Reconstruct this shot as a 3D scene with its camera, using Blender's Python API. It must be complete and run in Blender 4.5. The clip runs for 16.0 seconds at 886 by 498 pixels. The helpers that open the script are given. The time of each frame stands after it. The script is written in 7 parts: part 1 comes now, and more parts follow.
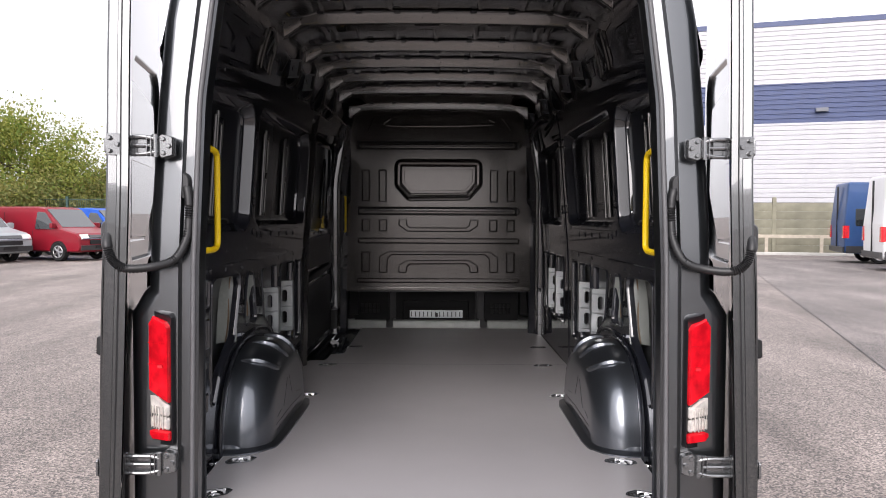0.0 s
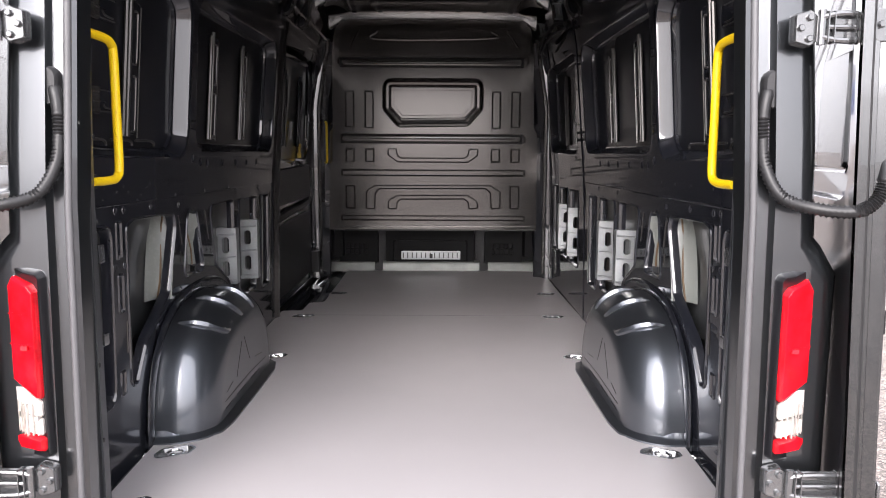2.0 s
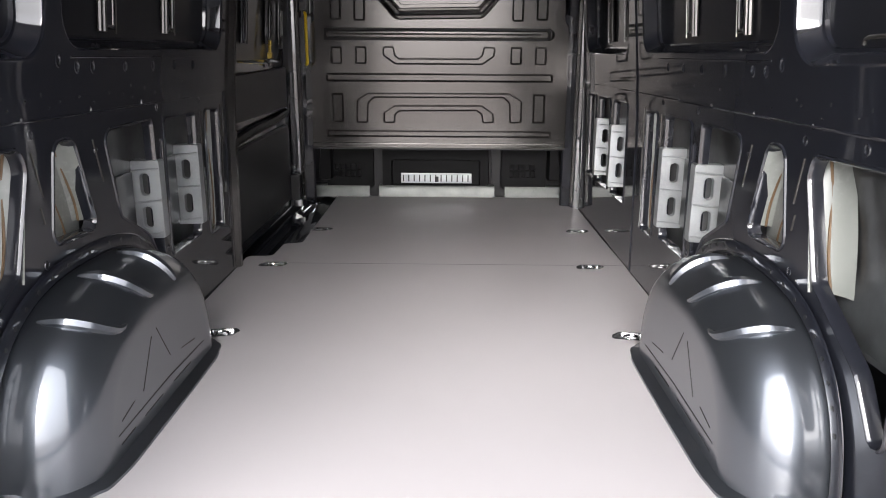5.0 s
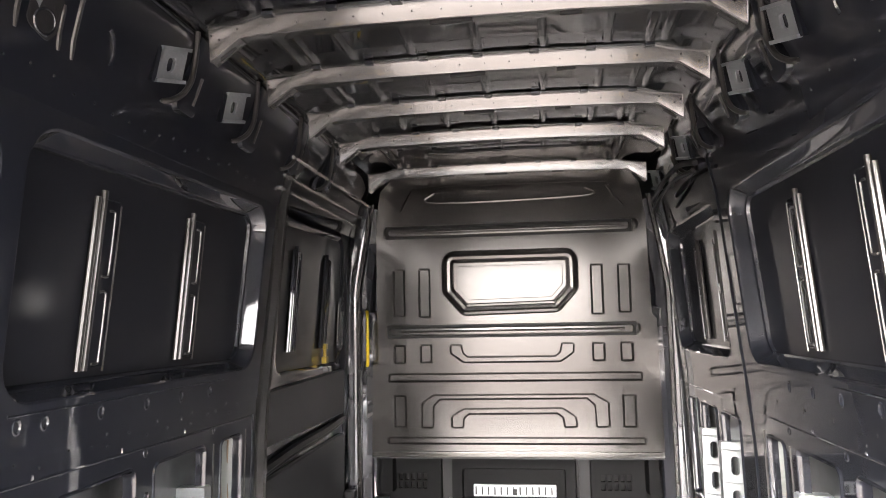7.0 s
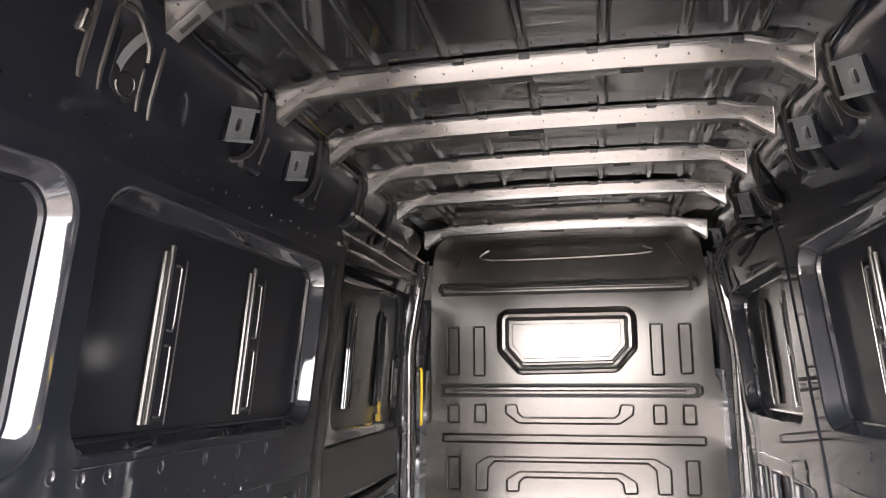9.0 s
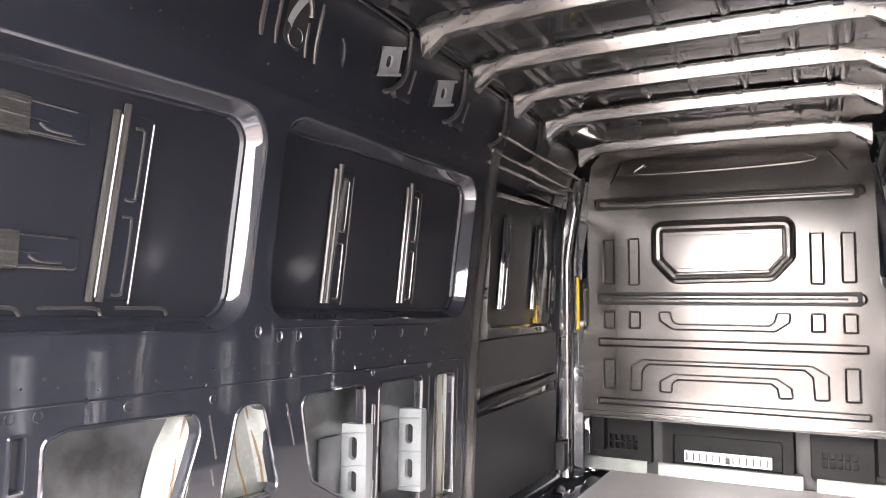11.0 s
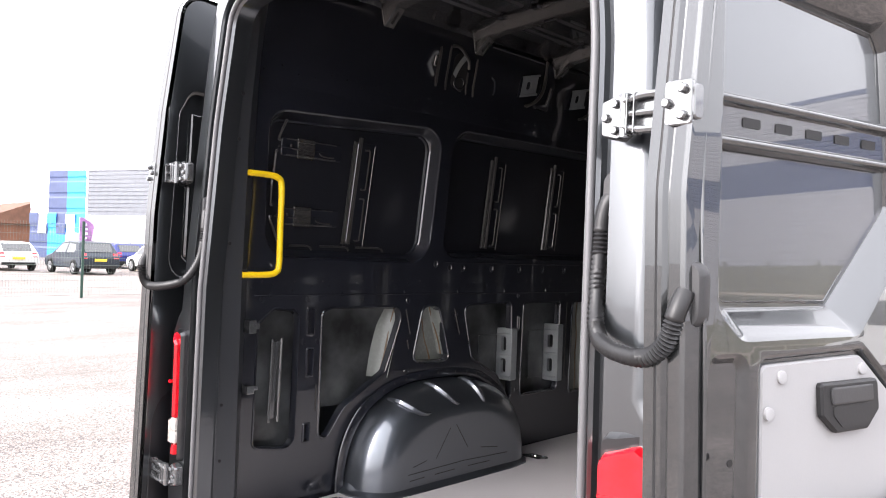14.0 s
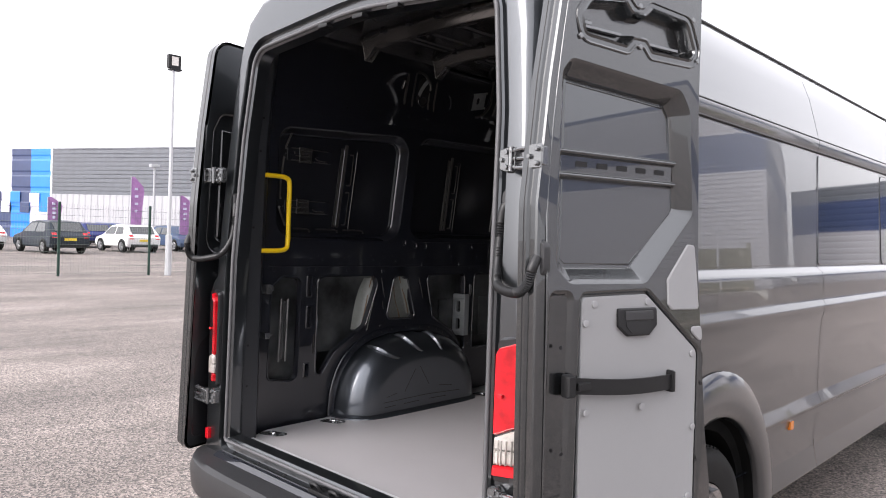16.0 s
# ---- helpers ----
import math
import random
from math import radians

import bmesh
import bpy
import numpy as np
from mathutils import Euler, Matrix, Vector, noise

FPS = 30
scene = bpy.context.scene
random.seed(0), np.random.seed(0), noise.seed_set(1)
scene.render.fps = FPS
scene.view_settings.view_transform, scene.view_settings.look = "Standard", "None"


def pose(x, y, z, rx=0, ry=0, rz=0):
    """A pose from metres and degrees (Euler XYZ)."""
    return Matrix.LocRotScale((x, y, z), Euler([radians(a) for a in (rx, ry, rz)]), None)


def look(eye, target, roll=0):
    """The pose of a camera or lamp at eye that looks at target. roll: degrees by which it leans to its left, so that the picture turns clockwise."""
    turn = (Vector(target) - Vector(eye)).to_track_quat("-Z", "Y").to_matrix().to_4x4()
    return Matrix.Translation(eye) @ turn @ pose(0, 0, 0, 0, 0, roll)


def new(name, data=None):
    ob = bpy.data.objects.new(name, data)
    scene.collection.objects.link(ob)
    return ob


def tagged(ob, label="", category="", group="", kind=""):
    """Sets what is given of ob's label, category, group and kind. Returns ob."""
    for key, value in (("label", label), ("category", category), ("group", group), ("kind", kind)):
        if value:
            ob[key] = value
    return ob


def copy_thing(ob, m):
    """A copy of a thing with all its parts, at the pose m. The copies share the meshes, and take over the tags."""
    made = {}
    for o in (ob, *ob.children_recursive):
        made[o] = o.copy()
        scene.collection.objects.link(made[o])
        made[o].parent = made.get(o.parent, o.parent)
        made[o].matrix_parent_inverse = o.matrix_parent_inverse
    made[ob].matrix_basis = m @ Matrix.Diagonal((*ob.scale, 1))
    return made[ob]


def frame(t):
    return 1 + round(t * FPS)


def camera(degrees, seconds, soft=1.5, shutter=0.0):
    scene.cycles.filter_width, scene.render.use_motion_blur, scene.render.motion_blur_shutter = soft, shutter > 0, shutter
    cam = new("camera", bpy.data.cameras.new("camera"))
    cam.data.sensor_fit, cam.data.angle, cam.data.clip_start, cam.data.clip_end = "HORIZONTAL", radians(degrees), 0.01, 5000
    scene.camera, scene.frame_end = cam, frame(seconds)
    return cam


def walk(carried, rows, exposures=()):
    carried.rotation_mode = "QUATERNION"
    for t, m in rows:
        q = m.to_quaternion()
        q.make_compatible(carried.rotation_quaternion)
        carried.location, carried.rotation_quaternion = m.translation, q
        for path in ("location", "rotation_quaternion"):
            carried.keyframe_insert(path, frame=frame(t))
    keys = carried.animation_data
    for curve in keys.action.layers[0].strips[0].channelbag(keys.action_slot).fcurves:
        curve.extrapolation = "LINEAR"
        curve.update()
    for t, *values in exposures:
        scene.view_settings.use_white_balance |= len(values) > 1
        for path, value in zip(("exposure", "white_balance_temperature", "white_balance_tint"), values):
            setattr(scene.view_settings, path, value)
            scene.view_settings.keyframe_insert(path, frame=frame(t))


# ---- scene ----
cam = camera(62.8, 16.0, soft=1.0)
PATH = [
    (0, (0.041, -2.321, 1.608), (0.042, -0.322, 1.524), 0.3),
    (0.5, (0.029, -2.146, 1.607), (0.033, -0.149, 1.513), 0.2),
    (1, (0.053, -1.944, 1.617), (0.054, 0.052, 1.499), 0.2),
    (1.5, (0.074, -1.786, 1.6), (0.073, 0.205, 1.415), 0.2),
    (2, (0.067, -1.595, 1.567), (0.073, 0.388, 1.304), 0.3),
    (2.5, (0.035, -1.402, 1.561), (0.054, 0.566, 1.201), 0.3),
    (3, (0.019, -1.252, 1.545), (0.046, 0.696, 1.089), 0.4),
    (3.2, (0.013, -1.21, 1.538), (0.043, 0.729, 1.048), 0.4),
    (5.3, (0.084, -0.519, 1.581), (0.046, 1.411, 1.058), 0.1),
    (5.5, (0.082, -0.456, 1.597), (0.029, 1.49, 1.137), -0.1),
    (6, (0.075, -0.307, 1.649), (-0.023, 1.676, 1.402), -0.5),
    (6.5, (0.122, -0.162, 1.698), (-0.061, 1.83, 1.71), -1.0),
    (7, (0.19, -0.08, 1.721), (-0.08, 1.892, 1.923), -1.1),
    (7.5, (0.208, -0.052, 1.736), (-0.125, 1.896, 2.043), -1.0),
    (8, (0.175, -0.047, 1.738), (-0.181, 1.888, 2.101), -0.9),
    (8.2, (0.152, -0.044, 1.743), (-0.208, 1.888, 2.114), -0.8),
    (10.3, (0.324, -0.203, 1.651), (-0.328, 1.67, 1.907), 0.6),
    (10.5, (0.37, -0.231, 1.64), (-0.348, 1.621, 1.868), 0.5),
    (11, (0.451, -0.329, 1.611), (-0.45, 1.449, 1.77), 0.6),
    (11.5, (0.569, -0.461, 1.611), (-0.511, 1.22, 1.708), 0.6),
    (12, (0.723, -0.547, 1.618), (-0.51, 1.027, 1.675), 0.9),
    (12.5, (0.913, -0.626, 1.615), (-0.422, 0.862, 1.651), 1.1),
    (13, (1.065, -0.755, 1.6), (-0.331, 0.677, 1.627), 1.3),
    (13.5, (1.286, -0.935, 1.612), (-0.145, 0.462, 1.624), 1.8),
    (14, (1.53, -1.05, 1.6), (0.082, 0.329, 1.605), 2.0),
    (14.5, (1.77, -1.166, 1.61), (0.319, 0.21, 1.601), 2.2),
    (15, (1.945, -1.37, 1.599), (0.501, 0.013, 1.575), 2.2),
    (15.5, (2.089, -1.548, 1.611), (0.664, -0.147, 1.573), 2.1),
    (16, (2.209, -1.691, 1.613), (0.825, -0.248, 1.565), 2.1),
]
walk(cam, [(t, look(eye, target, roll)) for t, eye, target, roll in PATH],
     [(0.0, 0.50, 6500, 16), (1.0, 1.10, 6500, 17), (1.5, 1.3, 6500, 17), (3.0, 1.72, 6600, 15), (5.5, 2.3, 6450, 13), (6.0, 2.8, 6750, 13), (6.5, 3.35, 6800, 13), (7.0, 3.58, 6750, 13), (8.0, 3.75, 6700, 13), (10.5, 4.1, 6750, 15),
      (11.5, 4.5, 6700, 16), (12.5, 4.2, 6700, 16), (13.0, 3.5, 6700, 15), (13.5, 2.6, 6600, 15), (14.0, 1.7, 6500, 15), (14.5, 1.15, 6500, 15), (15.0, 0.9, 6500, 15), (16.0, 0.65, 6500, 15)])

# ---- world, sun, exposure ----
world = bpy.data.worlds.new("overcast")
scene.world = world
world.use_nodes = True
wn = world.node_tree
for n_ in list(wn.nodes):
    wn.nodes.remove(n_)
w_out = wn.nodes.new("ShaderNodeOutputWorld")
w_bg = wn.nodes.new("ShaderNodeBackground")
w_sky = wn.nodes.new("ShaderNodeTexSky")
w_sky.sky_type = "NISHITA"
w_sky.sun_disc = False
w_sky.sun_elevation = radians(29)
w_sky.sun_rotation = radians(192)
w_sky.dust_density = 4.0
w_hs = wn.nodes.new("ShaderNodeHueSaturation")
w_hs.inputs["Saturation"].default_value = 0.12
w_mix = wn.nodes.new("ShaderNodeMix")
w_mix.data_type = "RGBA"
w_mix.inputs[0].default_value = 0.72
w_co = wn.nodes.new("ShaderNodeTexCoord")
w_sep = wn.nodes.new("ShaderNodeSeparateXYZ")
w_grad = wn.nodes.new("ShaderNodeMix")
w_grad.data_type = "RGBA"
w_grad.inputs[6].default_value = (4.1, 4.15, 4.25, 1)
w_grad.inputs[7].default_value = (8.6, 8.8, 9.2, 1)
wn.links.new(w_co.outputs["Generated"], w_sep.inputs[0])
wn.links.new(w_sep.outputs["Z"], w_grad.inputs[0])
wn.links.new(w_grad.outputs[2], w_mix.inputs[7])
wn.links.new(w_sky.outputs[0], w_hs.inputs["Color"])
wn.links.new(w_hs.outputs[0], w_mix.inputs[6])
wn.links.new(w_mix.outputs[2], w_bg.inputs["Color"])
w_bg.inputs["Strength"].default_value = 0.22
wn.links.new(w_bg.outputs[0], w_out.inputs["Surface"])
sun = new("sun", bpy.data.lights.new("sun", "SUN"))
sun.data.energy, sun.data.angle, sun.data.color = 1.7, radians(44), (1.0, 0.97, 0.93)
sun.matrix_world = look((-4, -19, 10.8), (0, 0, 0))


# ---- materials ----
def material(name, colour, rough=0.5, metal=0.0, coat=0.0, grain=0.0, grain_scale=60.0, tint=None, stain_scale=2.0,
             stain=0.25, bump=0.0, bump_scale=200.0, rough_var=0.0, coat_rough=0.04, spec=0.5, piece=0.0, coat_ior=1.5):
    """A surface with fine grain, broad stains and relief."""
    m = bpy.data.materials.new(name)
    m.use_nodes = True
    t = m.node_tree
    b = t.nodes["Principled BSDF"]
    b.inputs["Roughness"].default_value = rough
    b.inputs["Metallic"].default_value = metal
    b.inputs["Coat Weight"].default_value = coat
    b.inputs["Coat Roughness"].default_value = coat_rough
    b.inputs["Coat IOR"].default_value = coat_ior
    b.inputs["Specular IOR Level"].default_value = spec
    co = t.nodes.new("ShaderNodeTexCoord").outputs["Object"]

    def tex(scale, detail=4.0):
        n = t.nodes.new("ShaderNodeTexNoise")
        n.inputs["Scale"].default_value, n.inputs["Detail"].default_value = scale, detail
        t.links.new(co, n.inputs["Vector"])
        return n.outputs["Fac"]

    def mix(fac, a, c, lo=0.35, hi=0.65):
        r = t.nodes.new("ShaderNodeMapRange")
        r.inputs[1].default_value, r.inputs[2].default_value = lo, hi
        t.links.new(fac, r.inputs[0])
        x = t.nodes.new("ShaderNodeMix")
        x.data_type = "RGBA"
        t.links.new(r.outputs[0], x.inputs[0])
        for v, k in ((a, 6), (c, 7)):
            if isinstance(v, tuple):
                x.inputs[k].default_value = (*v, 1)
            else:
                t.links.new(v, x.inputs[k])
        return x.outputs[2]

    tint = tint or tuple(c * (1 - stain) for c in colour)
    col = mix(tex(stain_scale, 6.0), colour, tint)
    if grain:
        dark = tuple(c * (1 - grain) for c in colour)
        col = mix(tex(grain_scale, 2.0), col, dark, 0.5, 0.75)
    if piece:
        oi = t.nodes.new("ShaderNodeObjectInfo")
        hs = t.nodes.new("ShaderNodeHueSaturation")
        r = t.nodes.new("ShaderNodeMapRange")
        r.inputs[3].default_value, r.inputs[4].default_value = 1 - piece, 1 + piece
        t.links.new(oi.outputs["Random"], r.inputs[0])
        t.links.new(r.outputs[0], hs.inputs["Value"])
        t.links.new(col, hs.inputs["Color"])
        col = hs.outputs[0]
    t.links.new(col, b.inputs["Base Color"])
    if rough_var:
        r = t.nodes.new("ShaderNodeMapRange")
        r.inputs[3].default_value, r.inputs[4].default_value = max(0.02, rough - rough_var), min(1, rough + rough_var)
        t.links.new(tex(stain_scale * 3, 5.0), r.inputs[0])
        t.links.new(r.outputs[0], b.inputs["Roughness"])
    if bump:
        n = t.nodes.new("ShaderNodeBump")
        n.inputs["Strength"].default_value, n.inputs["Distance"].default_value = min(1, bump), 0.002
        t.links.new(tex(bump_scale, 3.0), n.inputs["Height"])
        t.links.new(n.outputs[0], b.inputs["Normal"])
    return m


PAINT = material("grey_metallic_paint", (0.072, 0.078, 0.085), 0.29, 0.9, 1.0, stain=0.06, grain=0.12, grain_scale=900, bump=0.005, bump_scale=9, coat_rough=0.008, coat_ior=1.70)
DOORPAINT = material("door_inside_paint", (0.062, 0.066, 0.069), 0.26, 0.88, 1.0, stain=0.08, grain=0.1, grain_scale=900, bump=0.006, bump_scale=9, coat_rough=0.02, coat_ior=1.70)
INNER = material("inner_body_paint", (0.0115, 0.0130, 0.0185), 0.45, 0.0, 1.0, stain=0.12, grain=0.1, grain_scale=700, bump=0.012, bump_scale=10, coat_rough=0.024, spec=0.2, coat_ior=1.78)
BLANK = material("window_blank_paint", (0.0115, 0.0125, 0.0165), 0.5, 0.0, 0.8, stain=0.15, grain=0.1, grain_scale=700, bump=0.012, bump_scale=10, coat_rough=0.12, spec=0.2, coat_ior=1.6)
# for strips, and as a painted gleam on body-colour beads and pressed lines
STRIP = material("strip_and_gleam_paint", (0.070, 0.066, 0.062), 0.30, 0.6, 0.5, stain=0.1, bump=0.02, bump_scale=20, coat_rough=0.14, coat_ior=1.5)
PILLAR = material("pillar_paint", (0.046, 0.049, 0.055), 0.42, 0.3, 0.5, stain=0.12, grain=0.1, grain_scale=600, bump=0.02, bump_scale=14, coat_rough=0.22)
ARCHPAINT = material("arch_paint", (0.125, 0.138, 0.158), 0.36, 0.9, 1.0, stain=0.08, bump=0.006, bump_scale=8, coat_rough=0.03, coat_ior=1.7)
SATIN = material("satin_black_sheet", (0.080, 0.075, 0.071), 0.19, 0.88, 0.3, stain=0.10, grain=0.05, grain_scale=700, bump=0.005, bump_scale=5, rough_var=0.02, coat_rough=0.16)
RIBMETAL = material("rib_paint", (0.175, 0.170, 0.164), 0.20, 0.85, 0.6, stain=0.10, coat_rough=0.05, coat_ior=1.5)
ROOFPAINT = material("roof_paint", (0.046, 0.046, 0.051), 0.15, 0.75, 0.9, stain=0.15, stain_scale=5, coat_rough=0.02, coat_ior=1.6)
PRIMER = material("pale_primer", (0.25, 0.262, 0.243), 0.40, 0.0, 0.2, stain=0.3, grain=0.06, grain_scale=80, bump=0.05, bump_scale=60)
BRACKET = material("zinc_bracket", (0.37, 0.39, 0.395), 0.32, 0.55, 0.3, stain=0.3, stain_scale=6, grain=0.08, grain_scale=120, bump=0.06, bump_scale=80)
OVERSPRAY = material("oversprayed_skin", (0.105, 0.112, 0.115), 0.32, 0.2, 0.6, stain=0.9, stain_scale=4.5, bump=0.04, bump_scale=30, coat_rough=0.1)
SEALER = material("brown_seam_sealer", (0.16, 0.10, 0.05), 0.6, stain=0.3, stain_scale=20)
BOARD = material("grey_floor_board", (0.385, 0.368, 0.372), 0.42, 0.0, 0.12, stain=0.06, stain_scale=1.4, grain=0.06, grain_scale=260, bump=0.12, bump_scale=420, coat_rough=0.25, rough_var=0.08)
RUBBER = material("black_rubber", (0.018, 0.018, 0.019), 0.5, stain=0.3, grain=0.2, grain_scale=150, bump=0.1, spec=0.3)
ALU = material("bright_edge_strip", (0.66, 0.66, 0.67), 0.42, 0.3, stain=0.12, stain_scale=8, grain=0.08, grain_scale=120)
SEALGREY = material("grey_door_seal", (0.10, 0.10, 0.105), 0.45, stain=0.2, grain=0.1, bump=0.1, bump_scale=90)
BLACKPL = material("black_plastic", (0.014, 0.014, 0.015), 0.45, stain=0.25, grain=0.2, grain_scale=300, bump=0.12, bump_scale=400, spec=0.3)
GREYPL = material("dark_grey_plastic", (0.034, 0.034, 0.036), 0.42, stain=0.2, grain=0.15, grain_scale=300, bump=0.15, bump_scale=350, spec=0.4)
YELLOW = material("yellow_plastic", (0.83, 0.56, 0.005), 0.38, stain=0.08, bump=0.05)
BRASS = material("dull_brass", (0.30, 0.21, 0.03), 0.35, 0.6, stain=0.3, stain_scale=20)
STEEL = material("galvanised_steel", (0.42, 0.42, 0.43), 0.33, 0.9, stain=0.25, stain_scale=12, grain=0.12, grain_scale=90, bump=0.08)
KICK = material("dull_galvanised_plate", (0.125, 0.133, 0.124), 0.42, 0.5, 0.1, stain=0.3, stain_scale=9, grain=0.12, grain_scale=90, bump=0.08)
HINGE = material("painted_hinge_steel", (0.15, 0.155, 0.16), 0.24, 0.7, 0.9, stain=0.15, bump=0.04, coat_rough=0.05, coat_ior=1.7)
TRIM = material("grey_trim_board", (0.27, 0.27, 0.275), 0.55, stain=0.05, grain=0.06, grain_scale=300, bump=0.08, bump_scale=300)
CHROME = material("chrome", (0.75, 0.75, 0.76), 0.12, 1.0, stain=0.05)
REDLENS = material("red_lamp_lens", (0.74, 0.008, 0.018), 0.12, 0.0, 0.9, stain=0.45, stain_scale=22, bump=0.03)
CLEARLENS = material("clear_lamp_lens", (0.72, 0.68, 0.64), 0.15, 0.2, 0.9, stain=0.3, stain_scale=40, bump=0.25, bump_scale=160)
AMBER = material("amber_lens", (0.75, 0.22, 0.02), 0.2, coat=0.6)
GLOSSBLACK = material("gloss_black_panel", (0.010, 0.010, 0.012), 0.3, 0.0, 1.0, stain=0.1, coat_rough=0.01)
GLASS = material("dark_glass", (0.02, 0.024, 0.026), 0.05, 0.0, 1.0, stain=0.1)
TYRE = material("tyre_rubber", (0.016, 0.016, 0.016), 0.75, stain=0.4, stain_scale=8, grain=0.3, bump=0.3, spec=0.25)
LINER = material("arch_liner_felt", (0.008, 0.008, 0.008), 0.95, stain=0.4, stain_scale=8, bump=0.3, spec=0.05)
FOOTPL = material("foot_plastic", (0.008, 0.008, 0.0085), 0.6, stain=0.2, bump=0.1, bump_scale=350, spec=0.15)
DOORBLANK = material("door_blank_paint", (0.008, 0.008, 0.009), 0.35, 0.0, 0.45, stain=0.1, coat_rough=0.015, spec=0.2)
CONDUIT = material("conduit_rubber", (0.016, 0.016, 0.017), 0.38, stain=0.2, bump=0.1, bump_scale=200, spec=0.4)


# ---- mesh tools ----
def part(name, bm, mat, parent=None, label="", smooth=35, weighted=True, pos=None):
    """Links a bmesh as one mesh object under its parent."""
    me = bpy.data.meshes.new(name)
    bmesh.ops.recalc_face_normals(bm, faces=bm.faces)
    bm.to_mesh(me)
    bm.free()
    me.materials.append(mat)
    if smooth:
        for p in me.polygons:
            p.use_smooth = True
        me.set_sharp_from_angle(angle=radians(smooth))
    ob = new(name, me)
    if weighted and smooth:
        w = ob.modifiers.new("normals", "WEIGHTED_NORMAL")
        w.keep_sharp = True
    while parent is not None and parent.parent is not None and parent.parent.parent is not None:
        parent = parent.parent
    if parent is not None:
        ob.parent = parent
    if pos is not None:
        ob.matrix_basis = pos
    if label:
        ob["label"] = label
    return ob


def add_box(bm, lo, hi, bevel=0.0, m=None):
    """A box from corner to corner, its edges rounded, moved by m."""
    lo, hi = Vector(lo), Vector(hi)
    r = bmesh.ops.create_cube(bm, size=1.0)
    size = hi - lo
    for v in r["verts"]:
        v.co = Vector((v.co.x * size.x, v.co.y * size.y, v.co.z * size.z)) + (lo + hi) / 2
    vs = r["verts"]
    if bevel:
        es = list({e for v in vs for e in v.link_edges})
        out = bmesh.ops.bevel(bm, geom=es, offset=bevel, segments=2, affect="EDGES", profile=0.6)
        vs = list({v for f in out["faces"] for v in f.verts} | {v for v in vs if v.is_valid})
        seen, todo = set(vs), list(vs)
        while todo:
            v = todo.pop()
            for e in v.link_edges:
                o = e.other_vert(v)
                if o not in seen:
                    seen.add(o)
                    todo.append(o)
        vs = list(seen)
    if m is not None:
        for v in vs:
            v.co = m @ v.co
    return vs


def boxes(*specs, bevel=0.0):
    bm = bmesh.new()
    for lo, hi in specs:
        add_box(bm, lo, hi, bevel)
    return bm


def rounded(pts, r=0.02, n=4):
    """A polygon with its corners rounded; r may be one number or one for each corner."""
    out, k = [], len(pts)
    for i, p in enumerate(pts):
        a, p, c = Vector(pts[i - 1]), Vector(p), Vector(pts[(i + 1) % k])
        rad = r[i] if isinstance(r, (list, tuple)) else r
        da, dc = a - p, c - p
        ang = da.angle(dc)
        if rad <= 0 or ang > 3.1:
            out.append((p.x, p.y))
            continue
        cut = min(rad / math.tan(ang / 2), 0.48 * da.length, 0.48 * dc.length)
        rr = cut * math.tan(ang / 2)
        mid = p + (da.normalized() + dc.normalized()).normalized() * (rr / math.sin(ang / 2))
        s, e = p + da.normalized() * cut, p + dc.normalized() * cut
        a0, a1 = math.atan2(*(s - mid).yx), math.atan2(*(e - mid).yx)
        d = (a1 - a0 + math.pi) % (2 * math.pi) - math.pi
        for j in range(n + 1):
            q = a0 + d * j / n
            out.append((mid.x + rr * math.cos(q), mid.y + rr * math.sin(q)))
    return out


def area(p):
    return sum(p[i - 1][0] * p[i][1] - p[i][0] * p[i - 1][1] for i in range(len(p))) / 2


def inset(p, d):
    """The polygon (counter-clockwise) moved inwards by d."""
    out, k = [], len(p)
    for i in range(k):
        a, b, c = Vector(p[i - 1]), Vector(p[i]), Vector(p[(i + 1) % k])
        e1, e2 = (b - a), (c - b)
        n1 = Vector((-e1.y, e1.x)).normalized() if e1.length > 1e-9 else Vector((0, 0))
        n2 = Vector((-e2.y, e2.x)).normalized() if e2.length > 1e-9 else n1
        n1 = n1 if n1.length > 0 else n2
        m = n1 + n2
        m = m / max(0.35, m.length_squared / 2) if m.length > 1e-6 else n1
        out.append((b.x + m.x * d, b.y + m.y * d))
    return out


def ccw(p):
    return p if area(p) > 0 else list(reversed(p))


def shape(pts, r=0.02, n=4):
    """An outline that rounds its corners afresh for every inset."""
    rad = list(r) if isinstance(r, (list, tuple)) else [r] * len(pts)
    if area(pts) < 0:
        pts, rad = list(reversed(pts)), list(reversed(rad))
    return lambda ins: rounded(inset(pts, ins) if ins else pts, [max(q - ins, 0.006) for q in rad], n)


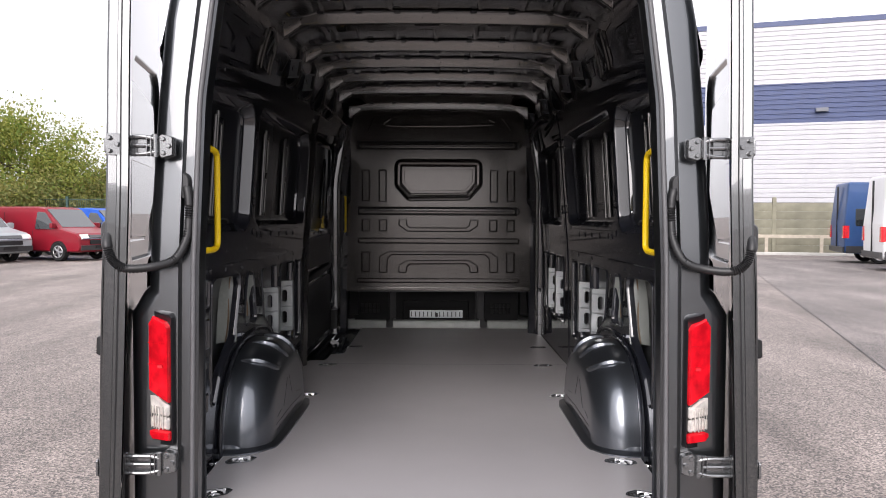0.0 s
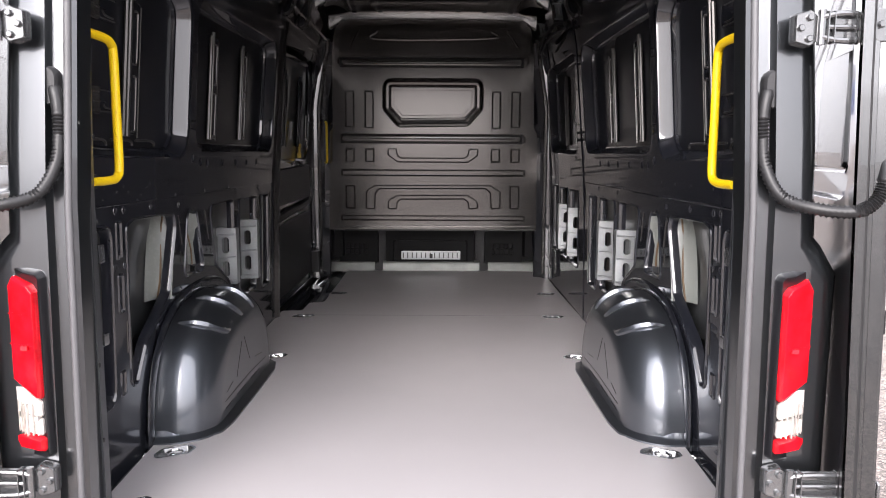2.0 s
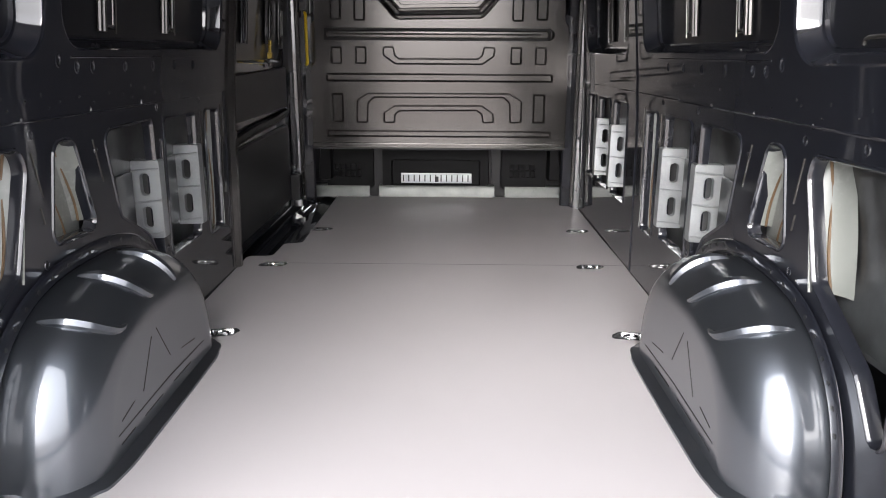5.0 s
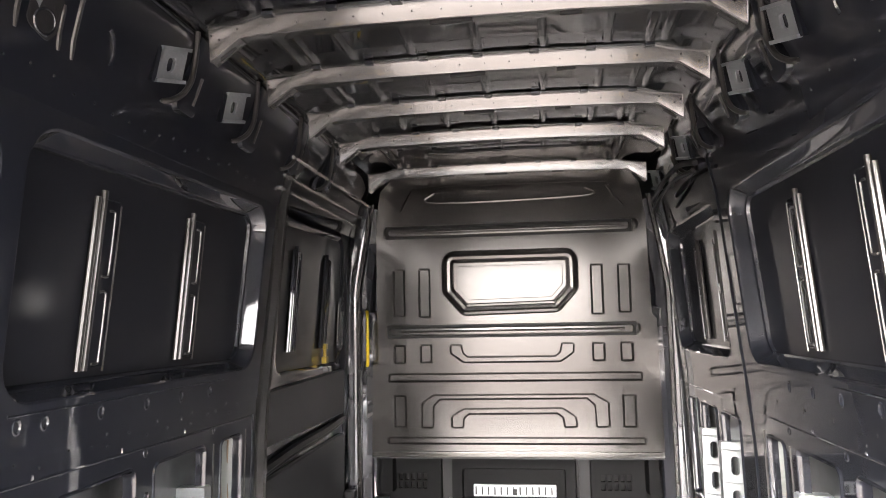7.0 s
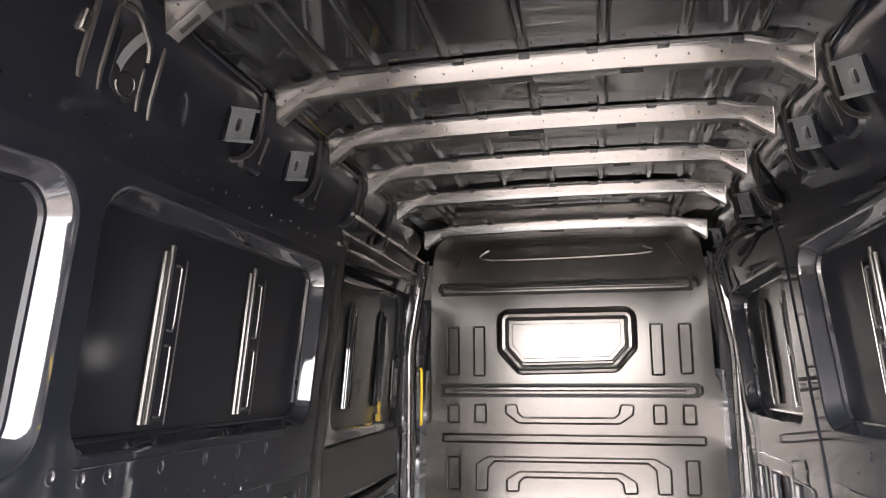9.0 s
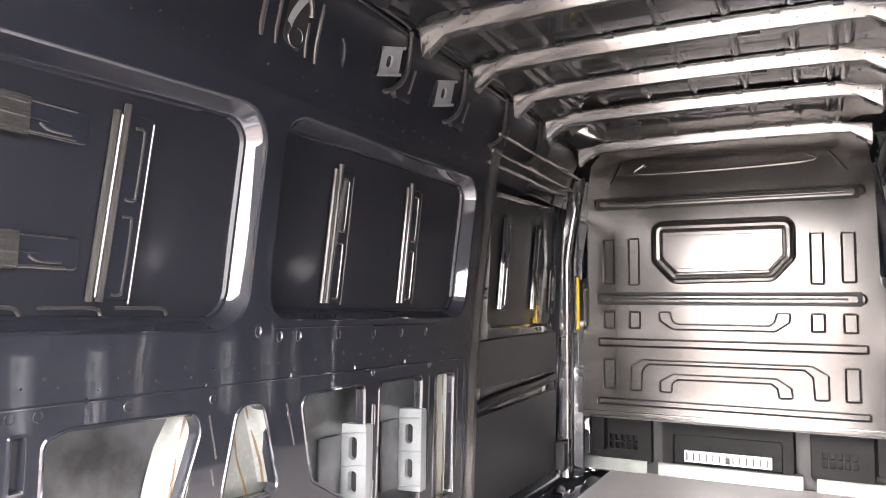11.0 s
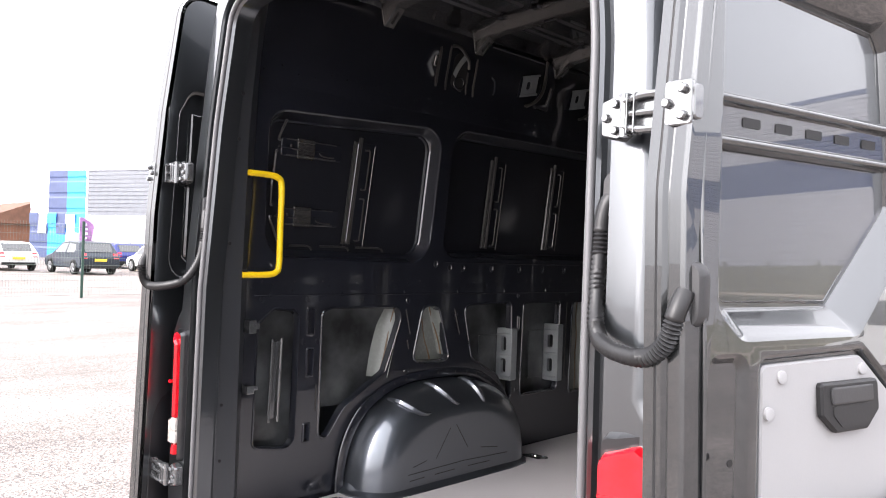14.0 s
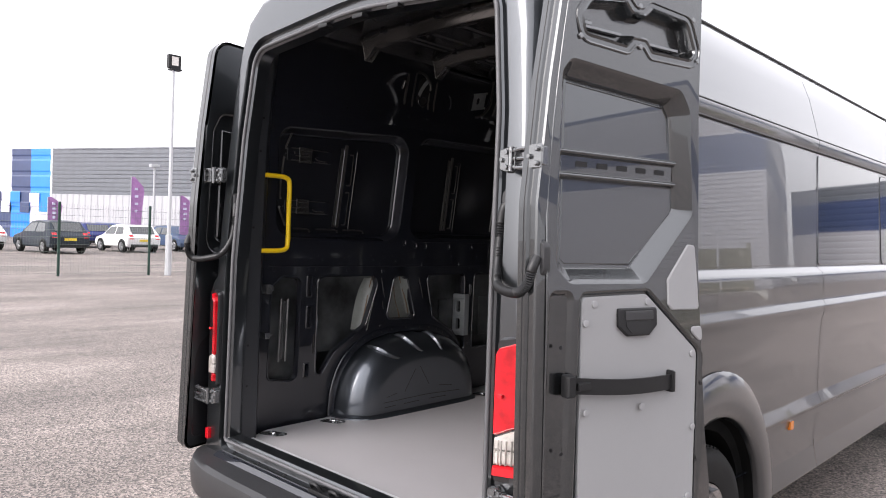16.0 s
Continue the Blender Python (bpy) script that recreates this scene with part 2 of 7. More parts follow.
def sheet(outer, feats, place, rim=()):
    """A pressed sheet: an outline in (u, v), and features, each an outline with a profile of (inset, depth) steps and closed or left open.
    place(u, v, d) puts a point of the sheet, d deep, into the world. rim: a profile for the outer edge."""
    bm = bmesh.new()
    at = {}

    def vert(u, v, d):
        w = bm.verts.new((u, v, 0))
        at[w] = (u, v, d)
        return w

    outer = ccw(outer)
    loops = [[vert(u, v, 0) for u, v in outer]]
    outs = [f[0](0) if callable(f[0]) else ccw(f[0]) for f in feats]
    for o in outs:
        loops.append([vert(u, v, 0) for u, v in o])
    edges = []
    for lp in loops:
        edges += [bm.edges.new((lp[i - 1], lp[i])) for i in range(len(lp))]
    bmesh.ops.triangle_fill(bm, use_beauty=True, use_dissolve=False, edges=edges, normal=(0, 0, 1))

    def strips(loop, poly, prof, close, form=None):
        for ins, dep in prof:
            q = form(ins) if form else inset(poly, ins)
            nxt = [vert(u, v, dep) for u, v in q]
            for i in range(len(loop)):
                bm.faces.new((loop[i - 1], loop[i], nxt[i], nxt[i - 1]))
            loop = nxt
        if close:
            bm.faces.new(loop)

    for lp, o, f in zip(loops[1:], outs, feats):
        strips(lp, o, f[1], f[2], f[0] if callable(f[0]) else None)
    if rim:
        strips(loops[0], outer, rim, False)
    for v in bm.verts:
        v.co = place(*at[v])
    return bm


def tube(bm, pts, r, n=8, closed=False, ends=True):
    """A round bar along points; r may be a number or one for each point."""
    pts = [Vector(p) for p in pts]
    k = len(pts)
    rings, up = [], None
    for i, p in enumerate(pts):
        a = pts[i - 1] if (i or closed) else p
        c = pts[(i + 1) % k] if (i < k - 1 or closed) else p
        d = (c - a).normalized()
        if up is None:
            up = d.orthogonal().normalized()
        up = (up - d * up.dot(d)).normalized()
        side = d.cross(up)
        rad = r[i] if isinstance(r, (list, tuple)) else r
        rings.append([bm.verts.new(p + (up * math.cos(2 * math.pi * j / n) + side * math.sin(2 * math.pi * j / n)) * rad) for j in range(n)])
    for i in range(k if closed else k - 1):
        a, c = rings[i], rings[(i + 1) % k]
        for j in range(n):
            bm.faces.new((a[j - 1], a[j], c[j], c[j - 1]))
    if ends and not closed:
        bm.faces.new(rings[0])
        bm.faces.new(list(reversed(rings[-1])))
    return bm


def smooth_path(pts, n=6):
    """A Catmull-Rom line through the points."""
    pts = [Vector(p) for p in pts]
    out = []
    for i in range(len(pts) - 1):
        p0, p1, p2, p3 = pts[max(i - 1, 0)], pts[i], pts[i + 1], pts[min(i + 2, len(pts) - 1)]
        for j in range(n):
            t = j / n
            out.append(0.5 * ((2 * p1) + (p2 - p0) * t + (2 * p0 - 5 * p1 + 4 * p2 - p3) * t * t + (3 * p1 - p0 - 3 * p2 + p3) * t ** 3))
    out.append(pts[-1])
    return out


def grid_faces(bm, rows, wrap=False):
    """Quads between rows of vertices."""
    for a, c in zip(rows, rows[1:]):
        for i in range(len(a) if wrap else len(a) - 1):
            q = [a[i], a[(i + 1) % len(a)], c[(i + 1) % len(a)], c[i]]
            q = [v for k, v in enumerate(q) if (v.co - q[k - 1].co).length > 1e-6]
            if len(q) > 2:
                bm.faces.new(q)


def prism(bm, poly, place, d0, d1, bevel=0.0):
    """A plate of an outline between two depths, its front edge eased."""
    poly = ccw(poly)
    prof = [(0, d0), (0, d1 - (d1 - d0) * 0.3 if bevel else d1)]
    if bevel:
        prof.append((bevel, d1))
    loops = [[bm.verts.new(place(u, v, d)) for u, v in inset(poly, i)] for i, d in prof]
    for a, c in zip(loops, loops[1:]):
        for i in range(len(a)):
            bm.faces.new((a[i - 1], a[i], c[i], c[i - 1]))
    bm.faces.new(loops[-1])
    bm.faces.new(list(reversed(loops[0])))


def disc(bm, place, u, v, r, d0, d1, n=12, dome=0.0):
    """A short round stud on a surface."""
    prism(bm, [(u + r * math.cos(2 * math.pi * k / n), v + r * math.sin(2 * math.pi * k / n)) for k in range(n)], place, d0, d1, dome)


def pieces(name, bm, mat, parent, label="", smooth=35):
    """Each loose piece of a bmesh as a part of its own."""
    bm.verts.index_update()
    seen, groups = set(), []
    for v in bm.verts:
        if v in seen:
            continue
        seen.add(v)
        todo, grp = [v], []
        while todo:
            w = todo.pop()
            grp.append(w)
            for e in w.link_edges:
                o = e.other_vert(w)
                if o not in seen:
                    seen.add(o)
                    todo.append(o)
        groups.append(grp)
    for grp in groups:
        b = bmesh.new()
        new_ = {v: b.verts.new(v.co) for v in grp}
        for f in {f for v in grp for f in v.link_faces}:
            b.faces.new([new_[v] for v in f.verts])
        part(name, b, mat, parent, label, smooth)
    bm.free()


def rect(u0, v0, u1, v1):
    return [(u0, v0), (u1, v0), (u1, v1), (u0, v1)]


def thing(name, label, category, group="", kind="", m=None):
    e = new(name)
    e.empty_display_size = 0.1
    if m is not None:
        e.matrix_basis = m
    return tagged(e, label, category, group, kind)


# ---- the van ----
van = thing("panel_van", "dark grey high-roof panel van with open rear doors", "van")
FLOOR, REAR, BULK = 0.60, 0.17, 4.035
SIDES = ((-1, "left"), (1, "right"))
PROFILE = [(0.40, 0.91), (1.45, 0.89), (2.20, 0.852), (2.36, 0.826), (2.52, 0.775)]


def inner_x(z):
    for (z0, x0), (z1, x1) in zip(PROFILE, PROFILE[1:]):
        if z <= z1:
            return x0 + (x1 - x0) * (z - z0) / (z1 - z0)
    return PROFILE[-1][1]


def wall(side):
    """Places (y, z, depth outwards) on the inner skin of a side."""
    return lambda y, z, d: Vector((side * (inner_x(z) + d), y, z))


# load floor board, with cut-outs round the arches and the side step
FLOOR_OUT = [(-0.80, 0.17), (0.80, 0.17), (0.87, 0.30), (0.885, 0.78), (0.72, 0.80), (0.695, 0.87), (0.692, 1.57), (0.712, 1.63), (0.90, 1.70),
             (0.905, 2.75), (0.90, 3.2), (0.90, 4.335), (-0.70, 4.335), (-0.69, 3.05), (-0.78, 3.02), (-0.785, 2.79), (-0.905, 2.78), (-0.895, 1.70),
             (-0.712, 1.63), (-0.692, 1.57), (-0.695, 0.87), (-0.72, 0.80), (-0.885, 0.78), (-0.87, 0.30)]
RINGS = [(-0.787, 0.295, 25), (0.787, 0.295, -25), (-0.792, 0.66, 25), (0.79, 0.66, -25), (-0.728, 1.78, 10), (0.724, 1.78, -10), (-0.745, 2.64, 0), (0.738, 2.64, 0),
         (-0.642, 3.345, 0), (0.797, 3.345, 0)]


def ring_outline(x, y, turn, w=0.062, h=0.032):
    a = radians(turn)
    pts = [(-w, -h), (w * 0.55, -h), (w, 0.1 * h), (w * 0.75, h), (-w * 0.6, h), (-w, 0.0)]
    return [(x + p * math.cos(a) - q * math.sin(a), y + p * math.sin(a) + q * math.cos(a)) for p, q in pts]


floor_place = lambda u, v, d: Vector((u, v, FLOOR - d))
feats = []
for x, y, turn in RINGS:
    feats.append((rounded(ring_outline(x, y, turn), 0.012, 3), [(0.0, 0.004), (0.001, 0.016)], False))
board = part("floor", sheet(rounded(FLOOR_OUT, 0.03, 3), feats, floor_place, rim=[(0.001, 0.014)]), BOARD, None, smooth=20)
tagged(board, "light grey anti-slip plywood floor board covering the load bay", "floor", kind="structure")
bm = boxes(((-0.69, 2.665, FLOOR - 0.001), (0.89, 2.6670, FLOOR + 0.0006)))
part("board_joint", bm, GREYPL, board, "thin joint between two boards")


# steel floor pan with pressed ribs
bm = bmesh.new()
ys = [0.10, 4.44]
rows = []
xs = [-0.97 + 0.02 * i for i in range(98)]
for y in ys:
    rows.append([bm.verts.new((x, y, FLOOR - 0.032 + (0.006 if int((x + 1) / 0.06) % 2 else 0))) for x in xs])
grid_faces(bm, rows)
part("floor_pan", bm, INNER, van, "dark painted steel floor pan")

# lashing rings in their cups
cup_mesh = None
for i, (x, y, turn) in enumerate(RINGS):
    m = pose(x, y, FLOOR, 0, 0, turn)
    if i == 0:
        pl = lambda u, v, d: Vector((u, v, -d))
        out = rounded(ring_outline(0, 0, 0, 0.066, 0.036), 0.014, 3)
        bm = sheet(rounded(ring_outline(0, 0, 0, 0.0665, 0.0365), 0.014, 3), [(rounded(ring_outline(0, 0, 0, 0.060, 0.030), 0.012, 3), [(0.002, 0.003), (0.008, 0.020)], True)], lambda u, v, d: Vector((u, v, -d + 0.0015)))
        cup = part("lashing_cup", bm, HINGE, van, "recessed steel lashing cup", pos=m)
        bm = bmesh.new()
        tube(bm, [(0.026 * math.cos(k * math.pi / 8), 0.020 * math.sin(k * math.pi / 8), -0.006 + 0.004 * math.sin(k * math.pi / 8)) for k in range(16)], 0.0042, 6, closed=True)
        ring0 = part("ring", bm, CHROME, cup, "bright steel ring")
        bm = bmesh.new()
        disc(bm, lambda u, v, d: Vector((u, v, d)), -0.008, 0.0, 0.010, -0.02, -0.006, 6, 0.002)
        bolt0 = part("bolt", bm, CHROME, cup)
    else:
        c = copy_thing(cup, m)
# two more rings stand on the bare steel beside the board
for m in (pose(-0.90, 0.66, FLOOR - 0.022, 0, 0, 20), pose(0.90, 0.66, FLOOR - 0.022, 0, 0, -20), pose(0.90, 3.42, FLOOR - 0.022), pose(-0.90, 2.60, FLOOR - 0.022)):
    copy_thing(cup, m)

# inner side skins: stamped openings below, blanked window recesses above
LIP = [(0.003, -0.004), (0.007, -0.005), (0.011, 0.001), (0.013, 0.012), (0.014, 0.028)]
LOW_REAR = [
    (rounded([(0.312, 0.835), (0.505, 0.80), (0.508, 1.352), (0.385, 1.366), (0.315, 1.305)], [0.035, 0.05, 0.045, 0.03, 0.03]), LIP, False),
    (rounded(rect(0.532, 1.245, 0.575, 1.362), 0.01, 3), LIP, False),
    (rounded(rect(0.536, 1.08, 0.578, 1.203), 0.01, 3), LIP, False),
    (rounded(rect(0.533, 0.822, 0.572, 0.904), 0.008, 3), LIP, False),
    (rounded([(0.604, 0.835), (0.652, 0.82), (0.735, 0.94), (0.945, 1.065), (1.026, 1.30), (1.005, 1.355), (0.66, 1.362), (0.600, 1.345)], [0.03, 0.03, 0.1, 0.05, 0.06, 0.04, 0.03, 0.03]), LIP, False),
    (rounded([(1.088, 1.092), (1.30, 1.082), (1.328, 1.11), (1.248, 1.352), (1.142, 1.355)], [0.04, 0.03, 0.03, 0.05, 0.05]), LIP, False),
    (rounded([(1.40, 1.352), (1.755, 1.358), (1.782, 0.87), (1.755, 0.845), (1.66, 0.985), (1.47, 1.085)], [0.04, 0.03, 0.03, 0.02, 0.08, 0.04]), LIP, False),
    (rounded(rect(1.84, 0.86, 2.16, 1.352), 0.03), LIP, False),
    (rounded(rect(2.26, 0.83, 2.44, 1.348), 0.03), LIP, False),
    (rounded(rect(1.80, 0.95, 1.823, 1.03), 0.006, 2), LIP, False),
    (rounded(rect(1.80, 1.20, 1.823, 1.28), 0.006, 2), LIP, False),
]
LOW_FRONT = [
    (rounded(rect(2.76, 0.87, 3.06, 1.352), 0.03), LIP, False),
    (rounded(rect(3.13, 0.87, 3.43, 1.352), 0.03), LIP, False),
    (rounded(rect(3.50, 0.87, 3.72, 1.352), 0.03), LIP, False),
]
# arch line where the inner skin ends above the wheel arch


def arch_line(n=24, grow=0.03):
    """The edge of the side skin over the wheel arch."""
    out = []
    for k in range(n + 1):
        a = math.pi * k / n
        c, q = -math.cos(a), math.sin(a)
        out.append((1.245 + abs(c) ** 0.76 * (1 if c > 0 else -1) * (0.505 + grow), 0.572 + q ** 0.76 * (0.442 + grow)))
    return out


RECESS = [(0.004, 0.001), (0.009, 0.005), (0.012, 0.014), (0.028, 0.047), (0.033, 0.053), (0.040, 0.055), (0.043, 0.068)]
WIN1 = shape([(0.325, 1.548), (1.165, 1.535), (1.208, 2.152), (0.315, 2.108)], [0.11, 0.12, 0.10, 0.08], 9)
WIN2 = {-1: shape([(1.238, 1.562), (2.520, 1.562), (2.598, 2.178), (1.268, 2.165)], [0.09, 0.11, 0.09, 0.11], 9),
        1: shape([(1.238, 1.562), (2.540, 1.562), (2.650, 2.178), (1.268, 2.165)], [0.09, 0.11, 0.09, 0.11], 9)}
LEAN = {-1: 0.135, 1: 0.185}
WIN3 = shape([(2.80, 1.555), (3.84, 1.560), (3.915, 2.18), (2.82, 2.175)], [0.09, 0.11, 0.09, 0.11], 9)
TEAR = [(0.002, -0.0015), (0.004, -0.0015), (0.007, 0.002), (0.010, 0.003)]


def tear(y, z, w=0.018, h=0.03, lean=0.006):
    return [(y + 0.015 * math.cos(k * math.pi / 7) + 0.1 * lean * math.sin(k * math.pi / 7), z + 0.018 * math.sin(k * math.pi / 7)) for k in range(14)]


for side, word in SIDES:
    pl = wall(side)
    end = 2.56 if side < 0 else 3.95
    low = [(0.20, 0.56)] + [(y, z) for y, z in arch_line() if z > 0.56] + [(end, 0.56), (end, 1.45), (0.20, 1.45)]
    holes = LOW_REAR + (LOW_FRONT if side > 0 else [])
    for k in range(6):
        holes.append((rounded(rect(0.36 + k * 0.33, 1.402, 0.372 + k * 0.33, 1.418), 0.005, 2), [(0.002, 0.004)], True))
    part("lower_side_panel", sheet(low, holes, pl), INNER, van, "dark grey pressed side panel with rounded openings", weighted=True, smooth=24)
    up = rect(0.20, 1.45, end, 2.20) if side > 0 else [(0.20, 1.45), (end + 0.010, 1.45), (end + 0.108, 2.20), (0.20, 2.20)]
    wins = [(WIN1, RECESS, False), (WIN2[side], RECESS, False)] + ([(WIN3, RECESS, False)] if side > 0 else [])
    for y0, z0 in ((1.210, 1.540), (1.300, 1.524), (1.385, 1.522), (1.587, 1.520), (1.795, 1.518), (1.983, 1.517), (2.17, 1.516)):
        wins.append((tear(y0, z0), TEAR, True))
    part("window_surround", sheet(up, wins, pl), INNER, van, "dark grey pressed window surround", weighted=True, smooth=24)
    bm = bmesh.new()
    rows = []
    for z in (2.20, 2.24, 2.30, 2.36, 2.41, 2.46, 2.52, 2.55, 2.59):
        rows.append([bm.verts.new(pl(y, z, 0)) for y in [0.20 + (3.95 - 0.20) * k / 30 for k in range(31)]])
    grid_faces(bm, rows)
    part("roof_side_rail", bm, INNER, van, "dark grey painted roof rail", smooth=60)
    # crease above the lower panels
    bm = bmesh.new()
    tube(bm, [pl(0.30, 1.412, 0.001), pl(end - 0.03, 1.395, 0.001)], 0.004, 6)
    tube(bm, [pl(1.27, 1.548, 0.001), pl(2.30, 1.546, 0.001)], 0.0035, 6)
    tube(bm, [pl(end - 0.03, 0.80, 0.0), pl(end - 0.03, 1.40, 0.0)], 0.005, 6)
    pieces("crease", bm, INNER, van)
    # outer skin seen through the openings
    bm = bmesh.new()
    rows = [[bm.verts.new((side * x, y, max(z, 0.94 if 0.62 < y < 1.78 else 0.55))) for y in [0.22, 0.6, 0.66, 1.0, 1.4, 1.74, 1.8, 2.2, end]] for z, x in ((0.55, 0.965), (0.95, 0.972), (1.2, 0.970), (1.46, 0.955))]
    grid_faces(bm, rows)
    part("outer_skin", bm, OVERSPRAY, van, "grey oversprayed outer skin behind the openings")
    bm = bmesh.new()
    rows = [[bm.verts.new((side * x, y, z)) for y in [0.22, 0.8, 1.4, 2.0, end]] for z, x in ((1.46, 0.953), (1.8, 0.940), (2.21, 0.918))]
    grid_faces(bm, rows)
    part("window_blank", bm, BLANK, van, "dark painted steel window blank")
    # pale struts with sealer seams inside the openings
    webs = [(1.022, 0.948, 1.335, 1.045), (1.232, 1.318, 1.345, 1.115), (2.432, 2.432, 1.335, 0.845)] + ([(3.712, 3.712, 1.335, 0.885)] if side > 0 else [])
    for y0, y1, z0, z1 in webs:
        bm = bmesh.new()
        rows = []
        for k in range(9):
            f = k / 8
            yc, z = y0 + (y1 - y0) * f, z0 + (z1 - z0) * f
            rows.append([bm.verts.new((side * x, yc - dy - 0.012 * math.sin(math.pi * f) * (dy > 0.01), z)) for x, dy in ((0.893, -0.004), (0.910, 0.0), (0.930, 0.004), (0.945, 0.012), (0.958, 0.032), (0.966, 0.056))])
        grid_faces(bm, rows)
        st = part("strut", bm, PRIMER, van, "pale primed strut", smooth=60)
        bm = bmesh.new()
        tube(bm, smooth_path([(side * (0.936 + 0.004 * math.sin(7 * f)), y0 + (y1 - y0) * f - 0.010, z0 + (z1 - z0) * f) for f in (0, 0.25, 0.5, 0.75, 1)]), 0.0035, 6)
        part("sealer_bead", bm, SEALER, st, "brown sealer bead")
    # pale panel that closes the triangular opening, with a sealed seam
    bm = bmesh.new()
    rows = [[bm.verts.new((side * (0.948 + 0.020 * ((y - 1.21) / 0.15) ** 2 + 0.008 * math.sin(9 * z)), y, z)) for y in [1.06 + 0.03 * k for k in range(11)]] for z in (1.05, 1.13, 1.21, 1.29, 1.38)]
    grid_faces(bm, rows)
    pp = part("inner_panel", bm, PRIMER, van, "pale primed inner panel", smooth=60)
    bm = bmesh.new()
    tube(bm, smooth_path([(side * 0.942, 1.165, 1.365), (side * 0.944, 1.185, 1.28), (side * 0.944, 1.20, 1.20), (side * 0.946, 1.235, 1.12), (side * 0.948, 1.255, 1.06)], 5), 0.005, 6)
    part("sealer_bead", bm, SEALER, pp, "brown sealer bead")
    for y0, y1, z0, z1 in [(2.33, 2.50, 0.82, 1.36)] + ([(3.60, 3.76, 0.86, 1.36)] if side > 0 else []):
        bm = bmesh.new()
        rows = [[bm.verts.new((side * (0.962 - 0.045 * (u / 6) ** 2 + 0.004 * math.sin(8 * z + u)), y0 + (y1 - y0) * u / 6, z)) for u in range(7)] for z in [z0 + (z1 - z0) * q / 6 for q in range(7)]]
        grid_faces(bm, rows)
        pp = part("inner_panel", bm, PRIMER, van, "pale primed inner panel", smooth=60)
        bm = bmesh.new()
        tube(bm, smooth_path([(side * 0.945, y0 + 0.05 + 0.012 * math.sin(3 * q), z0 + (z1 - z0) * q / 5) for q in range(6)], 4), 0.0035, 6)
        part("sealer_bead", bm, SEALER, pp, "brown sealer bead")
    # zinc webs with oval holes
    spots = [(1.742, 0.955, 1.215), (2.125, 0.915, 1.22)] + ([(3.035, 0.91, 1.22), (3.405, 0.91, 1.22)] if side > 0 else [])
    for yb, z0, z1 in spots:
        plb = lambda u, v, d, s=side: Vector((s * u, yb + d + (0.93 - u) * 0.15, v))
        hz = z1 - z0
        fe = []
        for zc in (z0 + 0.27 * hz, z0 + 0.70 * hz):
            fe.append((rounded(rect(0.914, zc - 0.038, 0.946, zc + 0.038), 0.015, 4), [(0.002, 0.003), (0.002, 0.02)], False))
        bm = sheet(rounded(rect(0.882, z0, 0.972, z1), 0.006, 2), fe, plb, rim=[(-0.002, 0.004), (-0.002, 0.04)])
        for zc in (z0 + 0.07 * hz, z0 + 0.49 * hz, z0 + 0.90 * hz):
            tube(bm, [plb(0.884, zc, -0.001), plb(0.970, zc - 0.006, -0.001)], 0.004, 6)
        part("bracket", bm, BRACKET, van, "bare zinc bracket with two oval holes")
        bm = boxes(((min(side * 0.955, side * 0.967), yb - 0.15, z0 + 0.02), (max(side * 0.955, side * 0.967), yb - 0.03, z1 - 0.03)), bevel=0.006)
        part("doubler_plate", bm, OVERSPRAY, van)
    # latch rod in the rear opening
    bm = bmesh.new()
    for yy in (0.405, 0.445):
        tube(bm, [(side * 0.925, yy - 0.008, 0.92), (side * 0.925, yy, 1.24)], 0.006, 6)
    add_box(bm, (min(side * 0.935, side * 0.945), 0.405, 0.93), (max(side * 0.935, side * 0.945), 0.445, 1.23), 0.004)
    part("latch_rail", bm, HINGE, van)
    # round dimples and small drilled holes
    bm = bmesh.new()
    for y, z in ((0.335, 1.395), (0.535, 1.392), (0.592, 1.39), (0.80, 1.386), (1.055, 1.375), (0.522, 1.225), (0.59, 1.223), (1.06, 1.06), (1.36, 1.30), (1.80, 1.385), (2.21, 1.385), (2.20, 0.93), (1.815, 0.90)):
        ring = [pl(y + 0.010 * math.cos(k * math.pi / 6), z + 0.010 * math.sin(k * math.pi / 6), 0.0) for k in range(12)]
        tube(bm, ring, 0.0022, 5, closed=True)
    pieces("dimple", bm, INNER, van)
    bm = bmesh.new()
    for y in (0.33, 0.47, 0.60, 0.80, 0.96, 1.12, 1.62, 1.86, 2.06, 2.30):
        disc(bm, lambda u, v, d: pl(u, v, -d), y, 1.462, 0.0045, -0.001, 0.0008, 8)
    pieces("drilled_hole", bm, RUBBER, van)
    bm = bmesh.new()
    for y0, z0, y1, z1 in ((1.045, 1.335, 1.075, 1.225), (1.06, 1.20, 1.07, 1.16), (1.345, 1.33, 1.385, 1.21), (2.47, 1.35, 2.47, 0.95), (2.215, 1.34, 2.215, 0.93), (0.59, 0.95, 0.59, 1.05)):
        tube(bm, [pl(y0, z0, -0.001), pl(y1, z1, -0.001)], 0.0028, 5)
    pieces("pressed_line", bm, STRIP, van)
    # spot-weld studs and small holes
    rnd = random.Random(5)
    bm = bmesh.new()
    for k in range(26):
        disc(bm, lambda u, v, d: pl(u, v, -d), 0.28 + k * (end - 0.35) / 26 + rnd.uniform(-.02, .02), 1.44 + 0.012 * math.sin(k * 2.3), 0.0025, 0, 0.0015, 6)
    for k in range(30):
        disc(bm, lambda u, v, d: pl(u, v, -d), 0.28 + k * (end - 0.35) / 30, 2.255 + rnd.uniform(-.015, .015), 0.003, 0, 0.0015, 6)
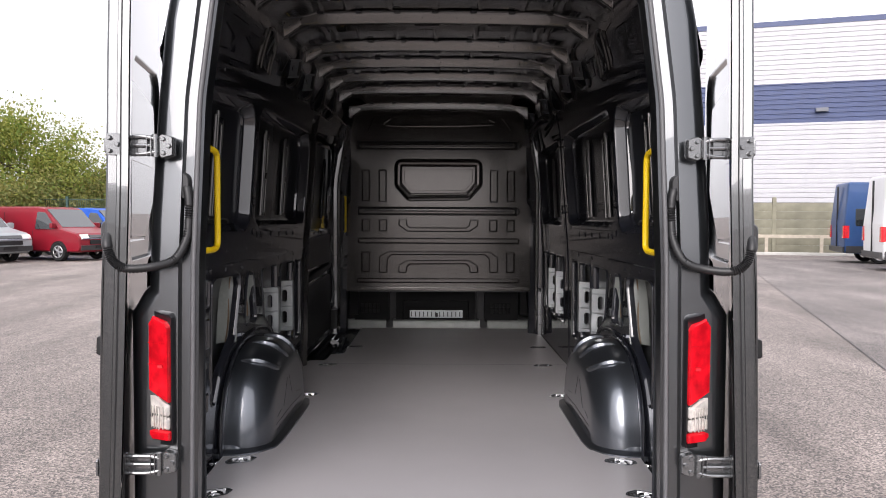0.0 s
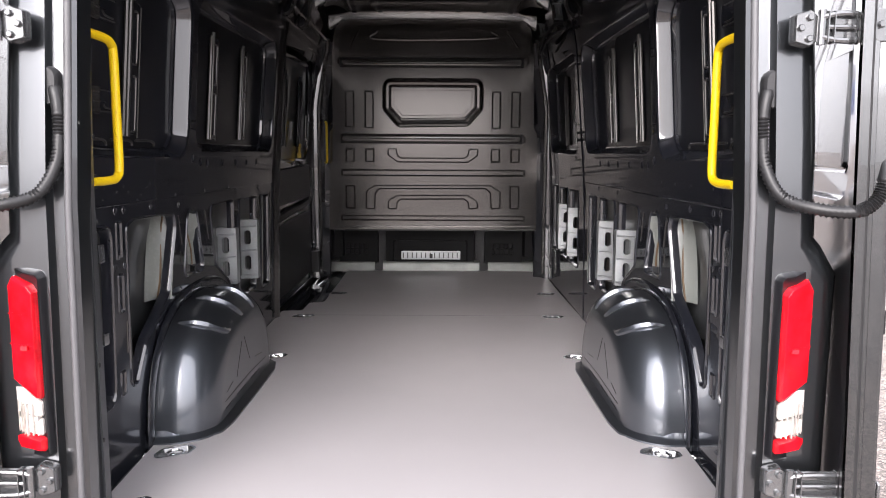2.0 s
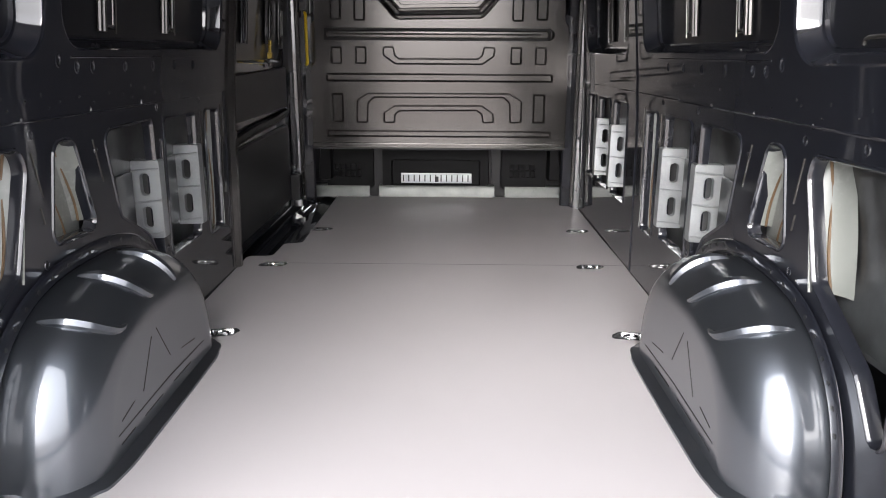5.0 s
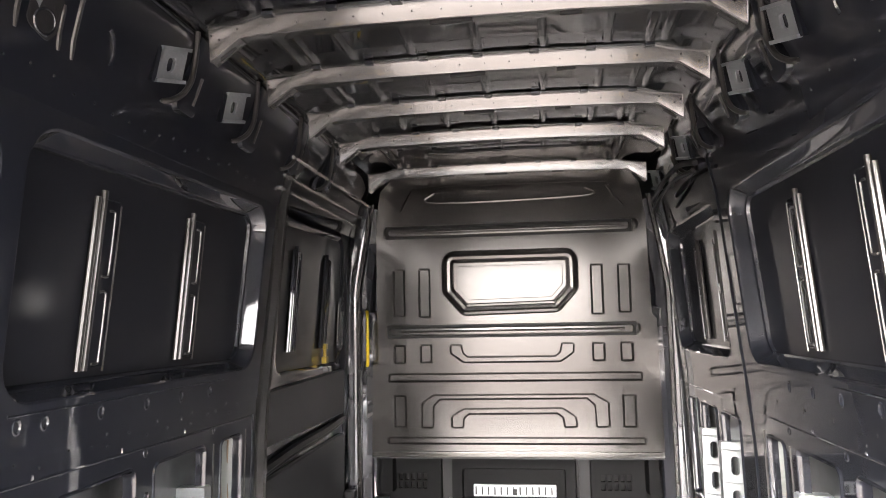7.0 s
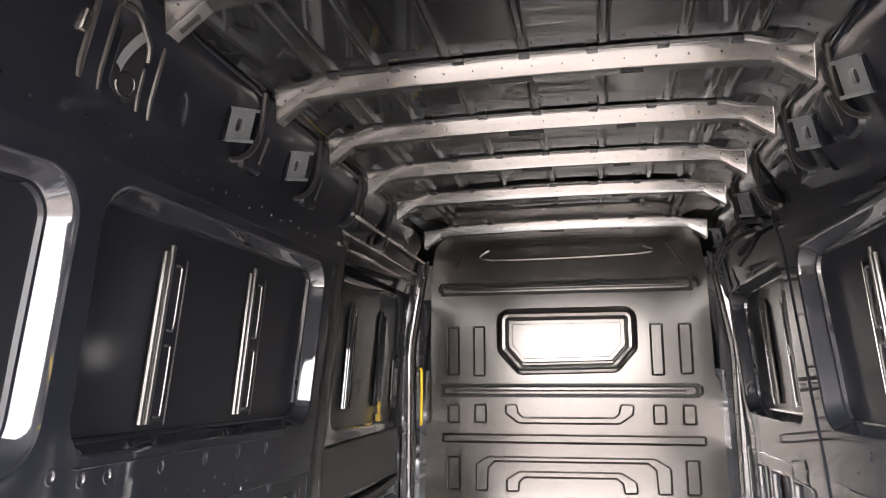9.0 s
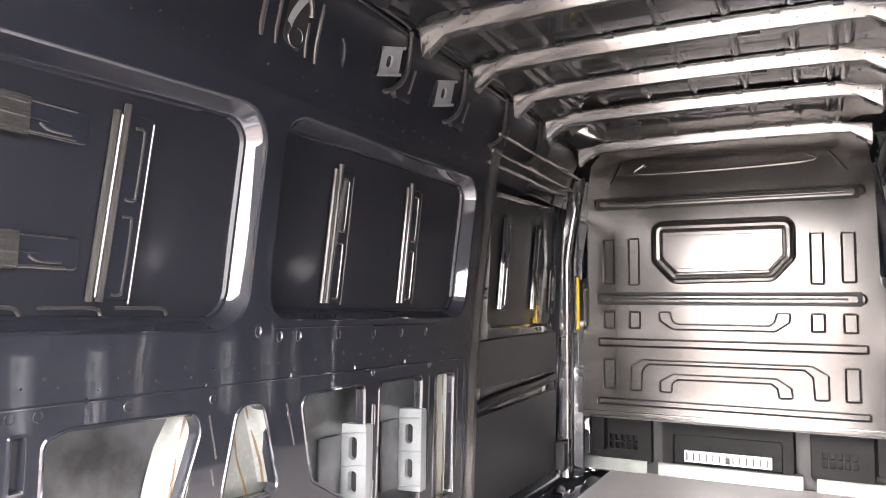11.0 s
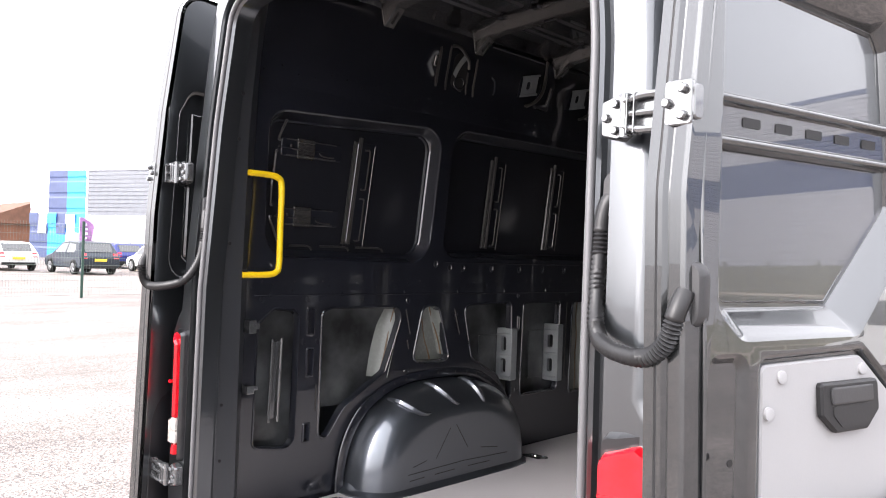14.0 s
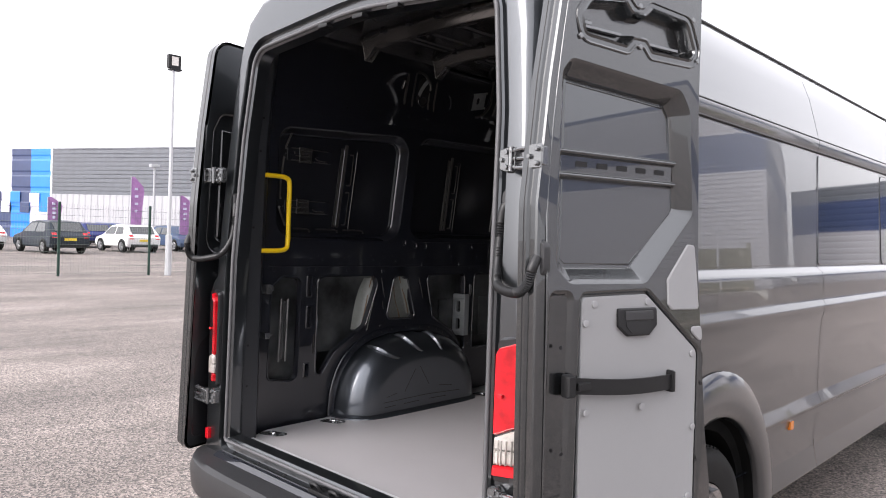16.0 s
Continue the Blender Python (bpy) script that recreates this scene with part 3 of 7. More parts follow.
    part("spot_weld", bm, RIBMETAL, van, "row of small bright spot welds and studs")["kind"] = "stuff"

# reinforcing strips and clips in the window recesses
def strip(side, y0, y1, z0=1.615, z1=2.075, mat=STRIP):
    """A vertical hat strip with slotted sides."""
    plw = lambda u, v, d: Vector((side * (0.953 - (v - 1.46) * 0.047 - 0.004 - d), u + (v - z0) * 0.085, v))
    bm = bmesh.new()
    w = y1 - y0
    prism(bm, rounded(rect(y0 + 0.004, z0 + 0.01, y1, z1 - 0.02), 0.006, 2), plw, -0.002, 0.006, 0.003)
    st = part("reinforcing_strip", bm, INNER, van, "vertical reinforcing strip with slots", weighted=True)
    for a in (y0 - 0.010, y0 + 0.016):
        bm = bmesh.new()
        tube(bm, [plw(a, z0 + 0.004, 0.006), plw(a, z1 - (0.0 if a > y0 else 0.02), 0.006)], 0.0085, 8)
        part("strip_bar", bm, mat, st)
    bm = bmesh.new()
    tube(bm, [plw(y1 - 0.002, z0, 0.006), plw(y1 - 0.002, z1 - 0.03, 0.006)], 0.003, 6)
    part("strip_edge", bm, mat, st)
    zc = (z0 + z1) / 2
    for a, c in ((z0 + 0.02, zc - 0.03), (zc + 0.01, z1 - 0.05)):
        bm = bmesh.new()
        tube(bm, smooth_path([plw(y0 + w * 0.46, a, 0.006), plw(y0 + w * 0.68, a, 0.007), plw(y0 + w * 0.74, a + 0.02, 0.007), plw(y0 + w * 0.74, c - 0.02, 0.007), plw(y0 + w * 0.68, c, 0.007), plw(y0 + w * 0.46, c, 0.006)], 3), 0.0035, 6)
        part("slot_rim", bm, mat, st)


for side, word in SIDES:
    strip(side, 0.732, 0.827, 1.61, 2.06)
    strip(side, 1.568, 1.663, 1.615, 2.075)
    strip(side, 2.043, 2.143, 1.62, 2.085)
    if side > 0:
        strip(side, 3.02, 3.11, 1.62, 2.085)
        strip(side, 3.40, 3.49, 1.62, 2.085)
    for zc in (1.714, 1.980):
        plw = lambda u, v, d: Vector((side * (0.953 - (v - 1.46) * 0.047 - 0.003 - d), u, v))
        bm = bmesh.new()
        prism(bm, rounded(rect(0.41, zc - 0.035, 0.69, zc + 0.035), 0.01, 2), plw, 0, 0.008, 0.004)
        prism(bm, rounded(rect(0.40, zc - 0.006, 0.60, zc + 0.002), 0.002, 2), plw, 0, 0.014, 0.002)
        br = part("cross_bracket", bm, INNER, van)
        bm = bmesh.new()
        for e in (-0.030, 0.030):
            tube(bm, [plw(0.43, zc + e, 0.010), plw(0.66, zc + e, 0.010)], 0.0022, 6)
        tube(bm, smooth_path([plw(0.45, zc + 0.012, 0.010), plw(0.455, zc - 0.004, 0.010), plw(0.49, zc - 0.006, 0.010)], 3), 0.0035, 6)
        tube(bm, smooth_path([plw(0.58, zc - 0.010, 0.010), plw(0.60, zc - 0.020, 0.010), plw(0.65, zc - 0.021, 0.010)], 3), 0.0030, 6)
        pieces("bead", bm, STRIP, br)
        bm = bmesh.new()
        prism(bm, rounded(rect(0.478, zc - 0.040, 0.560, zc + 0.040), 0.006, 2), plw, 0, 0.012, 0.003)
        for q in range(3):
            prism(bm, rounded(rect(0.480, zc - 0.034 + q * 0.027, 0.558, zc - 0.022 + q * 0.027), 0.003, 2), plw, 0, 0.0155, 0.003)
        part("clip", bm, RIBMETAL, br, "ribbed bright clip plate")
    # flange edges that catch light, given paler paint than the surround
    bm = bmesh.new()
    for a, c in (((0.40, 1.625), (0.365, 1.70)), ((0.365, 1.76), (0.365, 1.84)), ((0.37, 1.87), (0.375, 1.95)), ((0.385, 2.01), (0.41, 2.07))):
        tube(bm, smooth_path([wall(side)(a[0] + 0.012, a[1] - 0.008, 0.045), wall(side)(a[0], a[1], 0.035), wall(side)(c[0], c[1], 0.035), wall(side)(c[0] + 0.01, c[1] + 0.008, 0.045)], 3), 0.005, 6)
    for a, c in ((0.46, 0.56), (0.60, 0.74), (0.78, 0.92)):
        tube(bm, smooth_path([wall(side)(a, 1.60, 0.04), wall(side)(c - 0.02, 1.60, 0.035), wall(side)(c, 1.585, 0.035)], 3), 0.0045, 6)
    pieces("flange_bead", bm, STRIP, van)

# wheel arches: a rounded crown that rolls over into a flat inner cheek
ARCH_Y, ARCH_A, ARCH_H, ARCH_Z = 1.245, 0.505, 0.442, 0.572
CHEEK, ROLL_X, ROLL = 0.708, 0.130, 0.125


def arch_drop(x):
    """How far the crown has rolled in at a distance x from the middle of the van."""
    q = min(1.0, max(0.0, (CHEEK + ROLL_X - x) / ROLL_X))
    return ROLL * (1 - math.sqrt(max(0.0, 1 - q * q))) + 0.006 * max(0.0, 0.93 - x) / 0.2


def arch_z(x, y):
    """Height of the crown over a point of the plan."""
    off = arch_drop(x)
    e = min(0.999, abs(y - ARCH_Y) / (ARCH_A - 1.2 * off))
    return ARCH_Z + (1 - e ** (2 / 0.76)) ** 0.38 * (ARCH_H - off)


def wheel_arch(side):
    bm = bmesh.new()
    rows = []
    n = 56
    xs_ = [0.935, 0.90, 0.87] + [CHEEK + ROLL_X * (1 - math.sin(math.pi / 2 * k / 11)) for k in range(12)]
    steps = [(x, arch_drop(x)) for x in xs_]
    for x, off in steps:
        row = []
        for k in range(n + 1):
            a = math.pi * k / n
            c, s_ = -math.cos(a), math.sin(a)
            ex = abs(c) ** 0.76 * (1 if c > 0 else -1)
            row.append(bm.verts.new((side * x, ARCH_Y + ex * (ARCH_A - 1.2 * off), ARCH_Z + s_ ** 0.76 * (ARCH_H - off))))
        rows.append(row)
    grid_faces(bm, rows)
    bm.faces.new(rows[-1])
    ob = part("wheel_arch", bm, ARCHPAINT, van, "glossy dark grey rounded wheel arch", smooth=50)
    # turned-out foot
    bm = bmesh.new()
    foot_line = smooth_path([(0.905, 0.722, 0), (0.82, 0.728, 0), (0.745, 0.775, 0), (0.705, 0.87, 0), (0.698, 1.05, 0), (0.698, 1.45, 0), (0.705, 1.60, 0), (0.75, 1.70, 0), (0.905, 1.765, 0)], 6)
    rows = [[bm.verts.new((side * (p.x + o * (0.9 - p.x) * 0.25 + (0.0 if p.x > 0.72 else o * 0.03)), p.y + o * (0.9 if p.y < 0.85 else -0.9 if p.y > 1.62 else 0.0) * 0.05, FLOOR + h)) for p in foot_line]
            for o, h in ((-0.35, -0.012), (-0.30, 0.006), (0.0, 0.014), (0.35, 0.022), (0.55, 0.045), (0.8, 0.065))]
    grid_faces(bm, rows)
    part("flange", bm, ARCHPAINT, ob, smooth=50)
    # pressed ribs across the shoulder of the crown
    bm = bmesh.new()
    for ya, yb in ((0.935, 1.055), (1.135, 1.225), (1.36, 1.385)):
        pts = []
        for k in range(15):
            f = k / 14
            x = 0.868 - (0.868 - 0.718) * math.sin(f * math.pi / 2)
            y = ya + (yb - ya) * f * f
            pts.append((side * x, y, arch_z(x, y) + 0.001))
        tube(bm, pts, [0.003 + 0.016 * math.sin(math.pi * min(1, k / 10 if k < 5 else 0.5 + (k - 5) / 18)) ** 0.7 for k in range(15)], 8)
    pieces("crown_rib", bm, ARCHPAINT, ob)
    # pressed lines on the cheek, their creases' shade painted black
    bm = bmesh.new()
    for pts in (((1.085, 0.715), (1.165, 0.835)), ((1.20, 0.845), (1.275, 0.735)), ((0.93, 0.672), (1.25, 0.678), (1.54, 0.668)), ((0.955, 0.70), (1.03, 0.715)), ((1.36, 0.72), (1.47, 0.705)), ((0.94, 0.645), (1.02, 0.648)), ((1.08, 0.648), (1.20, 0.650)), ((1.28, 0.650), (1.42, 0.648))):
        tube(bm, [(side * (CHEEK + 0.0005), y, z) for y, z in pts], 0.0022, 6)
    pieces("cheek_line", bm, RUBBER, ob)
    # welded flange against the side
    bm = bmesh.new()
    r = []
    for x, grow in ((0.893, 0.045), (0.886, 0.040), (0.884, 0.014), (0.890, 0.004), (0.897, 0.0)):
        row = []
        for k in range(41):
            a = math.pi * k / 40
            c, s_ = -math.cos(a), math.sin(a)
            ex = abs(c) ** 0.76 * (1 if c > 0 else -1)
            row.append(bm.verts.new((side * x, ARCH_Y + ex * (ARCH_A + grow), ARCH_Z + s_ ** 0.76 * (ARCH_H + grow))))
        r.append(row)
    grid_faces(bm, r)
    part("weld_flange", bm, INNER, ob, smooth=50)
    bm = bmesh.new()
    for k in range(3, 22):
        a = math.pi * k / 24
        c, s_ = -math.cos(a), math.sin(a)
        ex = abs(c) ** 0.76 * (1 if c > 0 else -1)
        y, z = ARCH_Y + ex * (ARCH_A + 0.027), ARCH_Z + s_ ** 0.76 * (ARCH_H + 0.027)
        disc(bm, lambda u, v, d: Vector((side * (0.885 - d), u, v)), y, z, 0.006, -0.002, 0.0015, 8)
    part("weld_row", bm, RUBBER, ob, "row of dark spot welds")["kind"] = "stuff"


for side, word in SIDES:
    wheel_arch(side)

# roof skin with cross ribs
ROOF = 2.616


def roof_z(x):
    return ROOF - 0.013 * (x / 0.655) ** 2 - 0.9 * max(0.0, abs(x) - 0.67) ** 1.5


bm = bmesh.new()
rows = []
for k in range(41):
    y = 0.12 + (4.10 - 0.12) * k / 40
    rows.append([bm.verts.new((0.80 * q / 16, y, roof_z(0.80 * q / 16))) for q in range(-16, 17)])
grid_faces(bm, rows)
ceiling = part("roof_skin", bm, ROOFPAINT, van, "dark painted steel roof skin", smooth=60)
# each rib: where its rear web stands, and how far it hangs below the common level
RIBS = [0.72, 1.245, 1.82, 2.265, 2.715, 3.17, 3.75]
SAG = [0, 0, 0, 0, 0, 0.008, 0.042]
rib0 = None
for y, sag in zip(RIBS, SAG):
    if rib0 is None:
        # one leaning web, flared into a gusset at either end, with flanges above and below
        top = [(0.0, 2.606), (0.30, 2.604), (0.575, 2.600), (0.640, 2.584), (0.742, 2.574)]
        bot = [(0.0, 2.561), (0.30, 2.559), (0.60, 2.552), (0.650, 2.546), (0.745, 2.487)]

        def level(pts, x):
            for (x0, z0), (x1, z1) in zip(pts, pts[1:]):
                if x <= x1:
                    break
            return z0 + (z1 - z0) * (x - x0) / (x1 - x0)

        half = [0.0, 0.1, 0.2, 0.3, 0.4, 0.5, 0.565, 0.575, 0.585, 0.60, 0.630, 0.640, 0.648, 0.656, 0.68, 0.71, 0.743]
        bm = bmesh.new()
        secs = []
        for x in [-q for q in half[:0:-1]] + half:
            zt, zb = level(top, abs(x)), level(bot, abs(x))
            lean = lambda z: 0.27 * (2.606 - z)
            secs.append([bm.verts.new((x, dy, z)) for dy, z in ((lean(zt) - 0.024, zt + 0.003), (lean(zt) - 0.005, zt + 0.002), (lean(zt), zt - 0.002), (lean(zb + 0.003), zb + 0.003), (lean(zb) + 0.002, zb - 0.001), (lean(zb) + 0.006, zb - 0.002), (lean(zb) + 0.044, zb - 0.003), (lean(zb) + 0.049, zb + 0.004))])
        grid_faces(bm, secs)
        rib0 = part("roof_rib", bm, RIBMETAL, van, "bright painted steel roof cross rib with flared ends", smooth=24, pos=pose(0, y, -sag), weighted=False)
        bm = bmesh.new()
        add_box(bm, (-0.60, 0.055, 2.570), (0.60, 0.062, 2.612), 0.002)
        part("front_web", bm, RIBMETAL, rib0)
        for s in (-1, 1):
            bm = bmesh.new()
            e = [(s * x, 0.27 * (2.606 - z) - 0.001, z) for x, z in ((0.630, 2.549), (0.650, 2.546), (0.700, 2.515), (0.745, 2.487), (0.744, 2.53), (0.742, 2.574))]
            tube(bm, e[:4], 0.0030, 6)
            tube(bm, e[3:], 0.0022, 6)
            part("gusset_edge", bm, RIBMETAL, rib0)
            bm = bmesh.new()
            tube(bm, [(s * 0.722, 0.052, 2.498), (s * 0.675, 0.045, 2.528)], 0.006, 8)
            for u, v in ((0.712, 2.545), (0.655, 2.570), (0.735, 2.556)):
                disc(bm, lambda p, q, d: Vector((s * p, 0.27 * (2.606 - q) - d, q)), u, v, 0.0032, -0.002, 0.0008, 8)
            pieces("drilled_hole", bm, RUBBER, rib0)
        bm = bmesh.new()
        for k in range(-3, 4):
            zt = 2.606 - 0.012 * (k * 0.185 / 0.655) ** 2
            add_box(bm, (k * 0.185 - 0.016, -0.022, zt - 0.006), (k * 0.185 + 0.016, 0.003, zt + 0.006), 0.003)
        for k in range(-7, 8):
            zm = 2.582 - 0.012 * (k * 0.08 / 0.655) ** 2
            disc(bm, lambda u, v, d: Vector((u, 0.27 * (2.606 - v) - d, v)), k * 0.083 + 0.02, zm, 0.0028, -0.001, 0.0012, 6)
        pieces("tab", bm, INNER, rib0)
        bm = bmesh.new()
        for x0, x1 in ((-0.36, -0.30), (-0.10, 0.02), (0.26, 0.32)):
            add_box(bm, (x0, 0.030, 2.551), (x1, 0.040, 2.5600), 0.001)
        pieces("slot", bm, RUBBER, rib0)
    else:
        copy_thing(rib0, pose(0, y, -sag))
# beads between the ribs
for y0, y1 in zip(RIBS, RIBS[1:] + [4.05]):
    bm = bmesh.new()
    for x in (-0.60, -0.55, -0.42, -0.215, 0.0, 0.215, 0.42, 0.55, 0.60):
        rows = []
        for q in range(-3, 4):
            rows.append([bm.verts.new((x + q * 0.0065, y, roof_z(x) + 0.001 - (0.012 if y0 + 0.09 < y < y1 - 0.05 else 0.0) * math.cos(q * math.pi / 6.0))) for y in (y0 + 0.066, y0 + 0.092, y1 - 0.052, y1 - 0.027)])
        grid_faces(bm, rows)
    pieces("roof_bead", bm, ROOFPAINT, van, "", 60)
# pressed stiffener in front of the last but one rib
bm = bmesh.new()
for pts, rad in ((rounded([(-0.43, 3.30), (0.43, 3.28), (0.40, 3.60), (-0.40, 3.62)], 0.06, 5), 0.010), (rounded([(-0.16, 3.44), (-0.10, 3.38), (0.10, 3.38), (0.16, 3.44), (0.10, 3.52), (-0.10, 3.52)], 0.02, 3), 0.007)):
    tube(bm, [(x, y, roof_z(x) - 0.002) for x, y in pts], rad, 8, closed=True)
pieces("roof_stiffener", bm, ROOFPAINT, van, "pressed oblong stiffener in the roof skin")
for s, word in SIDES:
    for y in RIBS[2:6]:
        # pressed bow that carries the rib down into the rail
        bm = bmesh.new()
        prism(bm, rounded([(y - 0.045, 2.335), (y + 0.070, 2.33), (y + 0.080, 2.42), (y + 0.075, 2.555), (y - 0.002, 2.555), (y - 0.010, 2.43)], 0.02, 3), lambda u, v, d: Vector((s * (inner_x(v) - d), u, v)), -0.004, 0.026, 0.014)
        part("roof_bow", bm, INNER, van, smooth=40)
        # raised bead that bends away to the rear at its foot
        # paler than its bow: the highlight is put into the paint
        bm = bmesh.new()
        tube(bm, smooth_path([(s * 0.770, y + 0.001, 2.566), (s * 0.770, y - 0.003, 2.52), (s * 0.774, y - 0.012, 2.45), (s * 0.778, y - 0.022, 2.41), (s * 0.786, y - 0.050, 2.368), (s * 0.802, y - 0.082, 2.342), (s * 0.815, y - 0.110, 2.332)], 5), [0.0085] * 29 + [0.007, 0.005], 8)
        part("bow_bead", bm, STRIP, van)
        bm = bmesh.new()
        tube(bm, [Vector((s * (inner_x(2.44) - 0.026), y + 0.040, 2.44)), Vector((s * (inner_x(2.36) - 0.026), y + 0.034, 2.36))], 0.006, 6)
        part("bow_leg", bm, STRIP, van)
        # lengthwise fold from the foot of the rib to the next one
        bm = bmesh.new()
        tube(bm, [(s * 0.772, y - 0.40, 2.556), (s * 0.772, y - 0.02, 2.553)], 0.006, 6)
        tube(bm, [(s * 0.800, y - 0.36, 2.478), (s * 0.797, y - 0.12, 2.482)], 0.005, 6)
        part("roof_fold", bm, INNER, van)
    for y in (1.697, 2.098, 2.985, 3.69):
        if s < 0 and y > 2.2:
            continue
        # a square plate with turned-out lips, set along the rail
        U, V = Vector((-s * 0.38, 0.90, 0.20)).normalized(), Vector((-s * 0.16, 0.06, 0.985)).normalized()
        N = Vector((-s * 0.85, -0.40, -0.30)).normalized()
        pb = lambda u, v, d: Vector((s * 0.782, y, 2.425)) + U * u + V * v - N * d
        fe = [(rounded(rect(-0.013, -0.022, 0.013, 0.022), 0.0125, 5), [(0.001, 0.001), (0.002, 0.012)], False)]
        b2 = sheet(rounded(rect(-0.040, -0.042, 0.046, 0.042), 0.004, 2), fe, pb, rim=[(-0.001, 0.001), (-0.002, 0.004)])
        br = part("roof_bracket", b2, BRACKET, van, "folded bracket with an oval hole", weighted=False)
        for v0 in (-0.050, 0.042):
            bm = bmesh.new()
            prism(bm, rect(-0.044, v0, 0.050, v0 + 0.010), pb, -0.014, 0.006, 0.002)
            part("lip", bm, BRACKET, br)
        bm = bmesh.new()
        prism(bm, rect(-0.054, -0.048, -0.042, 0.048), pb, -0.004, 0.024, 0.002)
        prism(bm, rect(-0.040, -0.040, 0.046, 0.040), pb, 0.014, 0.026)
        part("bracket_core", bm, INNER, br)
    # rear upper corner: upright beads and an oval opening with a guide
    wp = lambda u, v, d: Vector((s * (inner_x(v) - d), u, v))
    # upright beads paler than the rail, their highlight painted in
    for pts, rad in (((1.118, 2.325, 1.104, 2.49), 0.0080), ((1.178, 2.322, 1.160, 2.505), 0.0060), ((1.354, 2.318, 1.335, 2.482), 0.0060), ((1.308, 2.322, 1.294, 2.416), 0.0055)):
        y0, z0, y1, z1 = pts
        bm = bmesh.new()
        tube(bm, [wp(y0 + (y1 - y0) * q / 12, z0 + (z1 - z0) * q / 12, 0.001) for q in range(13)], [rad * min(1, 0.6 + 0.25 * q, 0.6 + 0.25 * (12 - q)) for q in range(13)], 8)
        part("upright_bead", bm, STRIP, van)
    # solid black plate paints the dark inside of the opening
    bm = bmesh.new()
    prism(bm, rounded([(1.205, 2.345), (1.275, 2.325), (1.300, 2.36), (1.290, 2.42), (1.265, 2.475), (1.225, 2.490), (1.195, 2.47), (1.20, 2.40)], 0.022, 4), wp, -0.004, 0.0015)
    oval = part("oval_opening", bm, RUBBER, van, "black oval plate for the shaded opening in the roof rail", smooth=0)
    bm = bmesh.new()
    rows = []
    for q in range(9):
        f = q / 8
        y_, z_ = 1.214 + 0.042 * f ** 1.7, 2.385 + 0.088 * f
        rows.append([bm.verts.new(wp(y_ + e, z_ - 0.6 * e, 0.004 + 0.004 * math.cos(e * 120))) for e in (-0.011, -0.004, 0.004, 0.011)])
    grid_faces(bm, rows)
    part("guide_strip", bm, BRACKET, oval, "pale curved strip", smooth=60)
    bm = bmesh.new()
    ring = [wp(1.252 + 0.030 * math.cos(q * math.pi / 8), 2.362 + 0.026 * math.sin(q * math.pi / 8), 0.003) for q in range(16)]
    tube(bm, ring, 0.0035, 6, closed=True)
    part("hole_rim", bm, INNER, oval)
    bm = bmesh.new()
    tube(bm, smooth_path([wp(1.168, 2.505, 0.002), wp(1.200, 2.508, 0.004), wp(1.228, 2.500, 0.005), wp(1.252, 2.482, 0.006), wp(1.280, 2.460, 0.006), wp(1.294, 2.430, 0.004)], 5), 0.0075, 8)
    part("opening_rim", bm, STRIP, oval)
    # small clip and a screw-like fold on the rail
    bm = bmesh.new()
    prism(bm, rounded(rect(1.078, 2.405, 1.096, 2.45), 0.003, 2), wp, 0.0, 0.010, 0.003)
    part("rail_clip", bm, RIBMETAL, van)
    bm = bmesh.new()
    tube(bm, smooth_path([wp(1.455, 2.425, 0.001), wp(1.475, 2.41, 0.003), wp(1.490, 2.375, 0.003), wp(1.490, 2.35, 0.001)], 4), 0.0045, 6)
    part("pressed_line", bm, INNER, van)

# ---- bulkhead ----
BULK_LEVELS = [(0.9, 0.9), (1.0, 1.005), (1.10, 1.085), (1.415, 1.385), (1.702, 1.672), (2.155, 2.128), (2.305, 2.243), (2.53, 2.525), (2.7, 2.695)]


def bulk_z(v):
    """Height on the bulkhead of a level on its drawing."""
    for (a, p), (b, q) in zip(BULK_LEVELS, BULK_LEVELS[1:]):
        if v <= b:
            return p + (q - p) * (v - a) / (b - a)
    return v


def bulk(u, v, d):
    """(x, z, depth into the cab) on the bulkhead."""
    return Vector((u, BULK + d, bulk_z(v)))


EDGE = [(0.002, -0.003), (0.005, -0.002), (0.008, 0.008), (0.012, 0.010)]
UEDGE = [(0.002, -0.003), (0.005, -0.002), (0.007, 0.008), (0.010, 0.010)]


def both(p):
    return [p, [(-u, v) for u, v in p]]


bf = []
for p in both(rect(-0.672, 1.785, -0.598, 2.06)) + both(rect(-0.523, 1.778, -0.450, 2.062)) + both(rect(-0.672, 1.52, -0.598, 1.63)) + both(rect(-0.520, 1.522, -0.446, 1.63)) + both(rect(-0.675, 1.15, -0.597, 1.342)):
    bf.append((rounded(p, 0.012, 3), EDGE, True))
for p in (rect(-0.705, 1.415, 0.715, 1.468), rect(-0.712, 1.045, 0.718, 1.098)):
    bf.append((rounded(p, 0.012, 3), EDGE, True))
bf.append((shape([(-0.347, 1.63), (-0.275, 1.63), (-0.268, 1.58), (-0.243, 1.56), (0.243, 1.56), (0.268, 1.58), (0.278, 1.63), (0.355, 1.63), (0.35, 1.572), (0.275, 1.52), (-0.270, 1.52), (-0.347, 1.575)], 0.016, 3), UEDGE, True))
bf.append((shape([(-0.520, 1.146), (-0.444, 1.146), (-0.440, 1.275), (-0.405, 1.31), (0.408, 1.313), (0.446, 1.278), (0.452, 1.149), (0.530, 1.152), (0.53, 1.295), (0.448, 1.347), (-0.447, 1.345), (-0.515, 1.298)], 0.016, 3), UEDGE, True))
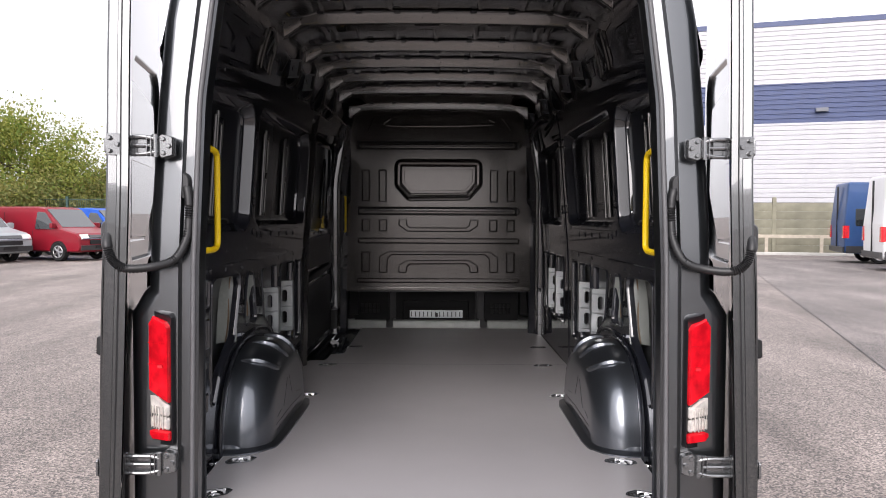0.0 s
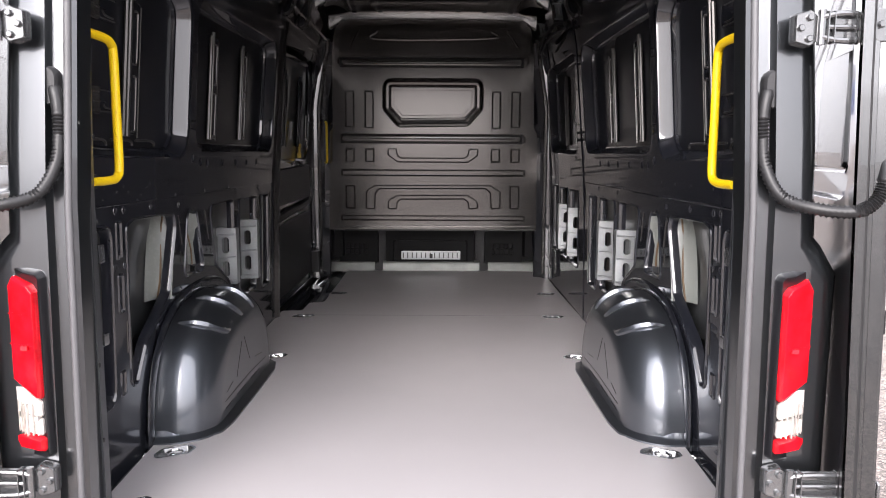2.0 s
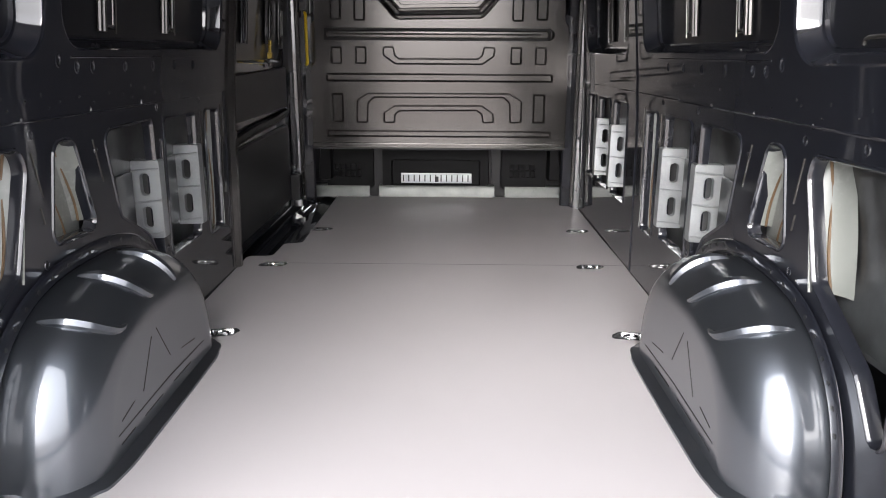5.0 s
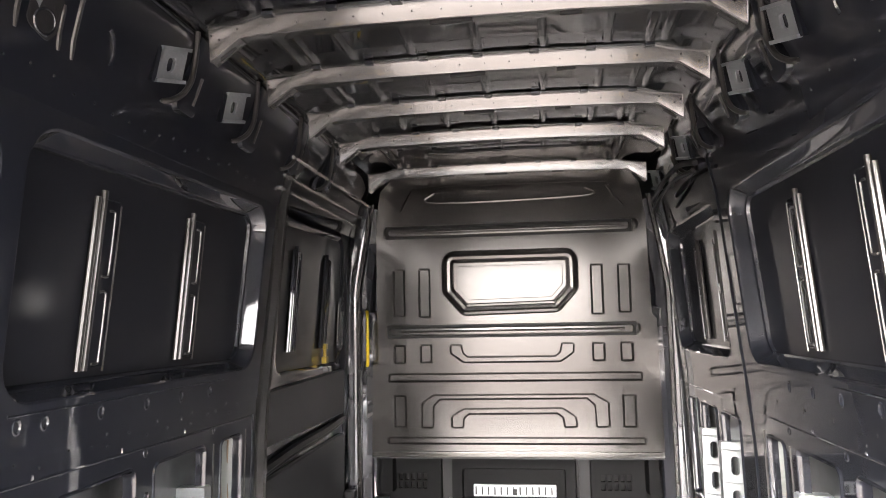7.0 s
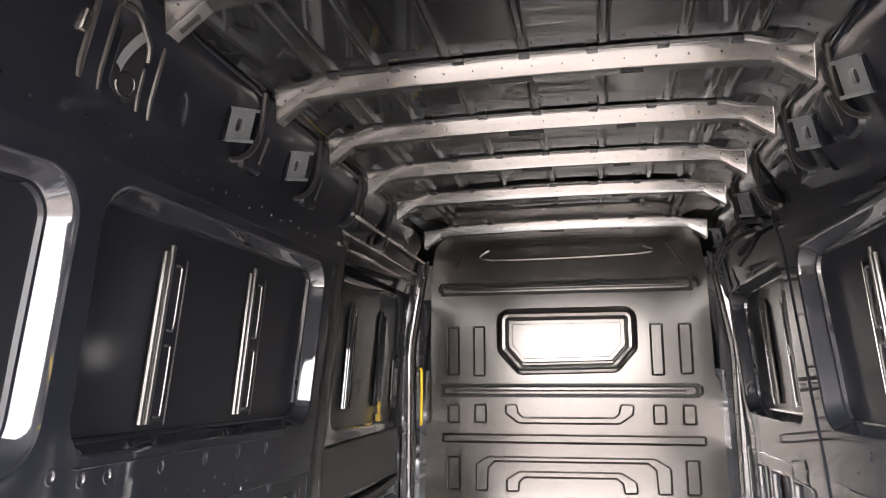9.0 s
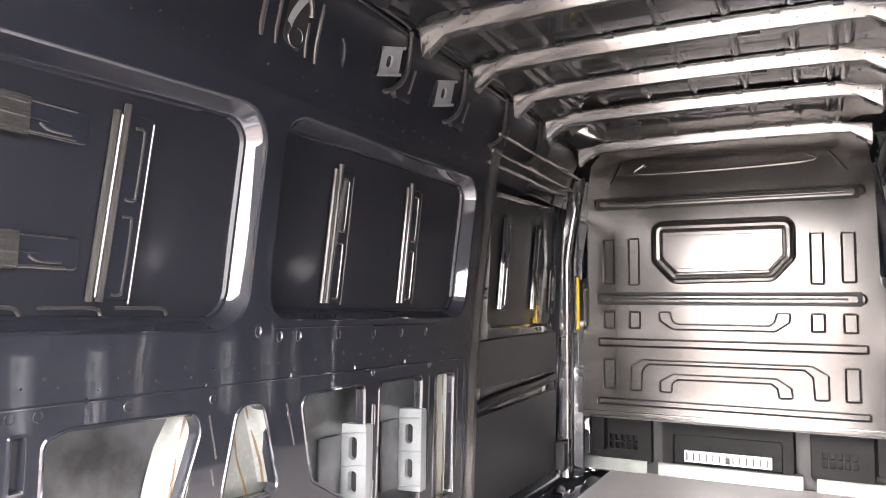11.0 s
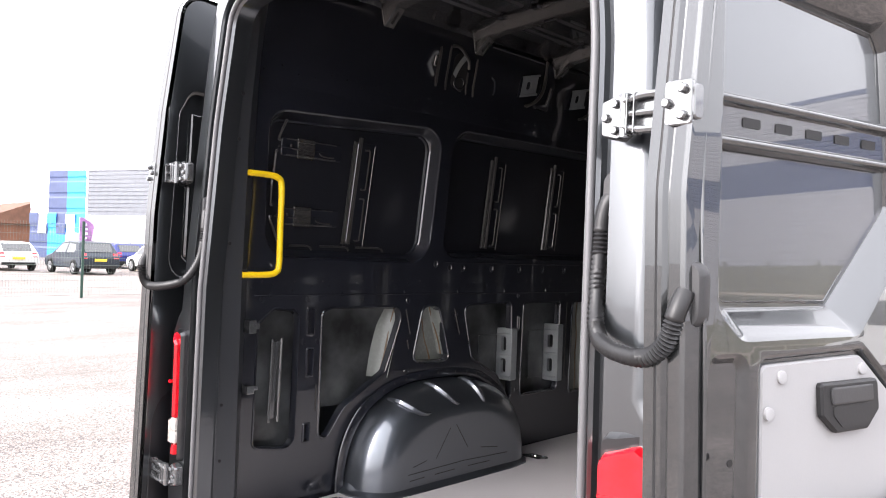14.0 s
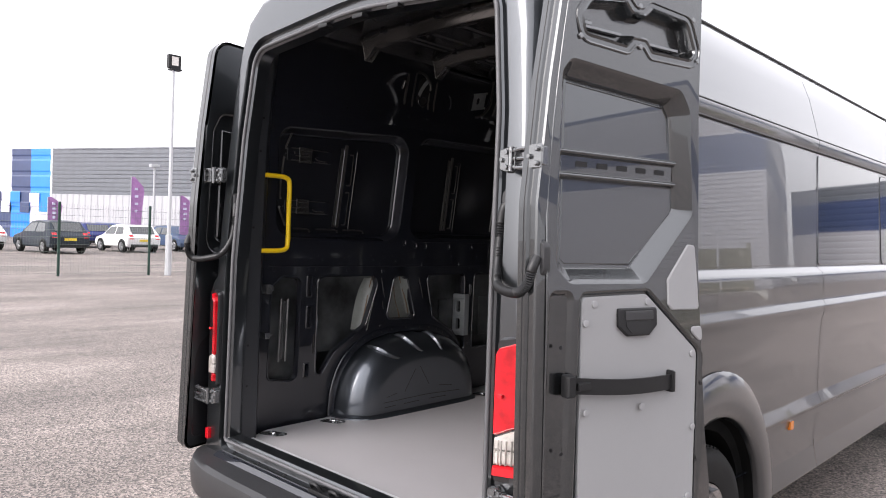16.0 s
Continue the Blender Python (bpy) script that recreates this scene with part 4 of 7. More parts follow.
bf.append((shape([(-0.348, 1.146), (-0.272, 1.146), (-0.270, 1.20), (-0.243, 1.224), (0.243, 1.228), (0.272, 1.205), (0.280, 1.147), (0.357, 1.152), (0.35, 1.215), (0.275, 1.268), (-0.273, 1.265), (-0.347, 1.218)], 0.016, 3), UEDGE, True))
# window blank: a broad raised frame with a sunken middle
WINB = shape([(-0.385, 2.155), (0.388, 2.155), (0.388, 1.92), (0.275, 1.795), (-0.268, 1.785), (-0.385, 1.915)], [0.07, 0.07, 0.06, 0.06, 0.06, 0.06], 5)
bf.append((WINB, [(0.008, -0.012), (0.022, -0.016), (0.032, 0.004), (0.048, 0.006), (0.054, -0.004), (0.064, -0.006), (0.070, 0.003), (0.088, 0.003), (0.091, 0.001)], True))
# long channel across the middle and the top
bf.append((rounded(rect(-0.70, 1.672, 0.715, 1.732), 0.025, 4), [(0.004, -0.006), (0.012, 0.014)], True))
bf.append((rounded(rect(-0.725, 2.275, 0.725, 2.335), 0.025, 4), [(0.004, -0.006), (0.012, 0.014)], True))
bulkhead = part("bulkhead", sheet([(-0.80, 1.0), (0.81, 1.0), (0.80, 1.75), (0.775, 1.78), (0.765, 2.36), (0.74, 2.50), (0.62, 2.62), (-0.62, 2.62), (-0.74, 2.50), (-0.765, 2.36), (-0.765, 1.78), (-0.79, 1.75)], bf, bulk), SATIN, van,
                "satin black pressed steel bulkhead with a blanked window", smooth=22, weighted=True)
for z in (1.672, 2.243):
    # black box paints the shadow in the sunk channel behind each rail
    bm = bmesh.new()
    add_box(bm, (-0.705, BULK - 0.008, z - 0.038), (0.69, BULK + 0.004, z + 0.038), 0.006)
    cb = part("channel", bm, RUBBER, bulkhead, "black backing painting the shadow round the cross rail")
    bm = bmesh.new()
    prism(bm, rounded(rect(-0.69, z - 0.023, 0.675, z + 0.023), 0.02, 4), lambda u, v, d: Vector((u, BULK - d, v)), 0.004, 0.020, 0.008)
    part("channel_bar", bm, SATIN, cb, "satin black cross rail")
    bm = bmesh.new()
    tube(bm, [(-0.64, BULK - 0.0195, z), (0.625, BULK - 0.0195, z)], 0.006, 8)
    for x in (-0.665, 0.65):
        disc(bm, lambda u, v, d: Vector((u, BULK - 0.019 - d, v)), x, z, 0.009, 0, 0.003, 10)
    pieces("rail_bead", bm, SATIN, cb)
bm = bmesh.new()
for z in (1.716, 1.628, 2.289, 2.199):
    for x in (-0.50, -0.215, 0.22, 0.50):
        for dx in (0, 0.014):
            add_box(bm, (x + dx, BULK - 0.005, z - 0.008), (x + dx + 0.006, BULK + 0.003, z + 0.008))
pieces("tab", bm, SATIN, bulkhead)
bm = bmesh.new()
for k in range(-9, 10):
    disc(bm, lambda u, v, d: bulk(u, v, -d), k * 0.072, 1.44, 0.0035, 0, 0.0015, 6)
for k in range(-12, 13):
    disc(bm, lambda u, v, d: bulk(u, v, -d), k * 0.05, 2.525 - abs(k) * 0.002, 0.004, 0, 0.002, 6)
part("stud", bm, SATIN, bulkhead)["kind"] = "stuff"
# upper pressed panel and its beads
bm = bmesh.new()
tube(bm, smooth_path([(-0.62, BULK - 0.004, 2.37), (-0.56, BULK - 0.004, 2.48), (-0.50, BULK - 0.004, 2.505), (0.50, BULK - 0.004, 2.50), (0.56, BULK - 0.004, 2.47), (0.64, BULK - 0.004, 2.36)], 6), 0.006, 6)
tube(bm, smooth_path([(-0.42, BULK - 0.004, 2.47), (-0.41, BULK - 0.004, 2.41), (0.43, BULK - 0.004, 2.42), (0.44, BULK - 0.004, 2.47)], 6), 0.008, 6)
pieces("bead", bm, SATIN, bulkhead)
# lower lip over the recess
bm = bmesh.new()
add_box(bm, (-0.80, BULK - 0.004, 0.972), (0.81, BULK + 0.03, 1.004), 0.006)
part("lower_lip", bm, SATIN, bulkhead)
bm = boxes(((-0.80, BULK + 0.01, 0.962), (0.81, BULK + 0.41, 0.975)))
part("recess_roof", bm, GREYPL, bulkhead)

# black plastic foot moulding with vents
foot = lambda u, v, d: Vector((u, 4.375 + d, v))


def grille(x0):
    return [(rounded(rect(x0 + c * 0.037, 0.738 + r * 0.049, x0 + c * 0.037 + 0.027, 0.778 + r * 0.049), 0.004, 2), [(0.001, 0.002), (0.002, 0.02)], False) for c in range(5) for r in range(2)]


for x0, x1, gx in ((-0.765, -0.45, -0.708), (0.43, 0.735, 0.484)):
    bm = sheet(rounded(rect(x0, 0.66, x1, 0.962), 0.02, 3), grille(gx), lambda u, v, d: foot(u, v, d - 0.06), rim=[(0.0, 0.012), (-0.01, 0.10)])
    part("vent_panel", bm, FOOTPL, bulkhead, "dark plastic panel with a square vent grille", weighted=True, smooth=25)
bm = sheet(rounded(rect(-0.385, 0.66, 0.34, 0.962), 0.02, 3), [(rounded(rect(-0.325, 0.675, 0.285, 0.857), 0.02, 3), [(0.004, 0.004), (0.008, 0.03)], True)], lambda u, v, d: foot(u, v, d - 0.05), rim=[(0.0, 0.012), (-0.01, 0.10)])
panel = part("centre_panel", bm, FOOTPL, bulkhead, "dark plastic centre panel with a slotted vent", weighted=True, smooth=25)
bm = bmesh.new()
add_box(bm, (-0.258, 4.325, 0.694), (0.228, 4.352, 0.762), 0.004)
vent = part("vent_strip", bm, BRACKET, panel, "pale slotted vent strip")
bm = bmesh.new()
for k in range(13):
    x = -0.246 + k * 0.037
    add_box(bm, (x, 4.3215, 0.706), (x + 0.008, 4.3255, 0.752), 0.001)
add_box(bm, (-0.026, 4.317, 0.704), (0.0, 4.325, 0.742), 0.003)
pieces("vent_tab", bm, BLACKPL, panel)
bm = boxes(((-0.87, 4.44, 0.58), (0.88, 4.45, 0.98)))
part("recess_back", bm, BLACKPL, bulkhead, "black back of the foot recess")
bm = bmesh.new()
prism(bm, rounded([(-0.80, 0.962), (-0.72, 0.962), (-0.72, 0.72), (-0.82, 0.72)], 0.02, 3), lambda u, v, d: foot(u, v, -d), -0.03, 0.12, 0.01)
prism(bm, rounded([(0.74, 0.962), (0.81, 0.962), (0.83, 0.72), (0.74, 0.72)], 0.02, 3), lambda u, v, d: foot(u, v, -d), -0.03, 0.12, 0.01)
pieces("corner_moulding", bm, FOOTPL, bulkhead)
# steel kick plate
for x0, x1 in ((-0.86, -0.475), (-0.408, 0.385), (0.455, 0.86)):
    bm = bmesh.new()
    prof = [(4.298, 0.602), (4.300, 0.62), (4.308, 0.662), (4.316, 0.678), (4.36, 0.682)]
    rows = [[bm.verts.new((x, y, z)) for x in [x0 + (x1 - x0) * k / 10 for k in range(11)]] for y, z in prof]
    grid_faces(bm, rows)
    part("kick_plate", bm, KICK, bulkhead, "bare galvanised kick plate", smooth=50)
# black panels paint the shade between the foot panels
for x0, x1 in ((-0.475, -0.408), (0.385, 0.455)):
    bm = boxes(((x0 - 0.02, 4.365, 0.60), (x1 + 0.02, 4.38, 0.962)))
    part("dark_gap", bm, BLACKPL, bulkhead)

# bulkhead posts with drilled steel angles
for s in (-1, 1):
    bm = bmesh.new()
    rows = []
    for z in [0.60 + k * 0.0745 for k in range(25)]:
        xo = 0.865 if z < 1.9 else 0.865 - (z - 1.9) * 0.16
        rows.append([bm.verts.new((s * (xo + dx), y, z)) for dx, y in ((0.06, 3.968), (0.018, 3.970), (0.004, 3.976), (-0.004, 3.995), (-0.012, 4.03), (-0.06, 4.05), (-0.068, 4.07))])
    grid_faces(bm, rows)
    part("bulkhead_post", bm, INNER, van, "dark painted post beside the bulkhead", smooth=28)
    bm = bmesh.new()
    rows = []
    for z in [0.64 + k * 0.0735 for k in range(25)]:
        xo = 0.865 if z < 1.9 else 0.865 - (z - 1.9) * 0.16
        rows.append([bm.verts.new((s * (xo + dx), y, z)) for dx, y in ((0.004, 3.969), (0.0, 3.964), (-0.016, 3.962), (-0.020, 3.966), (-0.020, 3.985))])
    grid_faces(bm, rows)
    part("drilled_flange", bm, RIBMETAL, van, "bright drilled steel flange", smooth=28)
    bm = bmesh.new()
    for k in range(16):
        z = 0.75 + k * 0.10
        xo = 0.865 if z < 1.9 else 0.865 - (z - 1.9) * 0.16
        add_box(bm, (s * (xo - 0.009) - 0.003, 3.959, z), (s * (xo - 0.009) + 0.003, 3.966, z + 0.012))
    pieces("bolt_hole", bm, BLACKPL, van)
    bm = bmesh.new()
    prism(bm, rounded([(0.740, 0.98), (0.838, 0.98), (0.830, 1.78), (0.758, 1.80)], 0.006, 2), lambda u, v, d: Vector((s * u, 4.05 - d, v)), 0, 0.012, 0.004)
    part("side_flange", bm, INNER, van)

# ---- left side: pillar and sliding side door ----
# paler rib paint on this post stands in for daylight it reflects
bm = bmesh.new()
rows = []
for z in [0.58 + k * 0.0776 for k in range(25)]:
    x = inner_x(z)
    rows.append([bm.verts.new((-(x + dx), y + LEAN[-1] * max(0.0, z - 1.32), z)) for y, dx in ((2.552, 0.002), (2.580, -0.002), (2.592, -0.012), (2.600, -0.020), (2.625, -0.022), (2.640, -0.014), (2.65, 0.0), (2.70, 0.04), (2.72, 0.10))])
grid_faces(bm, rows)
part("side_door_post", bm, RIBMETAL, van, "steel post beside the side door", smooth=26)
sd = lambda u, v, d: Vector((-(0.945 - max(0, v - 1.45) * 0.055 + d), u, v))
SDWIN = shape([(2.88, 1.50), (3.89, 1.50), (3.84, 2.20), (2.90, 2.18)], 0.09, 8)
bm = sheet([(2.68, 0.60), (3.96, 0.60), (3.96, 2.36), (2.68, 2.36)], [(SDWIN, [(0.004, 0.001), (0.009, 0.004), (0.018, 0.009), (0.024, 0.014)], False)], sd)
sdoor = part("sliding_door", bm, INNER, van, "closed sliding side door seen from inside", smooth=24, weighted=True)
bm = bmesh.new()
prism(bm, rect(2.86, 1.48, 3.91, 2.22), lambda u, v, d: sd(u, v, d), 0.012, 0.016)
part("door_blank", bm, DOORBLANK, sdoor, "glossy black door window blank", smooth=0)
for nm, z0, z1, lab in (("upper_trim", 1.235, 1.475, "dark grey door trim board"), ("lower_trim", 0.66, 1.13, "dark grey door trim board")):
    bm = bmesh.new()
    prism(bm, rounded([(2.72, z0), (3.90, z0), (3.90, z1), (2.72, z1 - 0.02)], 0.025, 4), lambda u, v, d: sd(u, v, -d), 0.0, 0.022, 0.006)
    part(nm, bm, GREYPL, sdoor, lab)
strip(-1, 3.03, 3.12, 1.60, 2.08, INNER)
strip(-1, 3.50, 3.59, 1.60, 2.08, INNER)
bm = bmesh.new()
for z, r in ((1.18, 0.02), (1.16, 0.012)):
    tube(bm, smooth_path([sd(2.75, z - 0.03, -0.01), sd(3.1, z, -0.02), sd(3.5, z + 0.01, -0.02), sd(3.9, z + 0.03, -0.01)], 5), r, 6)
part("door_mechanism", bm, BLACKPL, sdoor)
bm = boxes(((-0.945, 3.545, 1.525), (-0.918, 3.585, 1.560)), ((-0.940, 3.555, 1.556), (-0.924, 3.580, 1.600)), ((-0.942, 3.550, 1.596), (-0.920, 3.584, 1.625)), bevel=0.004)
part("latch", bm, BRASS, sdoor, "small brass-yellow latch")
bm = bmesh.new()
prism(bm, rounded(rect(3.80, 1.575, 3.895, 1.875), 0.045, 5), lambda u, v, d: sd(u, v, -d), -0.004, 0.006, 0.003)
hp = part("handle_plate", bm, INNER, sdoor, "dark plate with rounded ends")
bm = bmesh.new()
prism(bm, rounded(rect(3.825, 1.655, 3.872, 1.795), 0.006, 2), lambda u, v, d: sd(u, v, -d), 0.004, 0.0085, 0.002)
part("pale_insert", bm, STRIP, hp, "satin grey insert")
for v_ in (1.615, 1.838):
    bm = bmesh.new()
    disc(bm, lambda u, v, d: sd(u, v, -d), 3.848, v_, 0.011, 0.004, 0.0085, 10)
    part("plug", bm, RUBBER, hp)
bm = boxes(((-0.92, 3.86, 0.66), (-0.86, 3.93, 0.82)), bevel=0.01)
part("roller_arm", bm, BLACKPL, sdoor)
# step well
bm = bmesh.new()
add_box(bm, (-0.95, 2.76, 0.44), (-0.70, 3.98, 0.46))
for k in range(6):
    add_box(bm, (-0.93 + k * 0.035, 2.85, 0.46), (-0.915 + k * 0.035, 3.9, 0.466), 0.002)
add_box(bm, (-0.70, 2.8, 0.44), (-0.695, 4.2, 0.585))
part("step_well", bm, BLACKPL, van, "black ribbed side step")
bm = bmesh.new()
for z, dx in ((2.27, 0.0), (2.32, -0.01), (2.39, -0.03)):
    tube(bm, [(-(inner_x(z) + dx - 0.005), 2.66, z), (-(inner_x(z) + dx - 0.005), 3.94, z)], 0.008, 6)
pieces("door_rail", bm, RIBMETAL, van, "sliding door guide rail")
# right side front post
bm = bmesh.new()
rows = []
for z in [0.58 + k * 0.0776 for k in range(25)]:
    x = inner_x(z)
    rows.append([bm.verts.new(((x + dx), y + LEAN[1] * max(0.0, z - 1.25), z)) for y, dx in ((2.572, 0.002), (2.578, -0.004), (2.584, -0.005), (2.586, -0.001), (2.645, 0.0015))])
grid_faces(bm, rows)
part("side_post", bm, INNER, van, "side post cover strip", smooth=26)
bm = bmesh.new()
tube(bm, smooth_path([(0.80, 2.85, 2.33), (0.78, 3.1, 2.37), (0.76, 3.4, 2.35), (0.77, 3.75, 2.33)], 6), 0.012, 6)
tube(bm, smooth_path([(0.79, 2.85, 2.30), (0.785, 3.2, 2.33), (0.77, 3.5, 2.31), (0.78, 3.8, 2.28)], 6), 0.009, 6)
pieces("wiring_loom", bm, RUBBER, van, "taped black wiring loom")

# yellow grab handles
def grab(a, c, z0, z1, r=0.0115):
    """A bowed bar from the post at a to its reach c, both (x, y)."""
    f = lambda q, z: (a[0] + (c[0] - a[0]) * q, a[1] + (c[1] - a[1]) * q, z)
    bm = bmesh.new()
    pts = [f(0, z0), f(0.6, z0), f(0.9, z0 + 0.008), f(1, z0 + 0.04), f(1, (z0 + z1) / 2), f(1, z1 - 0.04), f(0.9, z1 - 0.008), f(0.6, z1), f(0, z1)]
    tube(bm, smooth_path(pts, 5), r, 10)
    h = part("grab_handle", bm, YELLOW, van, "bright yellow plastic grab handle", smooth=60)
    bm = bmesh.new()
    for z in (z0, z1):
        add_box(bm, (a[0] - 0.004, a[1] - 0.02, z - 0.018), (a[0] + 0.004, a[1] + 0.02, z + 0.018), 0.002)
    pieces("mount", bm, BLACKPL, h)


for s in (-1, 1):
    grab((s * 0.787, 0.190), (s * 0.783, 0.335), 1.492, 1.850)
grab((-0.812, 3.965), (-0.795, 3.925), 1.49, 1.79, 0.009)

# ---- rear frame ----
HALF_REAR = [(0.93, 0.55), (0.930, 1.28), (0.90, 1.33), (0.872, 1.36), (0.868, 1.60), (0.850, 1.95), (0.826, 2.25), (0.800, 2.40), (0.75, 2.52), (0.66, 2.59), (0.45, 2.63), (0.0, 2.645)]
BODY_REAR = HALF_REAR + [(-u, v) for u, v in reversed(HALF_REAR[:-1])]
OPENING = rounded([(-0.825, 0.575), (0.825, 0.575), (0.815, 1.45), (0.797, 2.0), (0.745, 2.44), (0, 2.505), (-0.745, 2.44), (-0.797, 2.0), (-0.815, 1.45)], [0.06, 0.06, 1.5, 1.0, 0.14, 2.0, 0.14, 1.0, 1.5], 8)
rear_lean = lambda z: 0.02 + max(0, z - 1.35) * 0.05
rf = lambda u, v, d: Vector((u, rear_lean(v) + d, v))
REBATE = [(0.002, 0.03), (0.03, 0.034), (0.033, 0.020), (0.040, 0.014), (0.052, 0.014), (0.060, 0.022), (0.062, 0.05), (0.063, 0.08)]
part("rear_frame", sheet(BODY_REAR, [(OPENING, REBATE, False)], rf, rim=[(-0.012, 0.003), (-0.030, 0.014), (-0.048, 0.036), (-0.060, 0.07), (-0.066, 0.115), (-0.064, 0.15), (-0.050, 0.20)]), PAINT, van, "dark grey rear door frame", smooth=30, weighted=True)
# rubber seal round the opening
bm = bmesh.new()
pts = [rf(u, v, 0.008) for u, v in inset(ccw(OPENING), 0.046)]
tube(bm, pts, 0.0085, 8, closed=True)
part("door_seal", bm, SEALGREY, van, "grey rubber door seal", smooth=60)
# inner pillar boxes between frame and side skin
for s in (-1, 1):
    bm = bmesh.new()
    rows = []
    for k in range(20):
        z = 0.575 + k * 0.1
        u = 0.764 if z < 1.45 else 0.764 - (z - 1.45) * 0.03 - max(0, z - 2.0) * 0.10
        rows.append([bm.verts.new((s * x, y, z)) for x, y in ((u - 0.012, rear_lean(z) + 0.075), (u + 0.006, 0.085 + rear_lean(z)), (u + 0.020, 0.19), (inner_x(min(z, 2.45)) - 0.03, 0.25), (inner_x(min(z, 2.45)), 0.262))])
    grid_faces(bm, rows)
    part("rear_pillar", bm, PILLAR, van, "dark painted rear pillar", smooth=26)
    bm = bmesh.new()
    for z in (0.86, 1.05, 1.60, 1.95, 2.10):
        disc(bm, lambda u, v, d: Vector((s * (0.763 - (max(0, v - 1.45)) * 0.115 - d), u, v)), 0.12, z, 0.006, 0, 0.002, 8)
    pieces("rubber_plug", bm, BLACKPL, van)
    # striker and latch pieces on the pillar
    bm = bmesh.new()
    for z, w in ((1.305, 0.024), (1.08, 0.016)):
        add_box(bm, (min(s * 0.80, s * 0.86), 0.235, z - w), (max(s * 0.80, s * 0.86), 0.265, z + w), 0.005)
        add_box(bm, (min(s * 0.82, s * 0.85), 0.262, z - w * 0.5), (max(s * 0.82, s * 0.85), 0.29, z + w * 0.5), 0.004)
    pieces("striker", bm, HINGE, van, "steel striker")
# header lamps and catches
bm = bmesh.new()
for x in (-0.20, 0.02, 0.22):
    add_box(bm, (x - 0.03, rear_lean(2.42) - 0.004, 2.415), (x + 0.03, rear_lean(2.42) + 0.03, 2.432), 0.005)
pieces("header_catch", bm, BLACKPL, van)
# load sill and bumper
bm = bmesh.new()
rows = []
for x in [-0.80 + k * 0.1 for k in range(17)]:
    rows.append([bm.verts.new((x, y, z)) for y, z in ((0.18, 0.588), (0.172, 0.602), (0.15, 0.602), (0.145, 0.592), (0.08, 0.588), (0.06, 0.575), (0.0, 0.570), (-0.02, 0.555), (-0.03, 0.50))])
grid_faces(bm, rows)
part("load_sill", bm, INNER, van, "dark grey painted load sill", smooth=30)
bm = bmesh.new()
add_box(bm, (-0.79, 0.150, 0.596), (0.79, 0.178, 0.6055), 0.003)
part("sill_strip", bm, ALU, van, "bright aluminium edge strip")
bm = bmesh.new()
for x in [-0.7 + 0.2 * k for k in range(8)]:
    disc(bm, lambda u, v, d: Vector((u, v, 0.580 + d)), x, 0.03, 0.008, 0, 0.006, 8, 0.002)
for x in (-0.06, 0.06):
    tube(bm, smooth_path([(x - 0.03, 0.02, 0.585), (x - 0.02, 0.0, 0.615), (x + 0.02, 0.0, 0.615), (x + 0.03, 0.02, 0.585)], 4), 0.007, 6)
add_box(bm, (-0.10, 0.0, 0.575), (0.10, 0.05, 0.592), 0.005)
pieces("sill_catch", bm, BLACKPL, van, "black latch piece on the sill")
bm = bmesh.new()
rows = []
n = 40
for k in range(n + 1):
    a = -1 + 2 * k / n
    x = a * 0.985
    back = -0.14 + 0.14 * abs(a) ** 7
    rows.append([bm.verts.new((x * q, back + dy, z)) for q, dy, z in ((0.97, 0.12, 0.555), (0.985, 0.02, 0.555), (1.0, 0.0, 0.54), (1.01, -0.01, 0.50), (1.0, -0.005, 0.42), (0.97, 0.03, 0.36), (0.95, 0.12, 0.34))])
grid_faces(bm, rows)
part("rear_bumper", bm, GREYPL, van, "dark grey plastic rear bumper", smooth=35)

